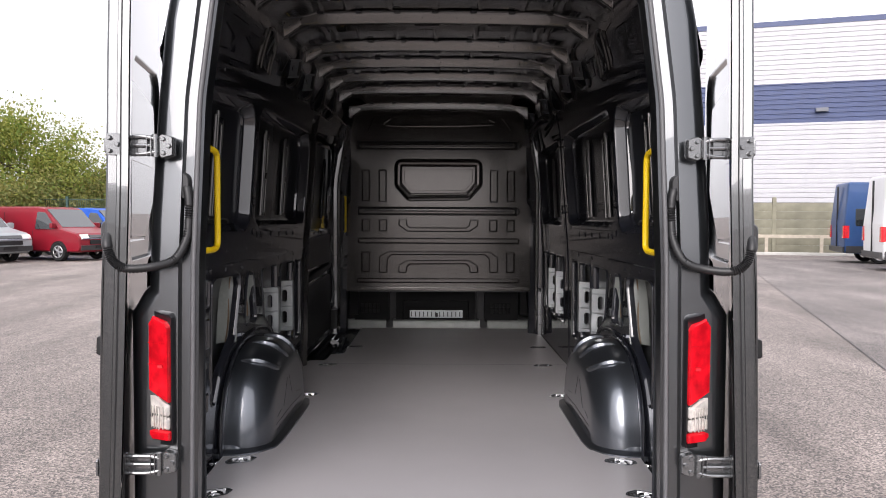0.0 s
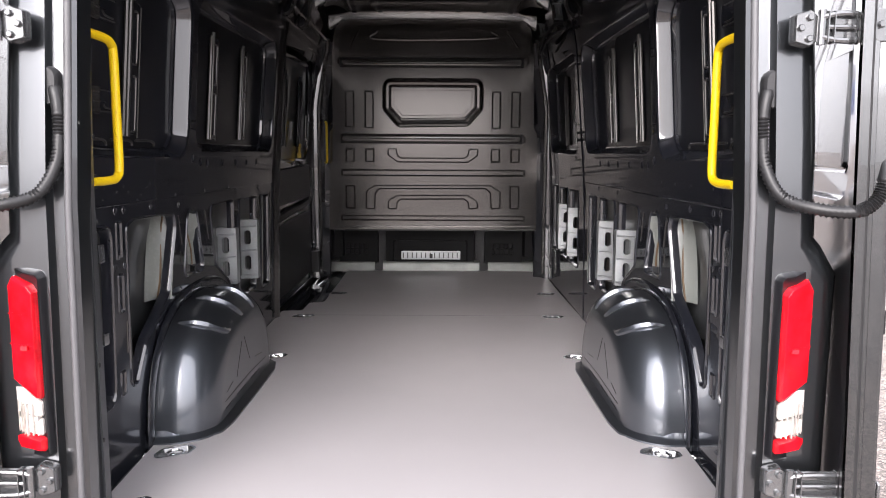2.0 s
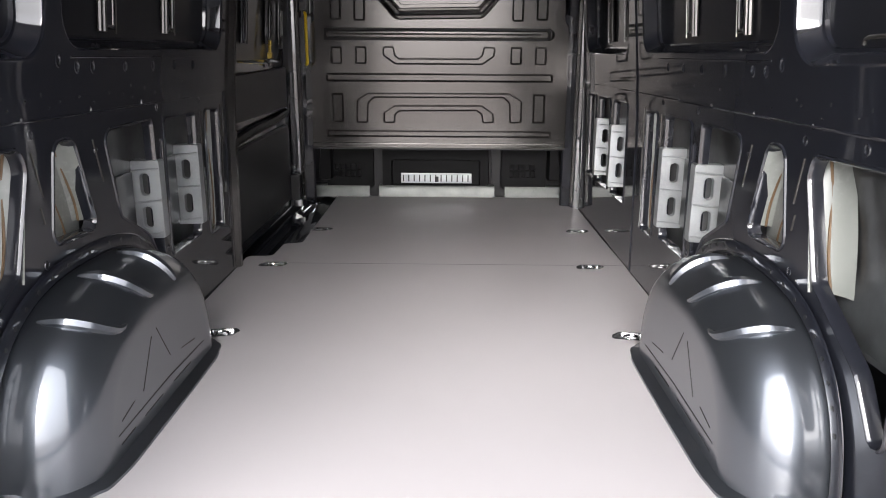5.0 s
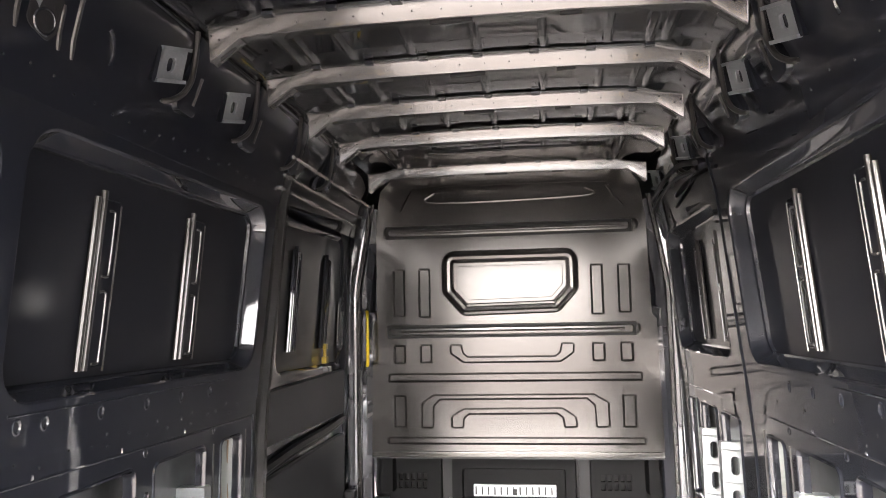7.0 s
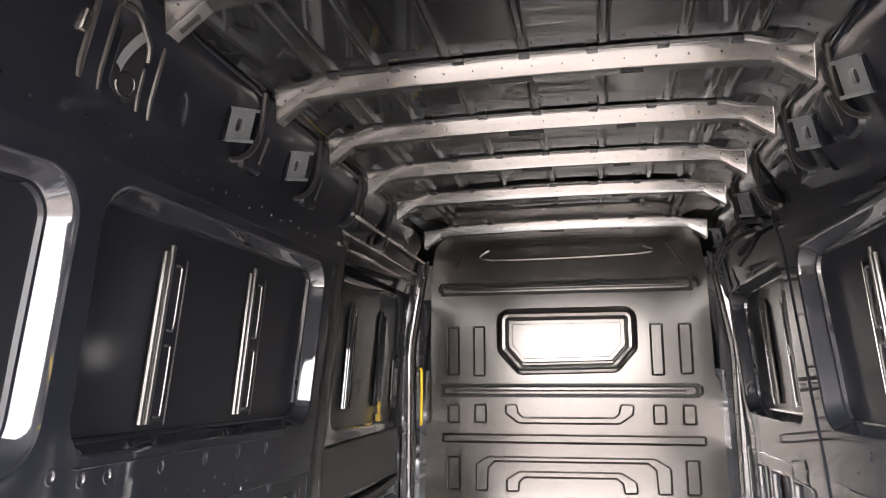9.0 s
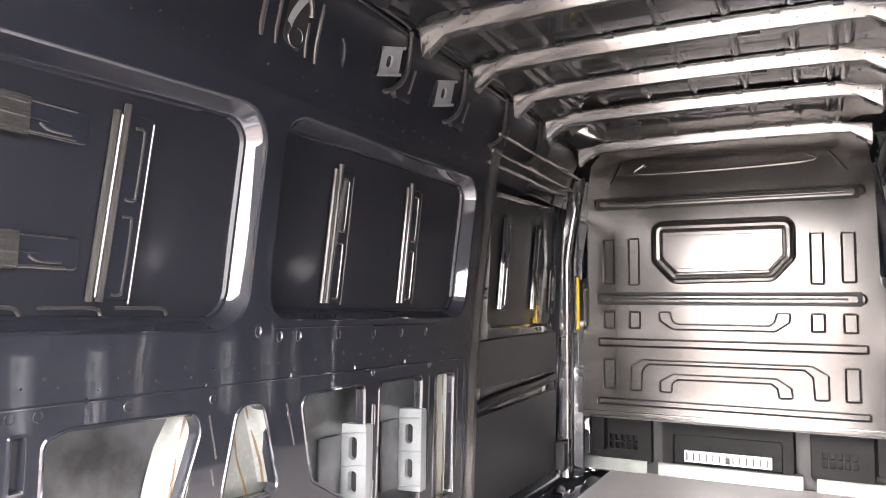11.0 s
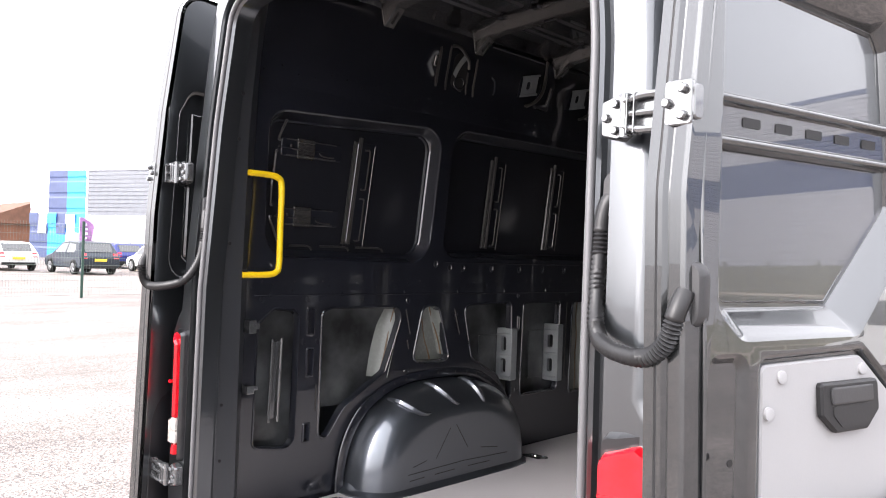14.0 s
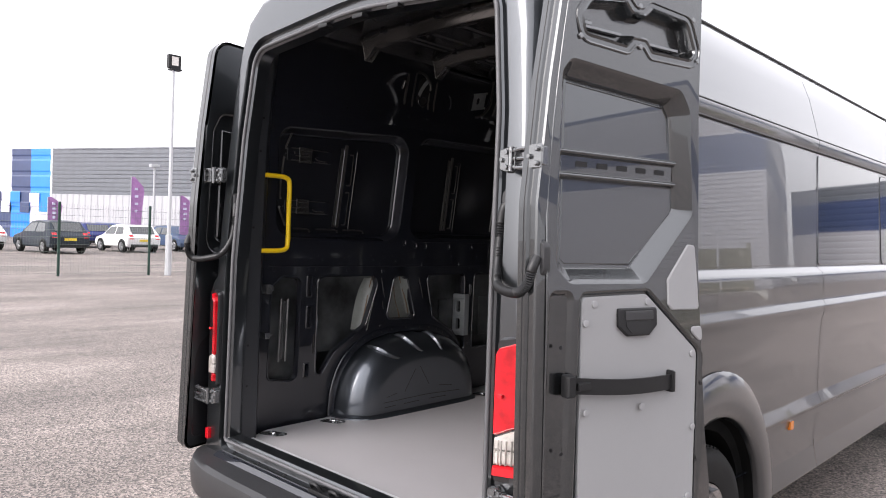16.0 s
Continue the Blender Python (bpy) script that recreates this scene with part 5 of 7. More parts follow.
# ---- tail lamps ----
def tail_lamp(s):
    base = lambda u, v, d: Vector((s * u, 0.012 - d + max(0, u - 0.87) * 0.9, v))
    bm = bmesh.new()
    out = rounded([(0.824, 0.86), (0.925, 0.86), (0.940, 1.20), (0.905, 1.315), (0.86, 1.305), (0.832, 1.300), (0.824, 1.285)], 0.015, 3)
    prism(bm, out, base, -0.05, 0.012, 0.008)
    lamp = part("tail_lamp", bm, GLOSSBLACK, van, "tall red and clear tail lamp in a black surround")
    L, R = 0.833, 0.920
    segs = (("red_lens", [(L, 1.005), (R, 1.045), (R, 1.262), (R - 0.025, 1.290), (L + 0.012, 1.272), (L, 1.255)], REDLENS, 0.030, "glossy red lens"),
            ("clear_lens", [(L + 0.003, 0.966), (R - 0.003, 0.966), (R - 0.003, 1.040), (L + 0.003, 1.000)], CLEARLENS, 0.027, "clear ribbed lens"),
            ("signal_lens", [(L + 0.003, 0.922), (R - 0.003, 0.922), (R - 0.003, 0.962), (L + 0.003, 0.962)], CLEARLENS, 0.027, "clear ribbed lens"),
            ("lower_red_lens", [(L, 0.884), (R - 0.02, 0.884), (R, 0.900), (R, 0.918), (L, 0.918)], REDLENS, 0.030, "glossy red lens"))
    for nm, poly, mat, d, lab in segs:
        bm = bmesh.new()
        prism(bm, rounded(poly, 0.006, 2), base, 0.0, d, 0.006)
        part(nm, bm, mat, lamp, lab)
    bm = bmesh.new()
    for z in (1.13, 1.20):
        prism(bm, rect(L + 0.006, z, R - 0.006, z + 0.003), base, 0.02, 0.0325)
    prism(bm, rect(L + 0.02, 1.125, L + 0.035, 1.135), base, 0.02, 0.033)
    pieces("lens_rib", bm, REDLENS, lamp)
    bm = bmesh.new()
    for k in range(6):
        prism(bm, rect(L + 0.010 + k * 0.012, 0.925, L + 0.0115 + k * 0.012, 0.998), base, 0.02, 0.0282)
    pieces("lens_flute", bm, CLEARLENS, lamp)
    bm = boxes(((min(s * 0.895, s * 0.920), 0.002, 0.605), (max(s * 0.895, s * 0.920), 0.03, 0.655)), bevel=0.004)
    part("reflector", bm, REDLENS, lamp, "small red reflector")


for s in (-1, 1):
    tail_lamp(s)

# ---- rear doors, swung back along the sides ----
SWING = 13


def door_bow(v):
    q = min(1.0, max(0.0, (1.75 - v) / 0.65))
    return 0.038 * q * q * (3 - 2 * q)


def rear_door(s):
    a = radians(SWING)
    U = Vector((s * math.sin(a), math.cos(a), 0))
    N = Vector((s * math.cos(a), -math.sin(a), 0))
    O = Vector((s * 1.008, -0.045, 0))
    # d: depth into the door from its inner face; the lower half bows out like the body side
    face = lambda u, v, d: O + U * u + N * (door_bow(v) - d) + Vector((0, 0, v))
    outline = rounded([(-0.022, 0.56), (0.745, 0.56), (0.74, 0.80), (0.695, 1.03), (0.668, 1.5), (0.648, 2.05), (0.64, 2.465), (0.068, 2.465), (0.012, 2.05), (-0.018, 1.70)],
                      [0.03, 0.04, 0.3, 0.4, 0.6, 0.3, 0.05, 0.08, 0.3, 0.4], 5)
    win = shape([(0.045, 1.52), (0.10, 1.472), (0.42, 1.472), (0.645, 1.695), (0.612, 2.03), (0.565, 2.095), (0.085, 2.125), (0.05, 2.08)], [0.05, 0.05, 0.05, 0.04, 0.05, 0.05, 0.04, 0.04], 5)
    pocket_line = [(0.13, 2.19), (0.305, 2.182), (0.335, 2.212), (0.385, 2.212), (0.415, 2.182), (0.60, 2.185), (0.625, 2.22), (0.58, 2.31), (0.405, 2.322), (0.375, 2.296), (0.330, 2.296), (0.300, 2.322), (0.15, 2.30), (0.115, 2.25)]
    pocket_r = [0.03, 0.012, 0.014, 0.014, 0.012, 0.03, 0.03, 0.03, 0.012, 0.014, 0.014, 0.012, 0.03, 0.03]
    pocket = shape(pocket_line, pocket_r, 4)
    low = rounded([(0.120, 0.64), (0.685, 0.64), (0.675, 1.26), (0.432, 1.462), (0.135, 1.455)], [0.03, 0.05, 0.04, 0.04, 0.03], 4)
    side_low = rounded([(0.000, 0.62), (0.10, 0.62), (0.118, 1.46), (0.020, 1.46)], 0.03, 4)
    feats = [(win, [(0.004, 0.000), (0.009, 0.003), (0.015, 0.008), (0.044, 0.038), (0.050, 0.046), (0.053, 0.052), (0.062, 0.049), (0.068, 0.056)], True),
             (pocket, [(0.006, -0.004), (0.012, 0.006), (0.020, 0.045)], True),
             (low, [(0.003, 0.0005), (0.007, 0.003), (0.011, 0.009), (0.013, 0.016)], True),
             (side_low, [(0.006, 0.003), (0.016, 0.012)], True)]
    bm = sheet(outline, feats, face, rim=[(-0.004, 0.006), (-0.004, 0.03), (-0.012, 0.034), (-0.014, 0.066)])
    door = part("rear_door", bm, DOORPAINT, van, "open dark grey rear door, folded back along the side", smooth=26, weighted=True)
    # outer skin
    owin = shape([(0.03, 1.46), (0.60, 1.46), (0.61, 2.12), (0.55, 2.16), (0.10, 2.14), (0.05, 2.05)], [0.09, 0.09, 0.08, 0.06, 0.06, 0.06], 5)
    bm = sheet(outline, [(owin, [(0.004, -0.002), (0.012, -0.014), (0.016, -0.015)], True)], lambda u, v, d: face(u, v, 0.068 + d))
    part("outer_panel", bm, PAINT, door, "glossy dark grey outer door skin", smooth=26, weighted=True)
    bm = bmesh.new()
    prism(bm, rounded([(0.0, 0.60), (0.70, 0.60), (0.69, 1.27), (0.0, 1.29)], 0.03, 4), lambda u, v, d: face(u, v, 0.068 + d), 0.0, 0.008, 0.004)
    ap = part("applique", bm, GLOSSBLACK, door, "gloss black lower door panel")
    if s < 0:
        bm = bmesh.new()
        for k, (w, hgt) in enumerate(((0.03, 0.032), (0.03, 0.032), (0.03, 0.032), (0.026, 0.032), (0.026, 0.032), (0.026, 0.032), (0.03, 0.032))):
            u0 = 0.10 + k * 0.042
            prism(bm, rounded(rect(u0, 1.165, u0 + 0.007, 1.165 + hgt), 0.002, 2), lambda u, v, d: face(u, v, 0.076 + d), 0, 0.004)
            prism(bm, rounded(rect(u0, 1.165 + hgt - 0.007, u0 + w, 1.165 + hgt), 0.002, 2), lambda u, v, d: face(u, v, 0.076 + d), 0, 0.004)
        part("badge", bm, CHROME, door, "chrome badge of plain bars")
    # folds along the hinge side
    bm = bmesh.new()
    for u0, r_ in ((0.012, 0.0035),):
        tube(bm, smooth_path([face(u0, 0.66, 0.0), face(u0, 1.40, 0.0), face(u0 + 0.004, 1.72, 0.0), face(u0 + 0.026, 2.05, 0.0), face(u0 + 0.060, 2.33, 0.0)], 4), r_, 8)
    pieces("edge_fold", bm, DOORPAINT, door)
    # cross bar with slots
    fb = lambda u, v, d: face(u, v, 0.044 - d)
    bm = bmesh.new()
    prism(bm, rounded(rect(0.070, 1.796, 0.575, 1.852), 0.004, 2), fb, -0.01, 0.008, 0.004)
    bar = part("cross_bar", bm, DOORPAINT, door, "pressed cross bar with slots")
    for z0 in (1.858, 1.790):
        bm = bmesh.new()
        rows = []
        for u in (0.070, 0.074, 0.20, 0.35, 0.50, 0.571, 0.575):
            e = 0.5 if u in (0.070, 0.575) else 1.0
            rows.append([bm.verts.new(fb(u, z0 + 0.0115 * math.cos(q * math.pi / 8) * e, -0.010 + (0.012 + 0.024 * math.sin(q * math.pi / 8)) * e)) for q in range(9)])
        grid_faces(bm, rows)
        part("bar_rail", bm, DOORPAINT, bar, smooth=60)
    bm = bmesh.new()
    for k in range(5):
        prism(bm, rounded(rect(0.15 + k * 0.085, 1.818, 0.195 + k * 0.085, 1.834), 0.003, 2), fb, 0, 0.0095)
    pieces("slot", bm, RUBBER, bar)
    # grey trim boards
    ft = lambda u, v, d: face(u, v, 0.016 - d)
    bm = bmesh.new()
    prism(bm, rounded([(0.150, 0.66), (0.665, 0.66), (0.655, 1.258), (0.424, 1.443), (0.150, 1.437)], [0.015, 0.03, 0.03, 0.03, 0.015], 4), ft, 0, 0.012, 0.003)
    tr = part("trim_board", bm, TRIM, door, "light grey door trim board")
    for poly in ([(0.512, 1.488), (0.612, 1.600), (0.648, 1.598), (0.662, 1.390), (0.530, 1.392), (0.512, 1.41)], [(0.603, 1.335), (0.672, 1.337), (0.676, 1.275)]):
        bm = bmesh.new()
        prism(bm, rounded(poly, 0.012, 3), lambda u, v, d: face(u, v, -d), -0.004, 0.006, 0.003)
        part("trim_patch", bm, TRIM, door, "light grey trim patch")
    for u, v in ((0.199, 1.417), (0.425, 1.420), (0.163, 1.362), (0.632, 1.248), (0.400, 1.100), (0.166, 1.104), (0.644, 1.010), (0.634, 0.785), (0.18, 0.80), (0.4, 0.69)):
        bm = bmesh.new()
        disc(bm, ft, u, v, 0.011, 0.01, 0.0165, 12, 0.004)
        part("rivet", bm, TRIM, tr)
    # recessed pull
    bm = bmesh.new()
    pull = rounded([(0.292, 1.402), (0.462, 1.402), (0.462, 1.348), (0.425, 1.318), (0.330, 1.318), (0.292, 1.348)], 0.008, 3)
    prism(bm, pull, ft, 0.01, 0.020, 0.004)
    pl_ = part("door_pull", bm, BLACKPL, door, "black recessed door pull")
    bm = bmesh.new()
    prism(bm, rounded(rect(0.318, 1.366, 0.440, 1.394), 0.005, 2), ft, 0.018, 0.024, 0.003)
    part("lever", bm, GREYPL, pl_)
    # black plate painted for the shade inside the pull
    bm = bmesh.new()
    prism(bm, rounded([(0.322, 1.363), (0.436, 1.363), (0.434, 1.348), (0.410, 1.327), (0.345, 1.327), (0.322, 1.348)], 0.006, 2), ft, 0.015, 0.0215)
    part("cavity", bm, RUBBER, pl_)
    # check strap
    bm = bmesh.new()
    rows = []
    for k in range(17):
        f = k / 16
        u = 0.10 + 0.425 * f
        bow = 0.018 * math.sin(math.pi * f) + 0.014
        zc = 1.190 - 0.022 * f - 0.006 * math.sin(math.pi * f)
        rows.append([bm.verts.new(ft(u, zc + dz, bow + e)) for dz, e in ((-0.023, 0), (0.023, 0), (0.023, 0.006), (-0.023, 0.006))])
    grid_faces(bm, rows, wrap=True)
    bm.faces.new(rows[0])
    bm.faces.new(list(reversed(rows[-1])))
    st = part("check_strap", bm, BLACKPL, door, "black plastic door check strap")
    bm = bmesh.new()
    prism(bm, rounded(rect(0.072, 1.158, 0.105, 1.222), 0.006, 2), lambda u, v, d: face(u, v, 0.01 - d), 0, 0.030, 0.005)
    prism(bm, rounded(rect(0.115, 1.175, 0.165, 1.198), 0.004, 2), ft, 0.02, 0.034, 0.003)
    prism(bm, rounded(rect(0.521, 1.135, 0.533, 1.203), 0.003, 2), ft, 0.0, 0.03, 0.003)
    pieces("strap_mount", bm, BLACKPL, st)
    # pocket bolts, rubber edge seal, small plugs
    bm = bmesh.new()
    for u, v in ((0.115, 2.185), (0.36, 2.194), (0.628, 2.192), (0.598, 2.318), (0.352, 2.314), (0.130, 2.315)):
        disc(bm, lambda p, q, d: face(p, q, -d), u, v, 0.009, 0, 0.007, 8, 0.002)
    pieces("bolt", bm, HINGE, door)
    bm = bmesh.new()
    tube(bm, [face(u, v, -0.001) for u, v in inset(ccw(rounded(pocket_line, pocket_r, 4)), -0.017)], 0.0045, 6, closed=True)
    part("pocket_bead", bm, DOORPAINT, door)
    bm = bmesh.new()
    for u0, u1, v0 in ((0.16, 0.31, 2.222), (0.40, 0.57, 2.214)):
        prism(bm, rounded(rect(u0, v0, u1, v0 + 0.012), 0.003, 2), lambda u, v, d: face(u, v, 0.040 - d), 0, 0.012, 0.002)
        prism(bm, rounded(rect(u0, v0 + 0.012, u0 + 0.03, v0 + 0.026), 0.003, 2), lambda u, v, d: face(u, v, 0.040 - d), 0, 0.008, 0.002)
    pieces("lock_rod", bm, HINGE, door)
    bm = bmesh.new()
    tube(bm, [face(u, v, 0.045) for u, v in inset(ccw(outline), -0.006)], 0.008, 6, closed=True)
    part("edge_seal", bm, RUBBER, door, "black rubber edge seal")
    bm = bmesh.new()
    for u, v in ((0.06, 0.75), (0.07, 1.0), (0.06, 1.3), (0.02, 1.72), (0.66, 0.9), (0.67, 1.15)):
        disc(bm, lambda p, q, d: face(p, q, -d), u, v, 0.006, 0, 0.002, 8)
    pieces("plug", bm, BLACKPL, door)
    bm = bmesh.new()
    prism(bm, rounded(rect(0.676, 1.20, 0.694, 1.25), 0.006, 2), lambda u, v, d: face(u, v, d), 0.01, 0.06, 0.004)
    part("edge_latch", bm, BLACKPL, door)
    # hinges
    for zc in (1.833, 0.815):
        bm = bmesh.new()
        pd = lambda u, v, d: face(u, v, -d)
        pe = lambda u, v, d: O + Vector((s * (-0.055 + u + door_bow(zc)), -0.006 - d, zc + v))
        prism(bm, rounded([(-0.012, zc - 0.026), (0.008, zc - 0.026), (0.008, zc + 0.026), (-0.012, zc + 0.026)], 0.006, 2), pd, 0, 0.006, 0.002)
        hin = part("hinge", bm, HINGE, door, "folding steel door hinge")
        bm = bmesh.new()
        prism(bm, rounded(rect(0.008, -0.034, 0.054, 0.034), 0.006, 2), pe, 0, 0.007, 0.002)
        part("door_leaf", bm, HINGE, hin)
        bm = bmesh.new()
        for z in (-0.020, 0.020):
            disc(bm, pe, 0.040, z, 0.008, 0.008, 0.018, 8, 0.002)
        disc(bm, pe, 0.015, 0.0, 0.008, 0.008, 0.018, 8, 0.002)
        bb = lambda u, v, d: Vector((s * u, 0.006 - d, zc + v))
        for z in (-0.022, 0.022):
            disc(bm, bb, 0.846, z, 0.008, 0.014, 0.024, 8, 0.002)
        disc(bm, bb, 0.828, 0.0, 0.008, 0.014, 0.024, 8, 0.002)
        pieces("hinge_bolt", bm, HINGE, hin)
        bm = bmesh.new()
        prism(bm, rounded([(0.815, -0.030), (0.850, -0.040), (0.868, -0.026), (0.868, 0.026), (0.850, 0.040), (0.815, 0.030)], 0.008, 2), bb, -0.01, 0.016, 0.004)
        part("body_leaf", bm, HINGE, hin)
        bm = bmesh.new()
        xo = 1.008 - 0.055 + door_bow(zc)
        for z in (-0.027, 0.027):
            tube(bm, smooth_path([bb(0.866, z * 0.75, 0.026), bb(0.90, z, 0.030), bb(xo - 0.02, z, 0.030), bb(xo + 0.004, z * 0.8, 0.026)], 4), 0.0065, 8)
        prism(bm, rounded(rect(0.876, -0.030, xo - 0.004, 0.030), 0.004, 2), bb, 0.014, 0.019, 0.002)
        tube(bm, [bb(0.880, 0.0, 0.028), bb(xo - 0.010, 0.0, 0.028)], 0.006, 8)
        for q in (0.875, 0.888, xo - 0.020, xo - 0.008):
            prism(bm, rounded(rect(q, -0.034, q + 0.006, 0.034), 0.002, 2), bb, 0.014, 0.036, 0.002)
        tube(bm, [bb(0.868, -0.036, 0.024), bb(0.868, 0.036, 0.024)], 0.0085, 10)
        tube(bm, [bb(xo + 0.004, -0.036, 0.024), bb(xo + 0.004, 0.036, 0.024)], 0.0085, 10)
        part("hinge_arm", bm, HINGE, hin, "open hinge arm")
    # cable conduit
    bm = bmesh.new()
    pts = smooth_path([(s * 0.815, 0.085, 1.715), (s * 0.797, 0.058, 1.705), (s * 0.787, 0.050, 1.67), (s * 0.785, 0.046, 1.61), (s * 0.790, 0.034, 1.54), (s * 0.815, 0.0, 1.475), (s * 0.868, -0.042, 1.452), (s * 0.945, -0.066, 1.448), (s * 0.985, -0.072, 1.475), (s * 1.000, -0.072, 1.52), (s * 1.004, -0.055, 1.552)], 16)
    k = len(pts)
    rad = []
    for i in range(k):
        f = i / (k - 1)
        ribbed = 0.24 < f < 0.88
        rad.append(0.0130 + (0.0025 if i % 2 else -0.0013) if ribbed else 0.0145)
    tube(bm, pts, rad, 10)
    cd = part("cable_conduit", bm, CONDUIT, door, "ribbed black rubber cable conduit", smooth=80)
    bm = bmesh.new()
    prism(bm, rounded(rect(0.784, 1.665, 0.838, 1.755), 0.026, 4), lambda u, v, d: Vector((s * u, 0.075 - d, v)), 0, 0.03, 0.005)
    part("grommet", bm, GREYPL, cd)
    bm = bmesh.new()
    prism(bm, rounded(rect(0.975, 1.495, 1.030, 1.60), 0.026, 4), lambda u, v, d: Vector((s * u, -0.040 - d, v)), -0.01, 0.014, 0.005)
    part("grommet", bm, GREYPL, cd)
    return door


for s in (-1, 1):
    rear_door(s)

# ---- outer body ----
SECTION = [(0.40, 0.960), (0.415, 0.998), (0.422, 1.008), (0.432, 1.010), (0.445, 1.007), (0.535, 0.989), (0.548, 0.987), (0.62, 0.987), (0.70, 0.989), (0.742, 0.998), (0.760, 1.012), (0.770, 1.017), (0.778, 1.016), (0.824, 0.996), (0.836, 0.993), (1.12, 0.991), (1.22, 0.998), (1.270, 1.010), (1.288, 1.016), (1.298, 1.015), (1.322, 1.002), (1.334, 0.999), (1.40, 0.998), (1.450, 0.996),
           (1.466, 0.992), (1.476, 0.985), (1.492, 0.966), (1.50, 0.958), (1.80, 0.948), (2.11, 0.930), (2.118, 0.936), (2.150, 0.944), (2.175, 0.944), (2.185, 0.938), (2.25, 0.922), (2.40, 0.882), (2.50, 0.842), (2.58, 0.78), (2.64, 0.68), (2.675, 0.5), (2.69, 0.25), (2.695, 0.0)]
WHEEL_Y, WHEEL_Z = 1.19, 0.385


def body_bottom(y):
    d = abs(y - WHEEL_Y)
    if d < 0.515:
        return max(0.38, WHEEL_Z + math.sqrt(0.515 ** 2 - d * d))
    return 0.38


stations = sorted(set([round(0.13 + k * 0.05, 3) for k in range(96)] + [round(WHEEL_Y - 0.515 * math.cos(math.pi * k / 24), 4) for k in range(25)]))
for s, word in SIDES:
    for nm, y0, y1 in (("rear_side_panel", 0.13, 2.515), ("front_side_panel", 2.521, 4.88)):
        bm = bmesh.new()
        cols = []
        ys = [y for y in stations if y0 < y < y1]
        for y in [y0] + ys + [y1]:
            zb = body_bottom(y)
            narrow = 1 - 0.05 * max(0, (0.35 - y) / 0.25) ** 2
            col = []
            for z, x in SECTION:
                zz, xx = z, x
                if zz < zb:
                    zz = zb
                    for (za, xa), (zc, xc) in zip(SECTION, SECTION[1:]):
                        if za <= zz <= zc:
                            xx = xa + (xc - xa) * (zz - za) / (zc - za)
                col.append(bm.verts.new((s * xx * narrow, y, zz)))
            cols.append(col)
        grid_faces(bm, cols)
        bmesh.ops.remove_doubles(bm, verts=bm.verts, dist=1e-5)
        part(nm, bm, PAINT, van, "glossy dark grey outer side panel", smooth=50)
    # glossy window blanks
    for y0, y1 in ((0.62, 2.500), (2.535, 3.80)):
        bm = bmesh.new()
        px = lambda u, v, d: Vector((s * (0.9585 - (v - 1.5) * 0.0459 + d), u, v))
        prism(bm, rounded(rect(y0, 1.508, y1, 2.098), 0.02, 3), px, -0.002, 0.004, 0.003)
        part("side_window_blank", bm, GLASS if y0 > 2.4 else PAINT, van, "glossy blanked side window")
    bm = bmesh.new()
    tube(bm, [(s * 0.934, 0.42, 2.114), (s * 0.934, 4.4, 2.114)], 0.006, 6)
    tube(bm, [(s * 0.9425, 0.42, 2.18), (s * 0.9425, 4.4, 2.18)], 0.004, 6)
    tube(bm, [(s * 0.786, 0.35, 2.574), (s * 0.786, 4.86, 2.574)], 0.006, 6)
    part("rail_gap", bm, BLACKPL, van, "dark roof-rail joint")
    # flared wheel opening
    bm = bmesh.new()
    rows = []
    for dr, x in ((-0.012, 0.955), (-0.004, 1.002), (0.002, 1.016), (0.03, 1.026), (0.08, 1.030), (0.13, 1.020), (0.165, 1.008), (0.185, 0.996)):
        rr = 0.515 + dr
        row = []
        for k in range(33):
            a = math.pi * (-0.02 + 1.04 * k / 32)
            row.append(bm.verts.new((s * x, WHEEL_Y - rr * math.cos(a), WHEEL_Z + rr * math.sin(a))))
        rows.append(row)
    grid_faces(bm, rows)
    part("wheel_flare", bm, PAINT, van, "flared wheel opening", smooth=50)
    bm = boxes(((min(s * 0.985, s * 1.002), 2.10, 0.692), (max(s * 0.985, s * 1.002), 2.145, 0.734)), bevel=0.003)
    part("marker_lamp", bm, AMBER, van, "small amber side marker")
    bm = bmesh.new()
    rows = []
    for x, r in ((0.985, 0.506), (0.945, 0.500), (0.940, 0.450), (0.76, 0.445), (0.735, 0.43), (0.73, 0.25), (0.73, 0.01)):
        rows.append([bm.verts.new((s * x, WHEEL_Y - r * math.cos(math.pi * (k / 20 * 1.3 - 0.15)), WHEEL_Z + r * math.sin(math.pi * (k / 20 * 1.3 - 0.15)))) for k in range(21)])
    grid_faces(bm, rows)
    part("wheel_liner", bm, LINER, van, "black wheel-arch liner")
    # wheel
    for wy in (WHEEL_Y, 5.55):
        prof = [(0.24, 0.10), (0.31, 0.118), (0.355, 0.112), (0.376, 0.090), (0.380, 0.0), (0.376, -0.090), (0.355, -0.112), (0.24, -0.10)]
        bm = bmesh.new()
        rows = [[bm.verts.new((s * (0.87 + w), wy + r * math.cos(2 * math.pi * k / 48), WHEEL_Z + r * math.sin(2 * math.pi * k / 48))) for k in range(48)] for r, w in prof]
        grid_faces(bm, rows, wrap=True)
        wheel = part("wheel", bm, TYRE, van, "black road tyre on a steel rim", smooth=50)
        bm = bmesh.new()
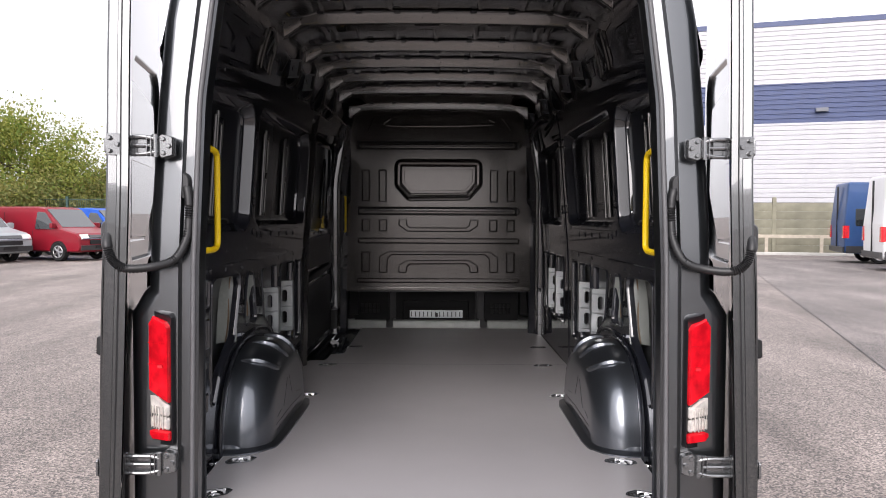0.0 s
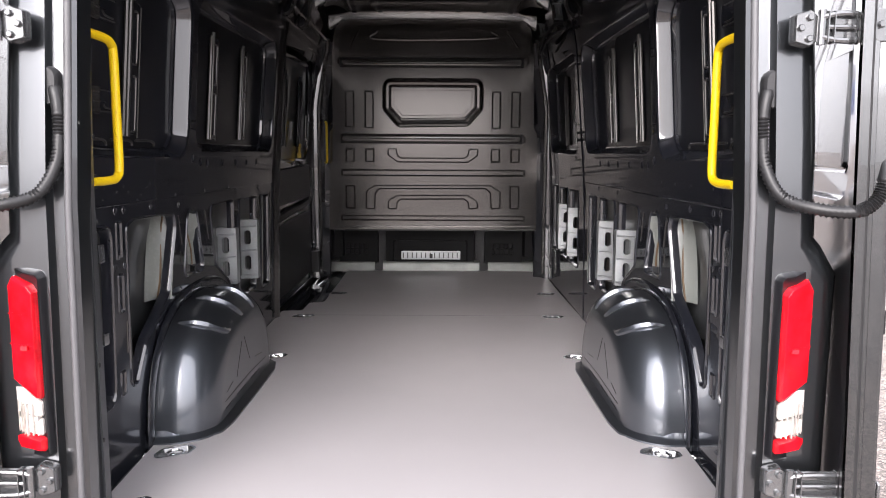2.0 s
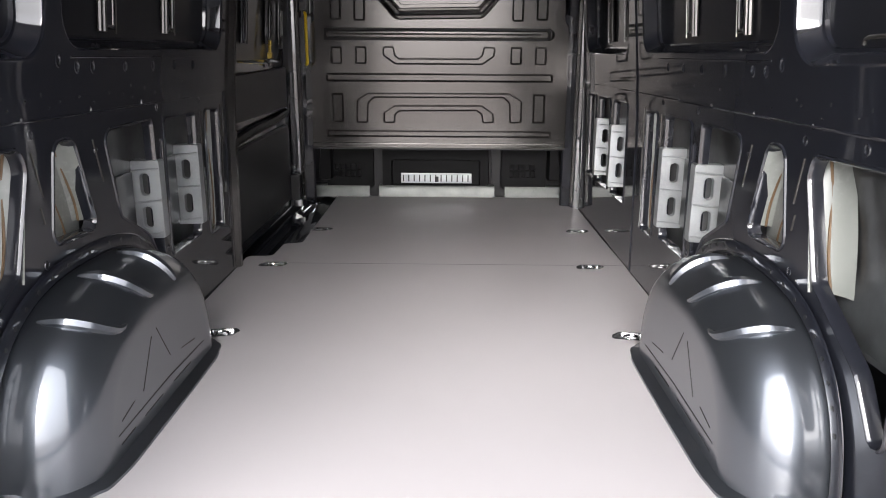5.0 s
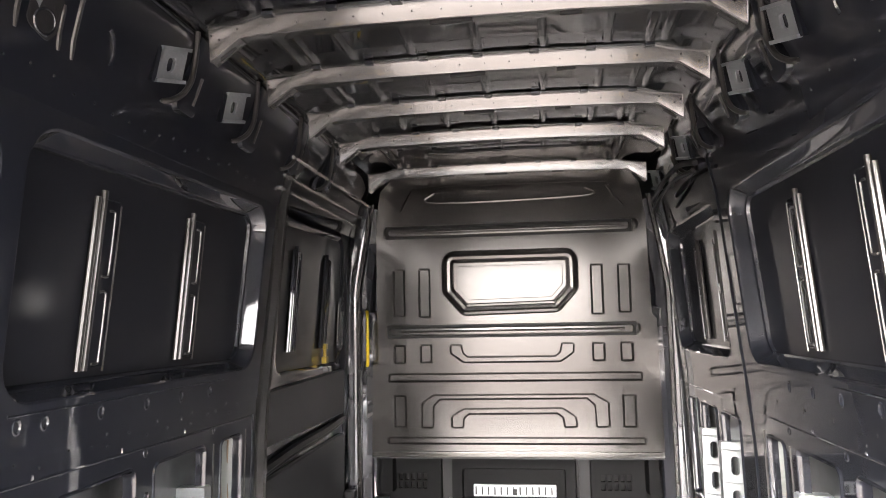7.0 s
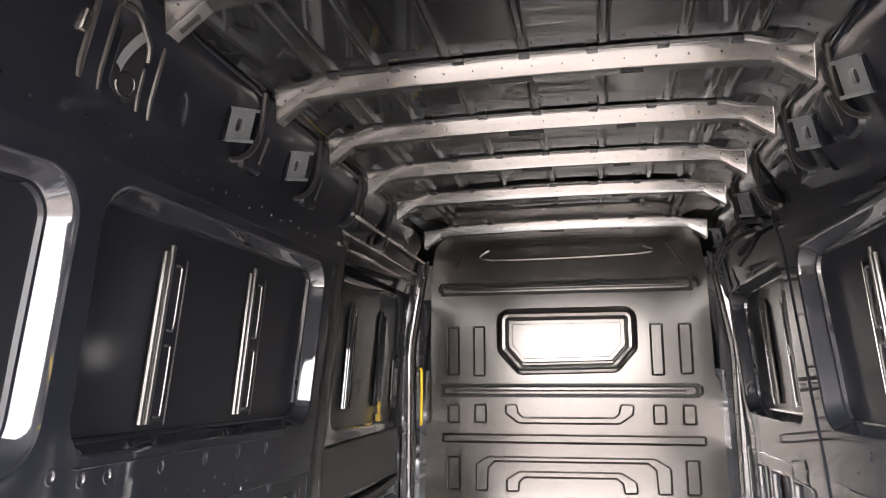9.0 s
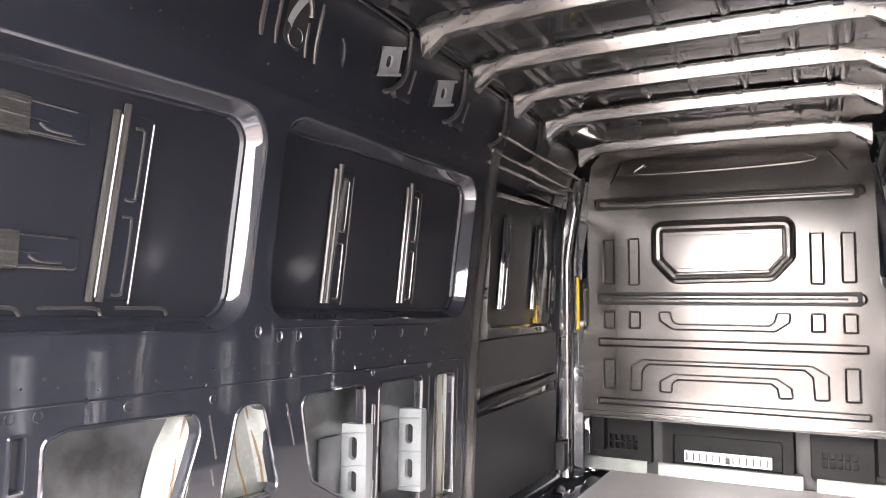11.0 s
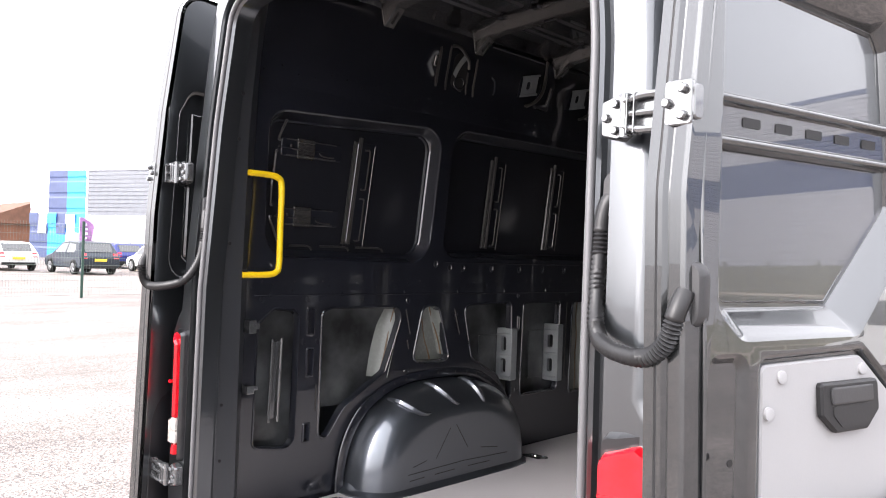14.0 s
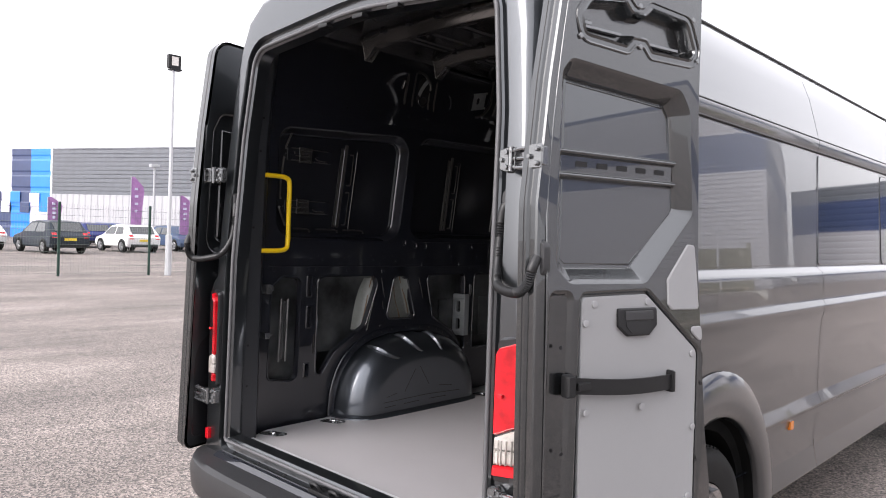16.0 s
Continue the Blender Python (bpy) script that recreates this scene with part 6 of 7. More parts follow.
        for k in range(60):
            a = 2 * math.pi * k / 60
            for w0, w1, tw in ((-0.07, -0.03, 0.012), (-0.02, 0.02, -0.012), (0.03, 0.075, 0.012)):
                pts = []
                for w, da in ((w0, -0.03), (w1, -0.03 + tw), (w1, 0.03 + tw), (w0, 0.03)):
                    pts.append([bm.verts.new((s * (0.87 + w), wy + r * math.cos(a + da), WHEEL_Z + r * math.sin(a + da))) for r in (0.368, 0.387)])
                bm.faces.new([p[1] for p in pts])
                for i in range(4):
                    bm.faces.new((pts[i - 1][0], pts[i][0], pts[i][1], pts[i - 1][1]))
        part("tread", bm, TYRE, wheel, "deep tread blocks", smooth=0)
        bm = bmesh.new()
        rim = [(0.245, 0.09), (0.235, 0.10), (0.21, 0.085), (0.205, 0.05), (0.12, 0.075), (0.10, 0.095), (0.05, 0.10), (0.0, 0.10)]
        rows = [[bm.verts.new((s * (0.87 + w), wy + r * math.cos(2 * math.pi * k / 40), WHEEL_Z + r * math.sin(2 * math.pi * k / 40))) for k in range(40)] for r, w in rim]
        grid_faces(bm, rows, wrap=True)
        bmesh.ops.remove_doubles(bm, verts=bm.verts, dist=1e-5)
        part("rim", bm, CHROME, wheel, "bright steel rim", smooth=35)

# cab in front, beyond the load bay
bm = bmesh.new()
rows = []
for y, top, half in ((4.88, 2.69, 1.0), (5.3, 2.62, 0.99), (5.75, 2.40, 0.97), (6.2, 1.75, 0.93), (6.45, 1.25, 0.90), (6.6, 1.15, 0.85), (6.75, 1.0, 0.70)):
    rows.append([bm.verts.new((x * half, y, z)) for x, z in ((-0.96, 0.40), (-1.0, 0.8), (-1.0, min(1.45, top - 0.1)), (-0.85, top - 0.05), (-0.4, top), (0.4, top), (0.85, top - 0.05), (1.0, min(1.45, top - 0.1)), (1.0, 0.8), (0.96, 0.40))])
grid_faces(bm, rows)
bm.faces.new(rows[-1])
bm.faces.new(rows[0])
part("cab", bm, PAINT, van, "cab of the van", smooth=50)
for s in (-1, 1):
    bm = bmesh.new()
    prism(bm, rounded([(3.86, 1.50), (4.75, 1.50), (4.75, 2.09), (3.80, 2.09)], 0.06, 4), lambda u, v, d: Vector((s * (0.958 - (v - 1.5) * 0.045 + d), u, v)), -0.002, 0.006, 0.003)
    part("cab_door_glass", bm, GLASS, van, "dark cab door glass")


# ---- surroundings ----
def ground_material(name="asphalt", k=1.0, warm=1.0):
    m = bpy.data.materials.new(name)
    m.use_nodes = True
    t = m.node_tree
    b = t.nodes["Principled BSDF"]
    co = t.nodes.new("ShaderNodeTexCoord").outputs["Object"]

    def noise_(scale, detail):
        n = t.nodes.new("ShaderNodeTexNoise")
        n.inputs["Scale"].default_value, n.inputs["Detail"].default_value = scale, detail
        t.links.new(co, n.inputs["Vector"])
        return n.outputs["Fac"]

    vo = t.nodes.new("ShaderNodeTexVoronoi")
    vo.inputs["Scale"].default_value = 85
    t.links.new(co, vo.inputs["Vector"])
    r1 = t.nodes.new("ShaderNodeValToRGB")
    e = r1.color_ramp.elements
    e[0].position, e[0].color = 0.0, (0.055 * k * warm, 0.050 * k, 0.048 * k, 1)
    e[1].position, e[1].color = 1.0, (0.42 * k * warm, 0.350 * k, 0.312 * k / warm, 1)
    c = e.new(0.5)
    c.color = (0.195 * k * warm, 0.166 * k, 0.150 * k / warm, 1)
    sp = t.nodes.new("ShaderNodeSeparateColor")
    t.links.new(vo.outputs["Color"], sp.inputs[0])
    t.links.new(sp.outputs[0], r1.inputs[0])
    mx = t.nodes.new("ShaderNodeMix")
    mx.data_type, mx.blend_type = "RGBA", "MULTIPLY"
    mx.inputs[0].default_value = 1.0
    r2 = t.nodes.new("ShaderNodeMapRange")
    r2.inputs[1].default_value, r2.inputs[2].default_value = 0.3, 0.7
    r2.inputs[3].default_value, r2.inputs[4].default_value = 0.72, 1.15
    t.links.new(noise_(0.35, 8), r2.inputs[0])
    t.links.new(r1.outputs[0], mx.inputs[6])
    t.links.new(r2.outputs[0], mx.inputs[7])
    mp = t.nodes.new("ShaderNodeMapping")
    mp.inputs["Rotation"].default_value = (0, 0, radians(-18))
    mp.inputs["Scale"].default_value = (0.9, 0.16, 1.0)
    t.links.new(co, mp.inputs["Vector"])
    sn = t.nodes.new("ShaderNodeTexNoise")
    sn.inputs["Scale"].default_value, sn.inputs["Detail"].default_value, sn.inputs["Roughness"].default_value = 1.0, 7.0, 0.65
    t.links.new(mp.outputs[0], sn.inputs["Vector"])
    r3 = t.nodes.new("ShaderNodeMapRange")
    r3.inputs[1].default_value, r3.inputs[2].default_value = 0.36, 0.62
    r3.inputs[3].default_value, r3.inputs[4].default_value = 0.66, 1.12
    t.links.new(sn.outputs["Fac"], r3.inputs[0])
    my = t.nodes.new("ShaderNodeMix")
    my.data_type, my.blend_type = "RGBA", "MULTIPLY"
    my.inputs[0].default_value = 1.0
    t.links.new(mx.outputs[2], my.inputs[6])
    t.links.new(r3.outputs[0], my.inputs[7])
    t.links.new(my.outputs[2], b.inputs["Base Color"])
    b.inputs["Roughness"].default_value = 0.75
    bp = t.nodes.new("ShaderNodeBump")
    bp.inputs["Distance"].default_value, bp.inputs["Strength"].default_value = 0.006, 0.8
    t.links.new(vo.outputs["Distance"], bp.inputs["Height"])
    t.links.new(bp.outputs[0], b.inputs["Normal"])
    return m


ASPHALT = ground_material()
CLAD_WHITE = material("white_cladding", (0.43, 0.43, 0.455), 0.45, stain=0.08, grain=0.04, grain_scale=5)
CLAD_NAVY = material("navy_cladding", (0.035, 0.055, 0.14), 0.45, stain=0.12)
CLAD_GREY = material("grey_cladding", (0.13, 0.14, 0.16), 0.45, stain=0.12)
CLAD_BLUE = material("blue_cladding", (0.01, 0.22, 0.75), 0.45, stain=0.06)
CLAD_LILAC = material("pale_lilac_cladding", (0.62, 0.62, 0.75), 0.45, stain=0.06)
CONCRETE = material("concrete_panel", (0.24, 0.23, 0.17), 0.85, stain=0.35, stain_scale=1.5, grain=0.2, grain_scale=40, bump=0.3, piece=0.12)
TIMBER = material("pale_timber", (0.48, 0.42, 0.34), 0.7, stain=0.25, stain_scale=5, grain=0.2, grain_scale=60)
GREENFENCE = material("green_fence_wire", (0.012, 0.045, 0.032), 0.5, stain=0.2)
POLE = material("grey_pole_paint", (0.52, 0.53, 0.55), 0.4, 0.3, stain=0.1)
BARK = material("bark", (0.11, 0.085, 0.06), 0.9, stain=0.4, stain_scale=8, grain=0.3, grain_scale=40, bump=0.6, bump_scale=40)
FLAG = material("purple_flag_cloth", (0.44, 0.24, 0.47), 0.8, stain=0.2, stain_scale=5)
PLATE = material("yellow_plate", (0.75, 0.55, 0.05), 0.5)


def leaf_material(name, a, c):
    m = bpy.data.materials.new(name)
    m.use_nodes = True
    t = m.node_tree
    b = t.nodes["Principled BSDF"]
    g = t.nodes.new("ShaderNodeNewGeometry")
    r = t.nodes.new("ShaderNodeMix")
    r.data_type = "RGBA"
    r.inputs[6].default_value, r.inputs[7].default_value = (*a, 1), (*c, 1)
    t.links.new(g.outputs["Random Per Island"], r.inputs[0])
    t.links.new(r.outputs[2], b.inputs["Base Color"])
    b.inputs["Roughness"].default_value = 0.6
    tr = t.nodes.new("ShaderNodeBsdfTranslucent")
    t.links.new(r.outputs[2], tr.inputs["Color"])
    ms = t.nodes.new("ShaderNodeMixShader")
    ms.inputs[0].default_value = 0.35
    t.links.new(b.outputs[0], ms.inputs[1])
    t.links.new(tr.outputs[0], ms.inputs[2])
    t.links.new(ms.outputs[0], t.nodes["Material Output"].inputs["Surface"])
    return m


LEAF = leaf_material("autumn_green_leaf", (0.11, 0.17, 0.022), (0.29, 0.29, 0.055))
LEAF2 = leaf_material("dry_green_leaf", (0.10, 0.14, 0.028), (0.27, 0.24, 0.07))

bm = bmesh.new()
vs = [bm.verts.new(p) for p in ((-900, -900, 0), (900, -900, 0), (900, 900, 0), (-900, 900, 0))]
bm.faces.new(vs)
tagged(part("ground", bm, ASPHALT, None, smooth=0), "worn pinkish-grey asphalt yard", "ground", kind="structure")

# smoother, darker strip of newer asphalt beside the van, with a sealed joint
LANE = [(-2.15, -15.5), (4.83, 5.47), (6.1, 9.2), (8.4, 16.2), (10.6, 22.8), (12.6, 28.5), (60.0, 18.0), (60.0, -15.5)]
bm = bmesh.new()
prism(bm, LANE, lambda u, v, d: Vector((u, v, d)), 0.0, 0.004)
tagged(part("road", bm, ground_material("newer_asphalt", 0.92, 0.97), None, smooth=0), "darker newer asphalt lane beside the yard", "road", kind="structure")
bm = bmesh.new()
for (x0, y0), (x1, y1) in zip(LANE[:5], LANE[1:6]):
    d_ = Vector((x1 - x0, y1 - y0, 0)).normalized()
    w_ = Vector((d_.y, -d_.x, 0)) * 0.007
    a_, c_ = Vector((x0, y0, 0.0065)), Vector((x1, y1, 0.0065))
    bm.faces.new([bm.verts.new(q_) for q_ in (a_ - w_, a_ + w_, c_ + w_, c_ - w_)])
tagged(part("joint", bm, RUBBER, None, smooth=0), "thin black bitumen joint along the asphalt", "joint", kind="structure")


def clad_wall(name, a, c, z0, z1, mat, parent, pitch=0.26, depth=0.035, label="", vertical=False):
    """A profiled sheet wall between two plan points, its face towards the van."""
    a, c = Vector((*a, 0)), Vector((*c, 0))
    d = (c - a).normalized()
    n = Vector((-d.y, d.x, 0))
    if n.dot(-a) < 0:
        n = -n
    bm = bmesh.new()
    rows = []
    if vertical:
        k = int((c - a).length / pitch)
        for i in range(k):
            for f, o in ((0.0, 0.0), (0.55, 0.0), (0.65, -depth), (0.9, -depth)):
                p = a + d * ((i + f) * pitch) + n * o
                rows.append([bm.verts.new(p + Vector((0, 0, z))) for z in (z0, z1)])
    else:
        k = int((z1 - z0) / pitch)
        for i in range(k + 1):
            for f, o in ((0.0, 0.0), (0.62, 0.0), (0.72, -depth), (0.9, -depth)):
                z = min(z0 + (i + f) * pitch, z1)
                rows.append([bm.verts.new(p + n * o + Vector((0, 0, z))) for p in (a, c)])
    grid_faces(bm, rows)
    return part(name, bm, mat, parent, label, smooth=0)


# tall white and navy warehouse
house = thing("warehouse", "tall white warehouse with a navy band, profiled metal cladding", "building")
A, B = (14.05, 38.7), (71.5, 21.2)
clad_wall("wall", A, B, 0.0, 6.86, CLAD_WHITE, house, label="white profiled cladding")
clad_wall("band", A, B, 6.87, 9.0, CLAD_NAVY, house, label="navy profiled cladding band")
clad_wall("wall", A, B, 9.01, 12.1, CLAD_WHITE, house, label="white profiled cladding")
E_ = (26.0, 78.0)
clad_wall("end_wall", A, E_, 0.0, 6.86, CLAD_WHITE, house)
clad_wall("end_band", A, E_, 6.87, 9.0, CLAD_NAVY, house)
clad_wall("end_wall", A, E_, 9.01, 12.1, CLAD_WHITE, house)
bm = bmesh.new()
F_ = (83.4, 60.5)
prism(bm, [A, B, F_, E_], lambda u, v, d: Vector((u, v, 12.1 + d)), 0, 0.28)
part("roof", bm, CLAD_NAVY, house, "navy roof edge")
for q, z in ((0.108, 7.5), (0.045, 7.25)):
    bm = boxes(((-0.3, -0.15, -0.1), (0.3, 0.15, 0.1)) if q > 0.1 else ((-0.08, -0.05, -0.06), (0.08, 0.05, 0.06)), bevel=0.02)
    part("wall_lamp", bm, CLAD_GREY if q > 0.1 else CLAD_WHITE, house, "small wall lamp", pos=pose(A[0] + (B[0] - A[0]) * q - 0.05, A[1] + (B[1] - A[1]) * q - 0.2, z, 0, 0, -17))
# a lower hall further off
hall = thing("low_hall", "low pale hall with a dark navy band", "building")
C0, C1 = (9.0, 62.0), (21.0, 64.0)
clad_wall("wall", C0, C1, 0, 4.2, CLAD_WHITE, hall, pitch=0.5)
clad_wall("band", C0, C1, 4.21, 6.8, CLAD_NAVY, hall, pitch=0.5)
clad_wall("wall", C0, C1, 6.81, 8.0, CLAD_GREY, hall, pitch=0.5)

# concrete panel fence with posts
fence = thing("panel_fence", "olive-brown concrete panel fence with square posts", "fence")
p0, p1 = Vector((13.2, 33.6, 0)), Vector((38.0, 28.5, 0))
fd = (p1 - p0).normalized()
fn = Vector((fd.y, -fd.x, 0))
turn_ = math.degrees(math.atan2(fd.y, fd.x))
span = 3.0
bm = boxes(((-0.09, -0.09, 0), (0.09, 0.09, 2.72)), bevel=0.02)
post0 = part("fence_post", bm, CONCRETE, fence, pos=pose(*p0, 0, 0, turn_))
slabme = None
for k in range(9):
    q = p0 + fd * (span * k)
    if k:
        copy = post0.copy()
        scene.collection.objects.link(copy)
        copy.matrix_basis = pose(*q, 0, 0, turn_)
    for r in range(6):
        if slabme is None:
            bm = boxes(((0.08, -0.04, 0.0), (span - 0.08, 0.04, 0.405)), bevel=0.012)
            sl = part("slab", bm, CONCRETE, fence, pos=pose(*q, 0, 0, turn_))
            slabme = sl.data
        else:
            sl = new("slab", slabme)
            sl.parent = fence
            sl.matrix_basis = pose(q.x, q.y, 0.41 * r, 0, 0, turn_)
rail = thing("knee_rail", "pale weathered timber knee rail", "fence")
for k in range(10):
    q = p0 - fn * -1.3 + fd * (2.4 * k)
    bm = boxes(((-0.07, -0.05, 0), (0.07, 0.05, 0.85)), bevel=0.01)
    part("rail_post", bm, TIMBER, rail, pos=pose(*q, 0, 0, turn_))
bm = boxes(((0, -0.04, 0.78), (24, 0.04, 0.93)), bevel=0.01)
part("rail_bar", bm, TIMBER, rail, pos=pose(*(p0 + fn * 1.3 - fn * 0.1), 0, 0, turn_))
bm = boxes(((-1, -0.15, 0), (26, 0.15, 0.13)), bevel=0.02)
tagged(part("kerb", bm, material("kerb_concrete", (0.5, 0.49, 0.46), 0.8, stain=0.2), None, pos=pose(*(p0 + fn * 1.9), 0, 0, turn_)), "pale concrete kerb", "kerb", kind="structure")
pole = thing("camera_pole", "slim white pole with a small camera", "pole")
q = p0 + fn * 0.9 + fd * 1.25
bm = bmesh.new()
tube(bm, [q, q + Vector((0, 0, 3.3))], 0.055, 8)
part("mast", bm, POLE, pole)
bm = bmesh.new()
add_box(bm, (q.x - 0.12, q.y - 0.18, 3.28), (q.x + 0.12, q.y + 0.12, 3.48), 0.04)
part("camera_head", bm, POLE, pole)


def yard(x, y, k=0.96):
    """Plan of the left-hand yard, turned a little about the place where it is seen from."""
    a = radians(0.95)
    dx, dy = (x - 2.2) * k, (y + 1.7) * k
    return 2.2 + dx * math.cos(a) - dy * math.sin(a), -1.7 + dx * math.sin(a) + dy * math.cos(a)


# ---- parked vehicles ----
def vehicle(name, m, colour, profile, glass, width, wheels, label, category, lamps=(), wheel_r=0.32, tuck=0.16, beltz=None, group=""):
    """A parked vehicle: side profile (x forward, z), drawn across the width with a narrower top."""
    ob = thing(name, label, category, group, m=m)
    mat = material(name + "_paint", colour, 0.4, 0.0, 0.3, stain=0.05, coat_rough=0.03, spec=0.25)
    half = width / 2
    top = max(z for x, z in profile)
    belt = beltz or top * 0.55
    wid = lambda z: half - tuck * max(0, (z - belt) / (top - belt)) - 0.06 * max(0, (0.5 - z) / 0.5)
    bm = bmesh.new()
    prof = rounded(profile, 0.12, 4)
    rows = []
    for q in (-1, -0.93, 0.93, 1):
        sc = 0.0 if abs(q) < 0.95 else -0.05
        pr = inset(ccw(prof), -sc) if sc else ccw(prof)
        rows.append([bm.verts.new((x, (wid(z) if abs(q) < 1 else wid(z)) * (q if abs(q) == 1 else q * 1.0), z)) for x, z in (inset(ccw(prof), 0.05) if abs(q) == 1 else ccw(prof))])
    grid_faces(bm, rows, wrap=True)
    bm.faces.new(rows[0])
    bm.faces.new(list(reversed(rows[-1])))
    part("body", bm, mat, ob, smooth=40)
    for gi, poly in enumerate(glass):
        for sd in (-1, 1):
            bm = bmesh.new()
            prism(bm, rounded(poly, 0.05, 3), lambda u, v, d: Vector((u, sd * (wid(v) + d - 0.012), v)), -0.01, 0.02, 0.01)
            part("side_glass", bm, GLASS, ob)
    for x0, z0, x1, z1, w, mt, nm in lamps:
        bm = bmesh.new()
        vs_ = []
        for (x, z) in ((x0, z0), (x1, z1)):
            vs_.append([Vector((x, y, z)) for y in w])
        nrm = Vector((z1 - z0, 0, -(x1 - x0)))
        nrm = nrm.normalized() * (0.02 if nrm.length else 0)
        if (x0 + x1) / 2 * nrm.x < 0:
            nrm = -nrm
        lo = [bm.verts.new(p - nrm * 2) for p in (vs_[0][0], vs_[0][1], vs_[1][1], vs_[1][0])]
        hi = [bm.verts.new(p + nrm) for p in (vs_[0][0], vs_[0][1], vs_[1][1], vs_[1][0])]
        for i in range(4):
            bm.faces.new((lo[i - 1], lo[i], hi[i], hi[i - 1]))
        bm.faces.new(hi)
        bm.faces.new(list(reversed(lo)))
        part(nm, bm, mt, ob, smooth=0)
    for x in wheels:
        for sd in (-1, 1):
            bm = bmesh.new()
            pr = [(wheel_r * 0.62, 0.02), (wheel_r * 0.92, 0.03), (wheel_r, 0.0), (wheel_r, -0.16), (wheel_r * 0.6, -0.18)]
            rows = [[bm.verts.new((x + r * math.cos(2 * math.pi * k / 24), sd * (half + w), wheel_r + r * math.sin(2 * math.pi * k / 24))) for k in range(24)] for r, w in pr]
            grid_faces(bm, rows, wrap=True)
            wh = part("wheel", bm, TYRE, ob, smooth=50)
            bm = bmesh.new()
            for k in range(5):
                a = 2 * math.pi * k / 5
                for e in (-0.12, 0.12):
                    tube(bm, [(x, sd * (half + 0.02), wheel_r), (x + wheel_r * 0.62 * math.cos(a + e), sd * (half + 0.015), wheel_r + wheel_r * 0.62 * math.sin(a + e))], 0.03, 5)
            tube(bm, [(x + wheel_r * 0.62 * math.cos(2 * math.pi * k / 20), sd * (half + 0.01), wheel_r + wheel_r * 0.62 * math.sin(2 * math.pi * k / 20)) for k in range(20)], 0.02, 5, closed=True)
            part("rim", bm, STEEL, wh)
            bm = bmesh.new()
            rr = wheel_r * 1.14
            prism(bm, [(x + rr * math.cos(math.pi * k / 12), wheel_r + rr * math.sin(math.pi * k / 12)) for k in range(13)], lambda u, v, d: Vector((u, sd * (wid(v) - 0.03 + d), v)), -0.1, 0.033, 0)
            part("wheel_opening", bm, RUBBER, ob)
    return ob


def small_van(m, colour, label):
    P = [(-2.45, 0.35), (2.35, 0.32), (2.50, 0.45), (2.48, 0.85), (2.30, 1.02), (1.55, 1.20), (0.80, 1.92), (0.4, 1.97), (-2.35, 1.97), (-2.50, 1.2)]
    G = [[(0.42, 1.15), (1.40, 1.15), (0.82, 1.75), (0.42, 1.78)]]
    w = 0.95
    L = [(1.52, 1.215, 0.86, 1.86, (-0.78, 0.78), GLASS, "windscreen"),
         (2.49, 0.80, 2.40, 0.97, (-0.88, -0.52), CLEARLENS, "headlight"), (2.49, 0.80, 2.40, 0.97, (0.52, 0.88), CLEARLENS, "headlight"),
         (2.50, 0.84, 2.44, 0.94, (-0.50, 0.50), GLOSSBLACK, "grille"), (2.505, 0.80, 2.50, 0.83, (-0.85, 0.85), CHROME, "grille_bar"), (2.51, 0.62, 2.505, 0.76, (-0.50, 0.50), BLACKPL, "lower_grille"),
         (2.50, 0.40, 2.51, 0.58, (-0.90, 0.90), GREYPL, "bumper"), (2.535, 0.47, 2.535, 0.57, (-0.26, 0.26), BLACKPL, "number_plate")]
    v = vehicle("parked_van", m, colour, P, G, 1.9, (-1.55, 1.50), label, "van", L, 0.34, 0.17, 1.1, "vans in the far row")
    for sd in (-1, 1):
        bm = bmesh.new()
        add_box(bm, (1.30, min(sd * 0.93, sd * 1.15), 1.18), (1.42, max(sd * 0.93, sd * 1.15), 1.38), 0.04)
        part("door_mirror", bm, v.children[0].data.materials[0], v)
        bm = boxes(((-1.0, min(sd * 0.948, sd * 0.956), 0.5), (-0.99, max(sd * 0.948, sd * 0.956), 1.75)), ((0.32, min(sd * 0.948, sd * 0.956), 0.5), (0.33, max(sd * 0.948, sd * 0.956), 1.1)))
        part("door_joint", bm, RUBBER, v)
    return v


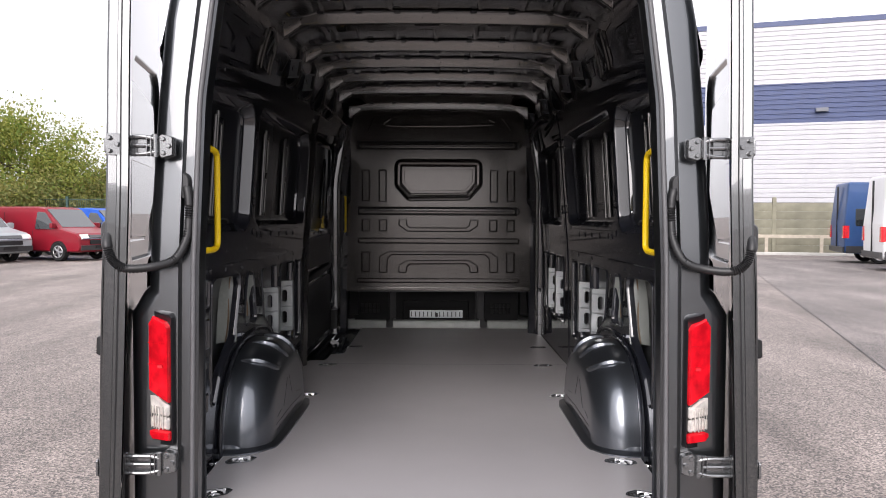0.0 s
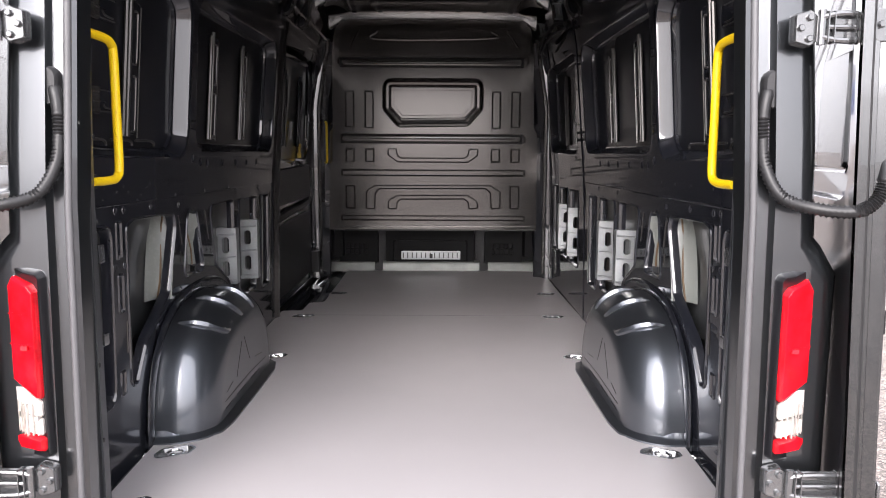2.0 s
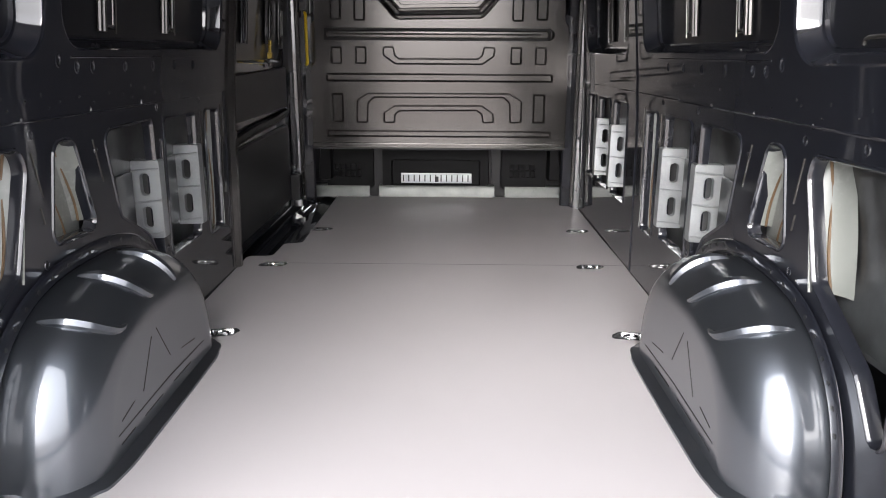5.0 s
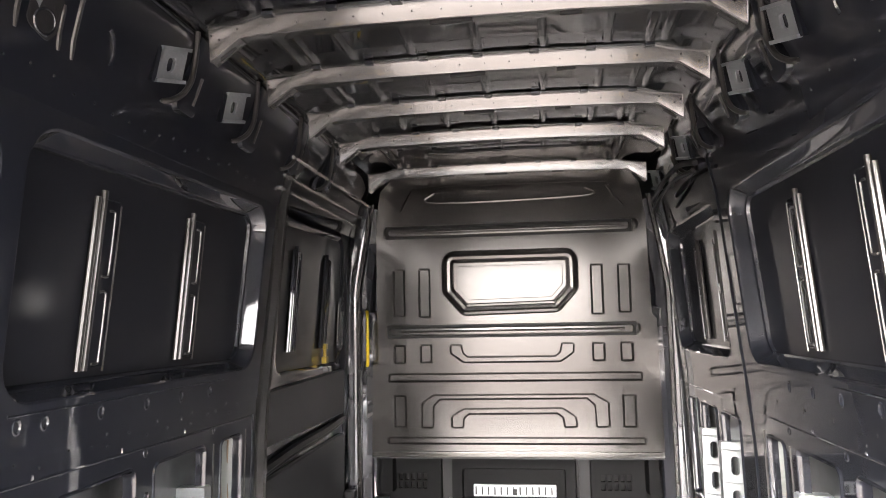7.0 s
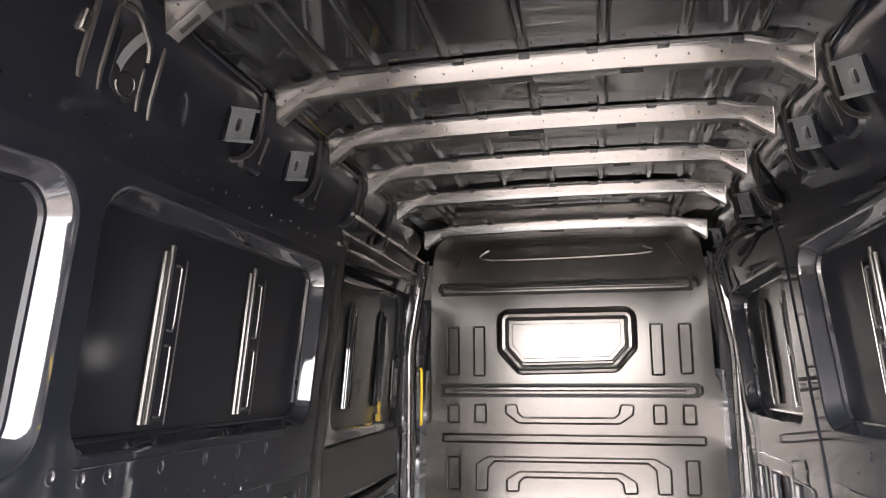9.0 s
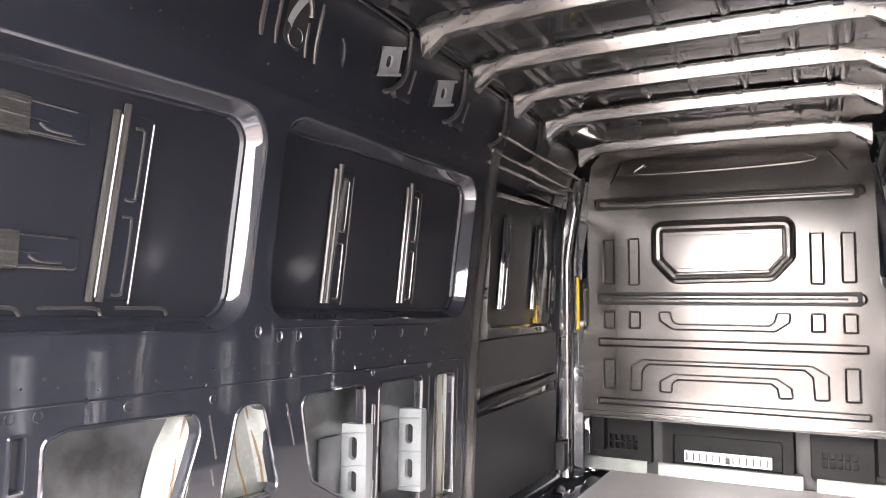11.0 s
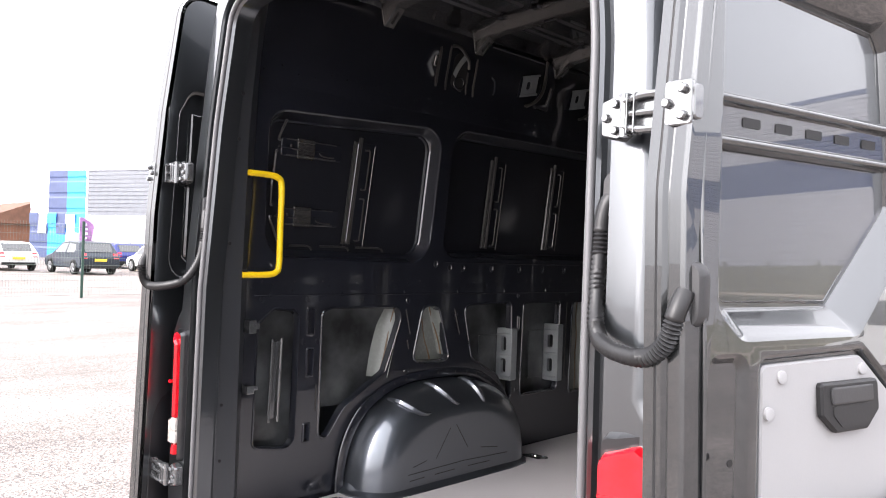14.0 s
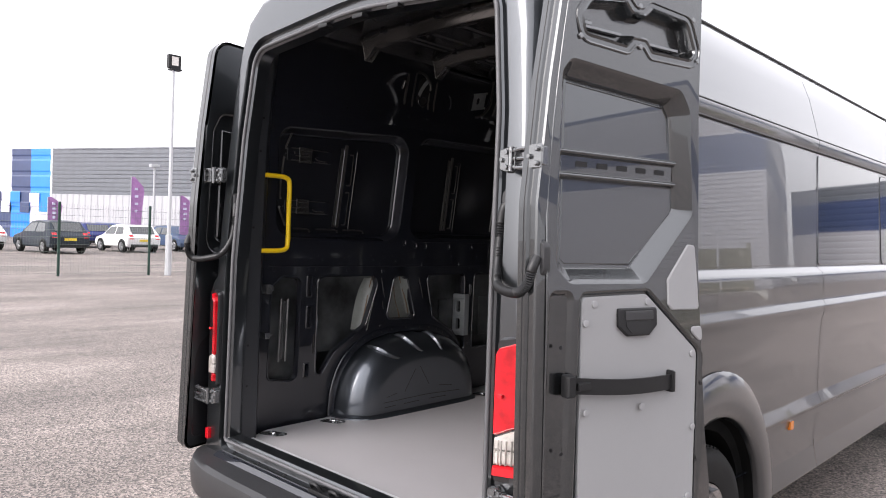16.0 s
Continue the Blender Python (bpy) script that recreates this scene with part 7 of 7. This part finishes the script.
def big_van(m, colour, label):
    P = [(-2.95, 0.38), (2.9, 0.36), (3.0, 0.8), (2.75, 1.10), (2.2, 1.3), (1.5, 2.5), (0.9, 3.0), (-2.85, 3.06), (-2.98, 1.5)]
    G = [[(1.0, 1.35), (1.95, 1.35), (1.4, 2.05), (1.0, 2.08)], [(-2.6, 1.40), (-0.4, 1.40), (-0.4, 2.05), (-2.6, 2.05)]]
    L = [(-2.985, 0.95, -2.975, 1.42, (-1.0, -0.84), REDLENS, "tail_lamp"), (-2.985, 0.95, -2.975, 1.42, (0.84, 1.0), REDLENS, "tail_lamp"),
         (-2.99, 0.42, -2.99, 0.62, (-0.98, 0.98), GREYPL, "bumper"), (-2.985, 0.5, -2.985, 2.9, (-0.008, 0.008), RUBBER, "door_joint")]
    v = vehicle("parked_van", m, colour, P, G, 2.04, (-1.75, 1.95), label, "van", L, 0.35, 0.12, 1.4, "tall vans by the fence")
    for sd in (-1, 1):
        bm = boxes(((-2.96, min(sd * 1.0, sd * 1.025), 0.95), (-2.80, max(sd * 1.0, sd * 1.025), 1.42)), bevel=0.01)
        part("tail_lamp", bm, REDLENS, v)
        bm = boxes(((-2.9, min(sd * 1.0, sd * 1.02), 0.40), (-2.1, max(sd * 1.0, sd * 1.02), 0.66)), bevel=0.01)
        part("side_guard", bm, GREYPL, v)
    return v


small_van(pose(-14.9, 25.1, 0, 0, 0, -18), (0.19, 0.005, 0.014), "deep red compact van parked facing the yard")
small_van(pose(-17.1, 23.2, 0, 0, 0, -18), (0.30, 0.32, 0.33), "silver-grey compact van parked facing the yard")
small_van(pose(-14.6, 28.4, 0, 0, 0, -18), (0.01, 0.08, 0.42), "bright blue compact van parked facing the yard")
big_van(pose(16.85, 20.46, 0, 0, 0, -15), (0.72, 0.72, 0.72), "white tall van parked with its back to the yard")
big_van(pose(18.2, 25.05, 0, 0, 0, -15), (0.02, 0.06, 0.17), "navy blue tall van parked with its back to the yard")


def hatchback(name, m, colour, label, h=1.5, l=3.8):
    k, j = l / 3.8, h / 1.5
    P = [(-1.85 * k, 0.28), (1.8 * k, 0.25), (1.9 * k, 0.5 * j), (1.8 * k, 0.75 * j), (1.0 * k, 0.92 * j), (0.35 * k, 1.42 * j), (-0.3 * k, 1.5 * j), (-1.35 * k, 1.45 * j), (-1.75 * k, 0.98 * j), (-1.92 * k, 0.8 * j)]
    G = [[(-0.35 * k, 0.95 * j), (0.80 * k, 0.95 * j), (0.30 * k, 1.33 * j), (-0.35 * k, 1.38 * j)], [(-1.30 * k, 0.97 * j), (-0.45 * k, 0.95 * j), (-0.45 * k, 1.38 * j), (-1.10 * k, 1.34 * j)]]
    L = [(-1.735 * k, 1.0 * j, -1.42 * k, 1.38 * j, (-0.60, 0.60), GLASS, "rear_glass"), (-1.91 * k, 0.72 * j, -1.80 * k, 0.95 * j, (-0.78, -0.58), REDLENS, "tail_lamp"), (-1.91 * k, 0.72 * j, -1.80 * k, 0.95 * j, (0.58, 0.78), REDLENS, "tail_lamp"),
         (-1.93 * k, 0.60 * j, -1.93 * k, 0.72 * j, (-0.26, 0.26), PLATE, "number_plate"), (-1.91 * k, 0.30 * j, -1.92 * k, 0.45 * j, (-0.7, 0.7), BLACKPL, "bumper")]
    return vehicle(name, m, colour, P, G, 1.75, (-1.2 * k, 1.2 * k), label, "car", L, 0.31, 0.2, 0.9 * j, "cars behind the mesh fence")


WHITE_, DARK_ = (0.75, 0.75, 0.75), (0.02, 0.028, 0.04)
for nm, x, y, a, col, lab, h, l in (
        ("parked_car", -30.5, 9.4, 195, DARK_, "dark navy estate car with its back to the fence", 1.6, 4.2),
        ("parked_car", -31.6, 13.1, 195, WHITE_, "small white hatchback with its back to the fence", 1.5, 3.6),
        ("parked_car", -33.8, 7.3, 195, WHITE_, "white saloon car with its back to the fence", 1.45, 4.3),
        ("parked_car", -37.0, 13.2, 195, (0.02, 0.03, 0.16), "blue car further back", 1.5, 4.2),
        ("parked_car", -33.0, 16.3, 12, (0.05, 0.08, 0.15), "dark blue car parked nose to the fence", 1.5, 4.0),
        ("parked_car", -40.5, 15.6, 195, (0.02, 0.06, 0.22), "blue hatchback further back", 1.5, 4.0),
        ("parked_car", -42.5, 21.6, 12, (0.08, 0.10, 0.09), "dark green car further back", 1.5, 4.0),
        ("parked_car", -36.8, 3.0, 195, WHITE_, "white car further back", 1.6, 4.3)):
    hatchback(nm, pose(*yard(x, y, 1.10), 0, 0, 0, a - 9), col, lab, h * 0.93, l * 0.92)

# dealership hall with coloured panels
shop = thing("showroom_hall", "long hall with grey and white cladding and blue block panels", "building")
S0, S1 = Vector(yard(-58.8, 19.0)), Vector(yard(-46.0, 23.9))
sdir = (S1 - S0).normalized()
clad_wall("lower_wall", S0, S1 + sdir * 22, 0, 3.35, CLAD_WHITE, shop, pitch=0.6, vertical=True, label="white ribbed lower wall")
clad_wall("upper_wall", S0, S1 + sdir * 22, 3.36, 6.75, CLAD_GREY, shop, pitch=0.3, label="grey profiled upper wall")
for k, (mat, z0, z1) in enumerate(((CLAD_BLUE, 2.7, 6.75), (CLAD_LILAC, 0, 2.7), (CLAD_NAVY, 2.7, 6.75), (CLAD_BLUE, 0, 2.7), (CLAD_LILAC, 2.7, 6.75), (CLAD_NAVY, 0, 2.7))):
    j = (k // 2)
    a_ = S0 - sdir * (0.2 + 2.05 * j)
    c_ = S0 - sdir * (0.2 + 2.05 * (j + 1))
    clad_wall("panel", c_, a_, z0, z1, mat, shop, pitch=1.2, label="coloured flat panel")
for a0, a1, z0, z1, mat in ((0.2, 1.2, 2.0, 2.72, CLAD_BLUE), (1.2, 2.25, 2.68, 3.4, CLAD_LILAC), (3.25, 4.3, 2.68, 3.5, CLAD_BLUE), (2.25, 3.25, 1.9, 2.72, CLAD_NAVY), (4.35, 5.3, 1.9, 2.72, CLAD_LILAC), (5.35, 6.35, 2.68, 3.5, CLAD_NAVY)):
    n_ = Vector((sdir.y, -sdir.x)) * 0.08
    clad_wall("panel", S0 - sdir * a1 + n_, S0 - sdir * a0 + n_, z0, z1, mat, shop, pitch=1.2)
far = thing("brick_house", "low brown brick house with a tiled roof", "building")
bm = boxes(((-78, 12.0, 0), (-66, 20.5, 2.6)), bevel=0.05)
part("wall", bm, material("brown_brick", (0.22, 0.10, 0.06), 0.9, stain=0.3, stain_scale=1), far)
bm = bmesh.new()
prism(bm, [(11.5, 2.6), (21.0, 2.6), (16.2, 4.6)], lambda u, v, d: Vector((-66 - d, u, v)), -0.4, 12.4)
part("roof", bm, material("roof_tile_brown", (0.17, 0.085, 0.055), 0.9, stain=0.3), far)

# mesh fence with posts
mesh_fence = thing("mesh_fence", "green steel mesh fence on slim posts", "fence")
f0, f1 = Vector((*yard(-20.4, -8.0), 0)), Vector((*yard(-19.2, 26.0), 0))
md = (f1 - f0).normalized()
L_ = (f1 - f0).length
k = 0
while k * 2.5 < L_:
    q = f0 + md * (k * 2.5 + 0.97)
    bm = boxes(((q.x - 0.03, q.y - 0.03, 0), (q.x + 0.03, q.y + 0.03, 2.05)), bevel=0.006)
    part("fence_post", bm, GREENFENCE, mesh_fence)
    k += 1
bm = bmesh.new()
n_w = int(L_ / 0.07)
for i in range(n_w):
    q = f0 + md * (i * 0.07)
    vs = [bm.verts.new((q.x, q.y + dy, z)) for dy, z in ((-0.002, 0.05), (0.002, 0.05), (0.002, 2.0), (-0.002, 2.0))]
    bm.faces.new(vs)
for z in [0.08 + 0.2 * j for j in range(10)]:
    tube(bm, [f0 + Vector((0, 0, z)), f1 + Vector((0, 0, z))], 0.005, 4)
wires = part("wire_mesh", bm, material("weathered_fence_wire", (0.16, 0.19, 0.17), 0.5, 0.2, stain=0.2), mesh_fence, "fine welded wires", smooth=0)
wires["kind"] = "stuff"

# lamp post, small lamp, feather flags
lamp = thing("lamp_post", "tall pale grey lamp post with a black floodlight", "lamp post")
q = Vector((*yard(-19.5, 9.10), 0))
bm = bmesh.new()
tube(bm, [q, q + Vector((0, 0, 1.2)), q + Vector((0, 0, 1.22)), q + Vector((0, 0, 6.15))], [0.10, 0.10, 0.06, 0.045], 10)
part("mast", bm, POLE, lamp)
bm = bmesh.new()
add_box(bm, (q.x - 0.05, q.y - 0.19, 6.17), (q.x + 0.10, q.y + 0.19, 6.57), 0.02)
part("floodlight", bm, BLACKPL, lamp)
bm = boxes(((q.x + 0.10, q.y - 0.10, 6.25), (q.x + 0.11, q.y + 0.10, 6.51)))
part("lens", bm, CLEARLENS, lamp)
bm = boxes(((q.x - 0.12, q.y - 0.12, 6.12), (q.x + 0.12, q.y + 0.22, 6.17)), bevel=0.01)
part("bracket", bm, BLACKPL, lamp)
lamp2 = thing("lamp_post", "slim lamp post far behind the cars", "lamp post")
bm = bmesh.new()
tube(bm, [(-45, 19.7, 0), (-45, 19.7, 5.2)], 0.07, 6)
add_box(bm, (-45.2, 19.4, 5.15), (-44.8, 20.0, 5.35), 0.02)
part("mast", bm, POLE, lamp2)
for x, y, h in ((-36.0, 10.40, 2.6), (-36.0, 14.40, 3.88), (-36.0, 17.10, 3.06), (-38.4, 4.6, 3.2)):
    fl = thing("feather_flag", "tall purple feather flag on a slim pole", "flag", "feather flags")
    d = Vector((0.45, 0.9, 0)).normalized()
    bm = bmesh.new()
    rows = []
    for j in range(13):
        f = j / 12
        z = 0.90 + (h - 0.90) * f
        w = 0.68 * (1 - max(0, f - 0.8) / 0.2 * 0.8) * (0.75 + 0.25 * f)
        rows.append([bm.verts.new(Vector((x, y, z)) + d * (w * c_) + Vector((0.06 * math.sin(5 * f + 3 * c_), 0, 0))) for c_ in (0, 0.25, 0.5, 0.75, 1)])
    grid_faces(bm, rows)
    g = bmesh.ops.solidify(bm, geom=list(bm.faces), thickness=0.006)
    part("cloth", bm, FLAG, fl, "purple printed cloth", smooth=60)
    bm = bmesh.new()
    tube(bm, [(x, y, 0), (x, y, h)], 0.02, 6)
    part("flagpole", bm, POLE, fl)
    for j in range(4):
        z = 0.90 + (h - 0.90) * (0.38 + 0.13 * j)
        bm = bmesh.new()
        add_box(bm, (x - 0.035, y + 0.18, z), (x + 0.12, y + 0.50, z + 0.12))
        part("print_bar", bm, CLAD_LILAC, fl)


# ---- trees ----
def tree(x, y, h, spread, seed, mat, n_leaf=19000, label="leafy tree turning autumn yellow-green"):
    r = random.Random(seed)
    ob = thing("tree", label, "tree", "trees behind the vans", m=pose(x, y, 0))
    bm = bmesh.new()
    tube(bm, smooth_path([(0, 0, 0), (0.05, 0.03, h * 0.2), (-0.04, 0.06, h * 0.45), (0.05, 0, h * 0.75)], 4), [0.16 - 0.011 * i for i in range(13)], 8)
    tips = []
    for k in range(16):
        a, z0 = r.uniform(0, 6.28), h * r.uniform(0.10, 0.6)
        ln = spread * r.uniform(0.5, 1.0)
        e = Vector((math.cos(a) * ln, math.sin(a) * ln, z0 + h * r.uniform(0.10, 0.36)))
        mid = Vector((0, 0, z0)).lerp(e, 0.5) + Vector((0, 0, -0.1 * h * r.random()))
        tube(bm, smooth_path([(0, 0, z0), mid, e], 4), [0.06 - 0.006 * i for i in range(9)], 6)
        tips += [e, mid.lerp(e, 0.5)]
    part("trunk", bm, BARK, ob)
    for k in range(34):
        a, f = r.uniform(0, 6.28), r.random() ** 0.7
        tips.append(Vector((math.cos(a) * spread * f * 0.85, math.sin(a) * spread * f * 0.85, h * (0.98 - 0.5 * f * f - r.random() * 0.25))))
    verts, faces = [], []
    for i in range(n_leaf):
        c = tips[r.randrange(len(tips))]
        s_ = spread * 0.185
        p = c + Vector((r.gauss(0, s_), r.gauss(0, s_), r.gauss(0, s_ * 0.8)))
        if p.z < 0.25:
            continue
        u = Vector((r.uniform(-1, 1), r.uniform(-1, 1), r.uniform(-1, 1))).normalized()
        w = u.orthogonal().normalized()
        L = r.uniform(0.05, 0.11)
        b0 = len(verts)
        verts += [p - u * L, p + w * L * 0.45, p + u * L, p - w * L * 0.45]
        faces.append((b0, b0 + 1, b0 + 2, b0 + 3))
    me = bpy.data.meshes.new("crown")
    me.from_pydata([tuple(v) for v in verts], [], faces)
    me.materials.append(mat)
    cr = new("crown", me)
    cr.parent = ob
    return ob


for x, y, h, sp, sd_, mt in ((-19.6, 31.5, 6.4, 2.9, 3, LEAF), (-16.6, 33.5, 3.9, 2.0, 4, LEAF2), (-23.5, 31, 6.0, 2.8, 5, LEAF), (-14.0, 34.5, 3.1, 2.0, 6, LEAF), (-11.8, 36, 3.1, 2.0, 7, LEAF2), (-18.0, 30.6, 3.4, 2.0, 8, LEAF2), (-21.5, 30.4, 3.6, 2.2, 9, LEAF2)):
    tree(x, y, h, sp, sd_, mt)
gf = thing("mesh_fence", "green mesh fence behind the parked vans", "fence")
bm = bmesh.new()
for i in range(260):
    xx = -30 + i * 0.09
    vs = [bm.verts.new((xx + dx, 29.6, z)) for dx, z in ((-0.008, 0.0), (0.008, 0.0), (0.008, 2.4), (-0.008, 2.4))]
    bm.faces.new(vs)
for z in (0.1, 0.8, 1.6, 2.35):
    tube(bm, [(-30, 29.6, z), (-6.6, 29.6, z)], 0.02, 4)
part("wire_mesh", bm, GREENFENCE, gf, smooth=0)["kind"] = "stuff"
for i in range(9):
    bm = boxes(((-30 + i * 2.7, 29.55, 0), (-29.9 + i * 2.7, 29.65, 2.5)), bevel=0.01)
    part("fence_post", bm, GREENFENCE, gf)
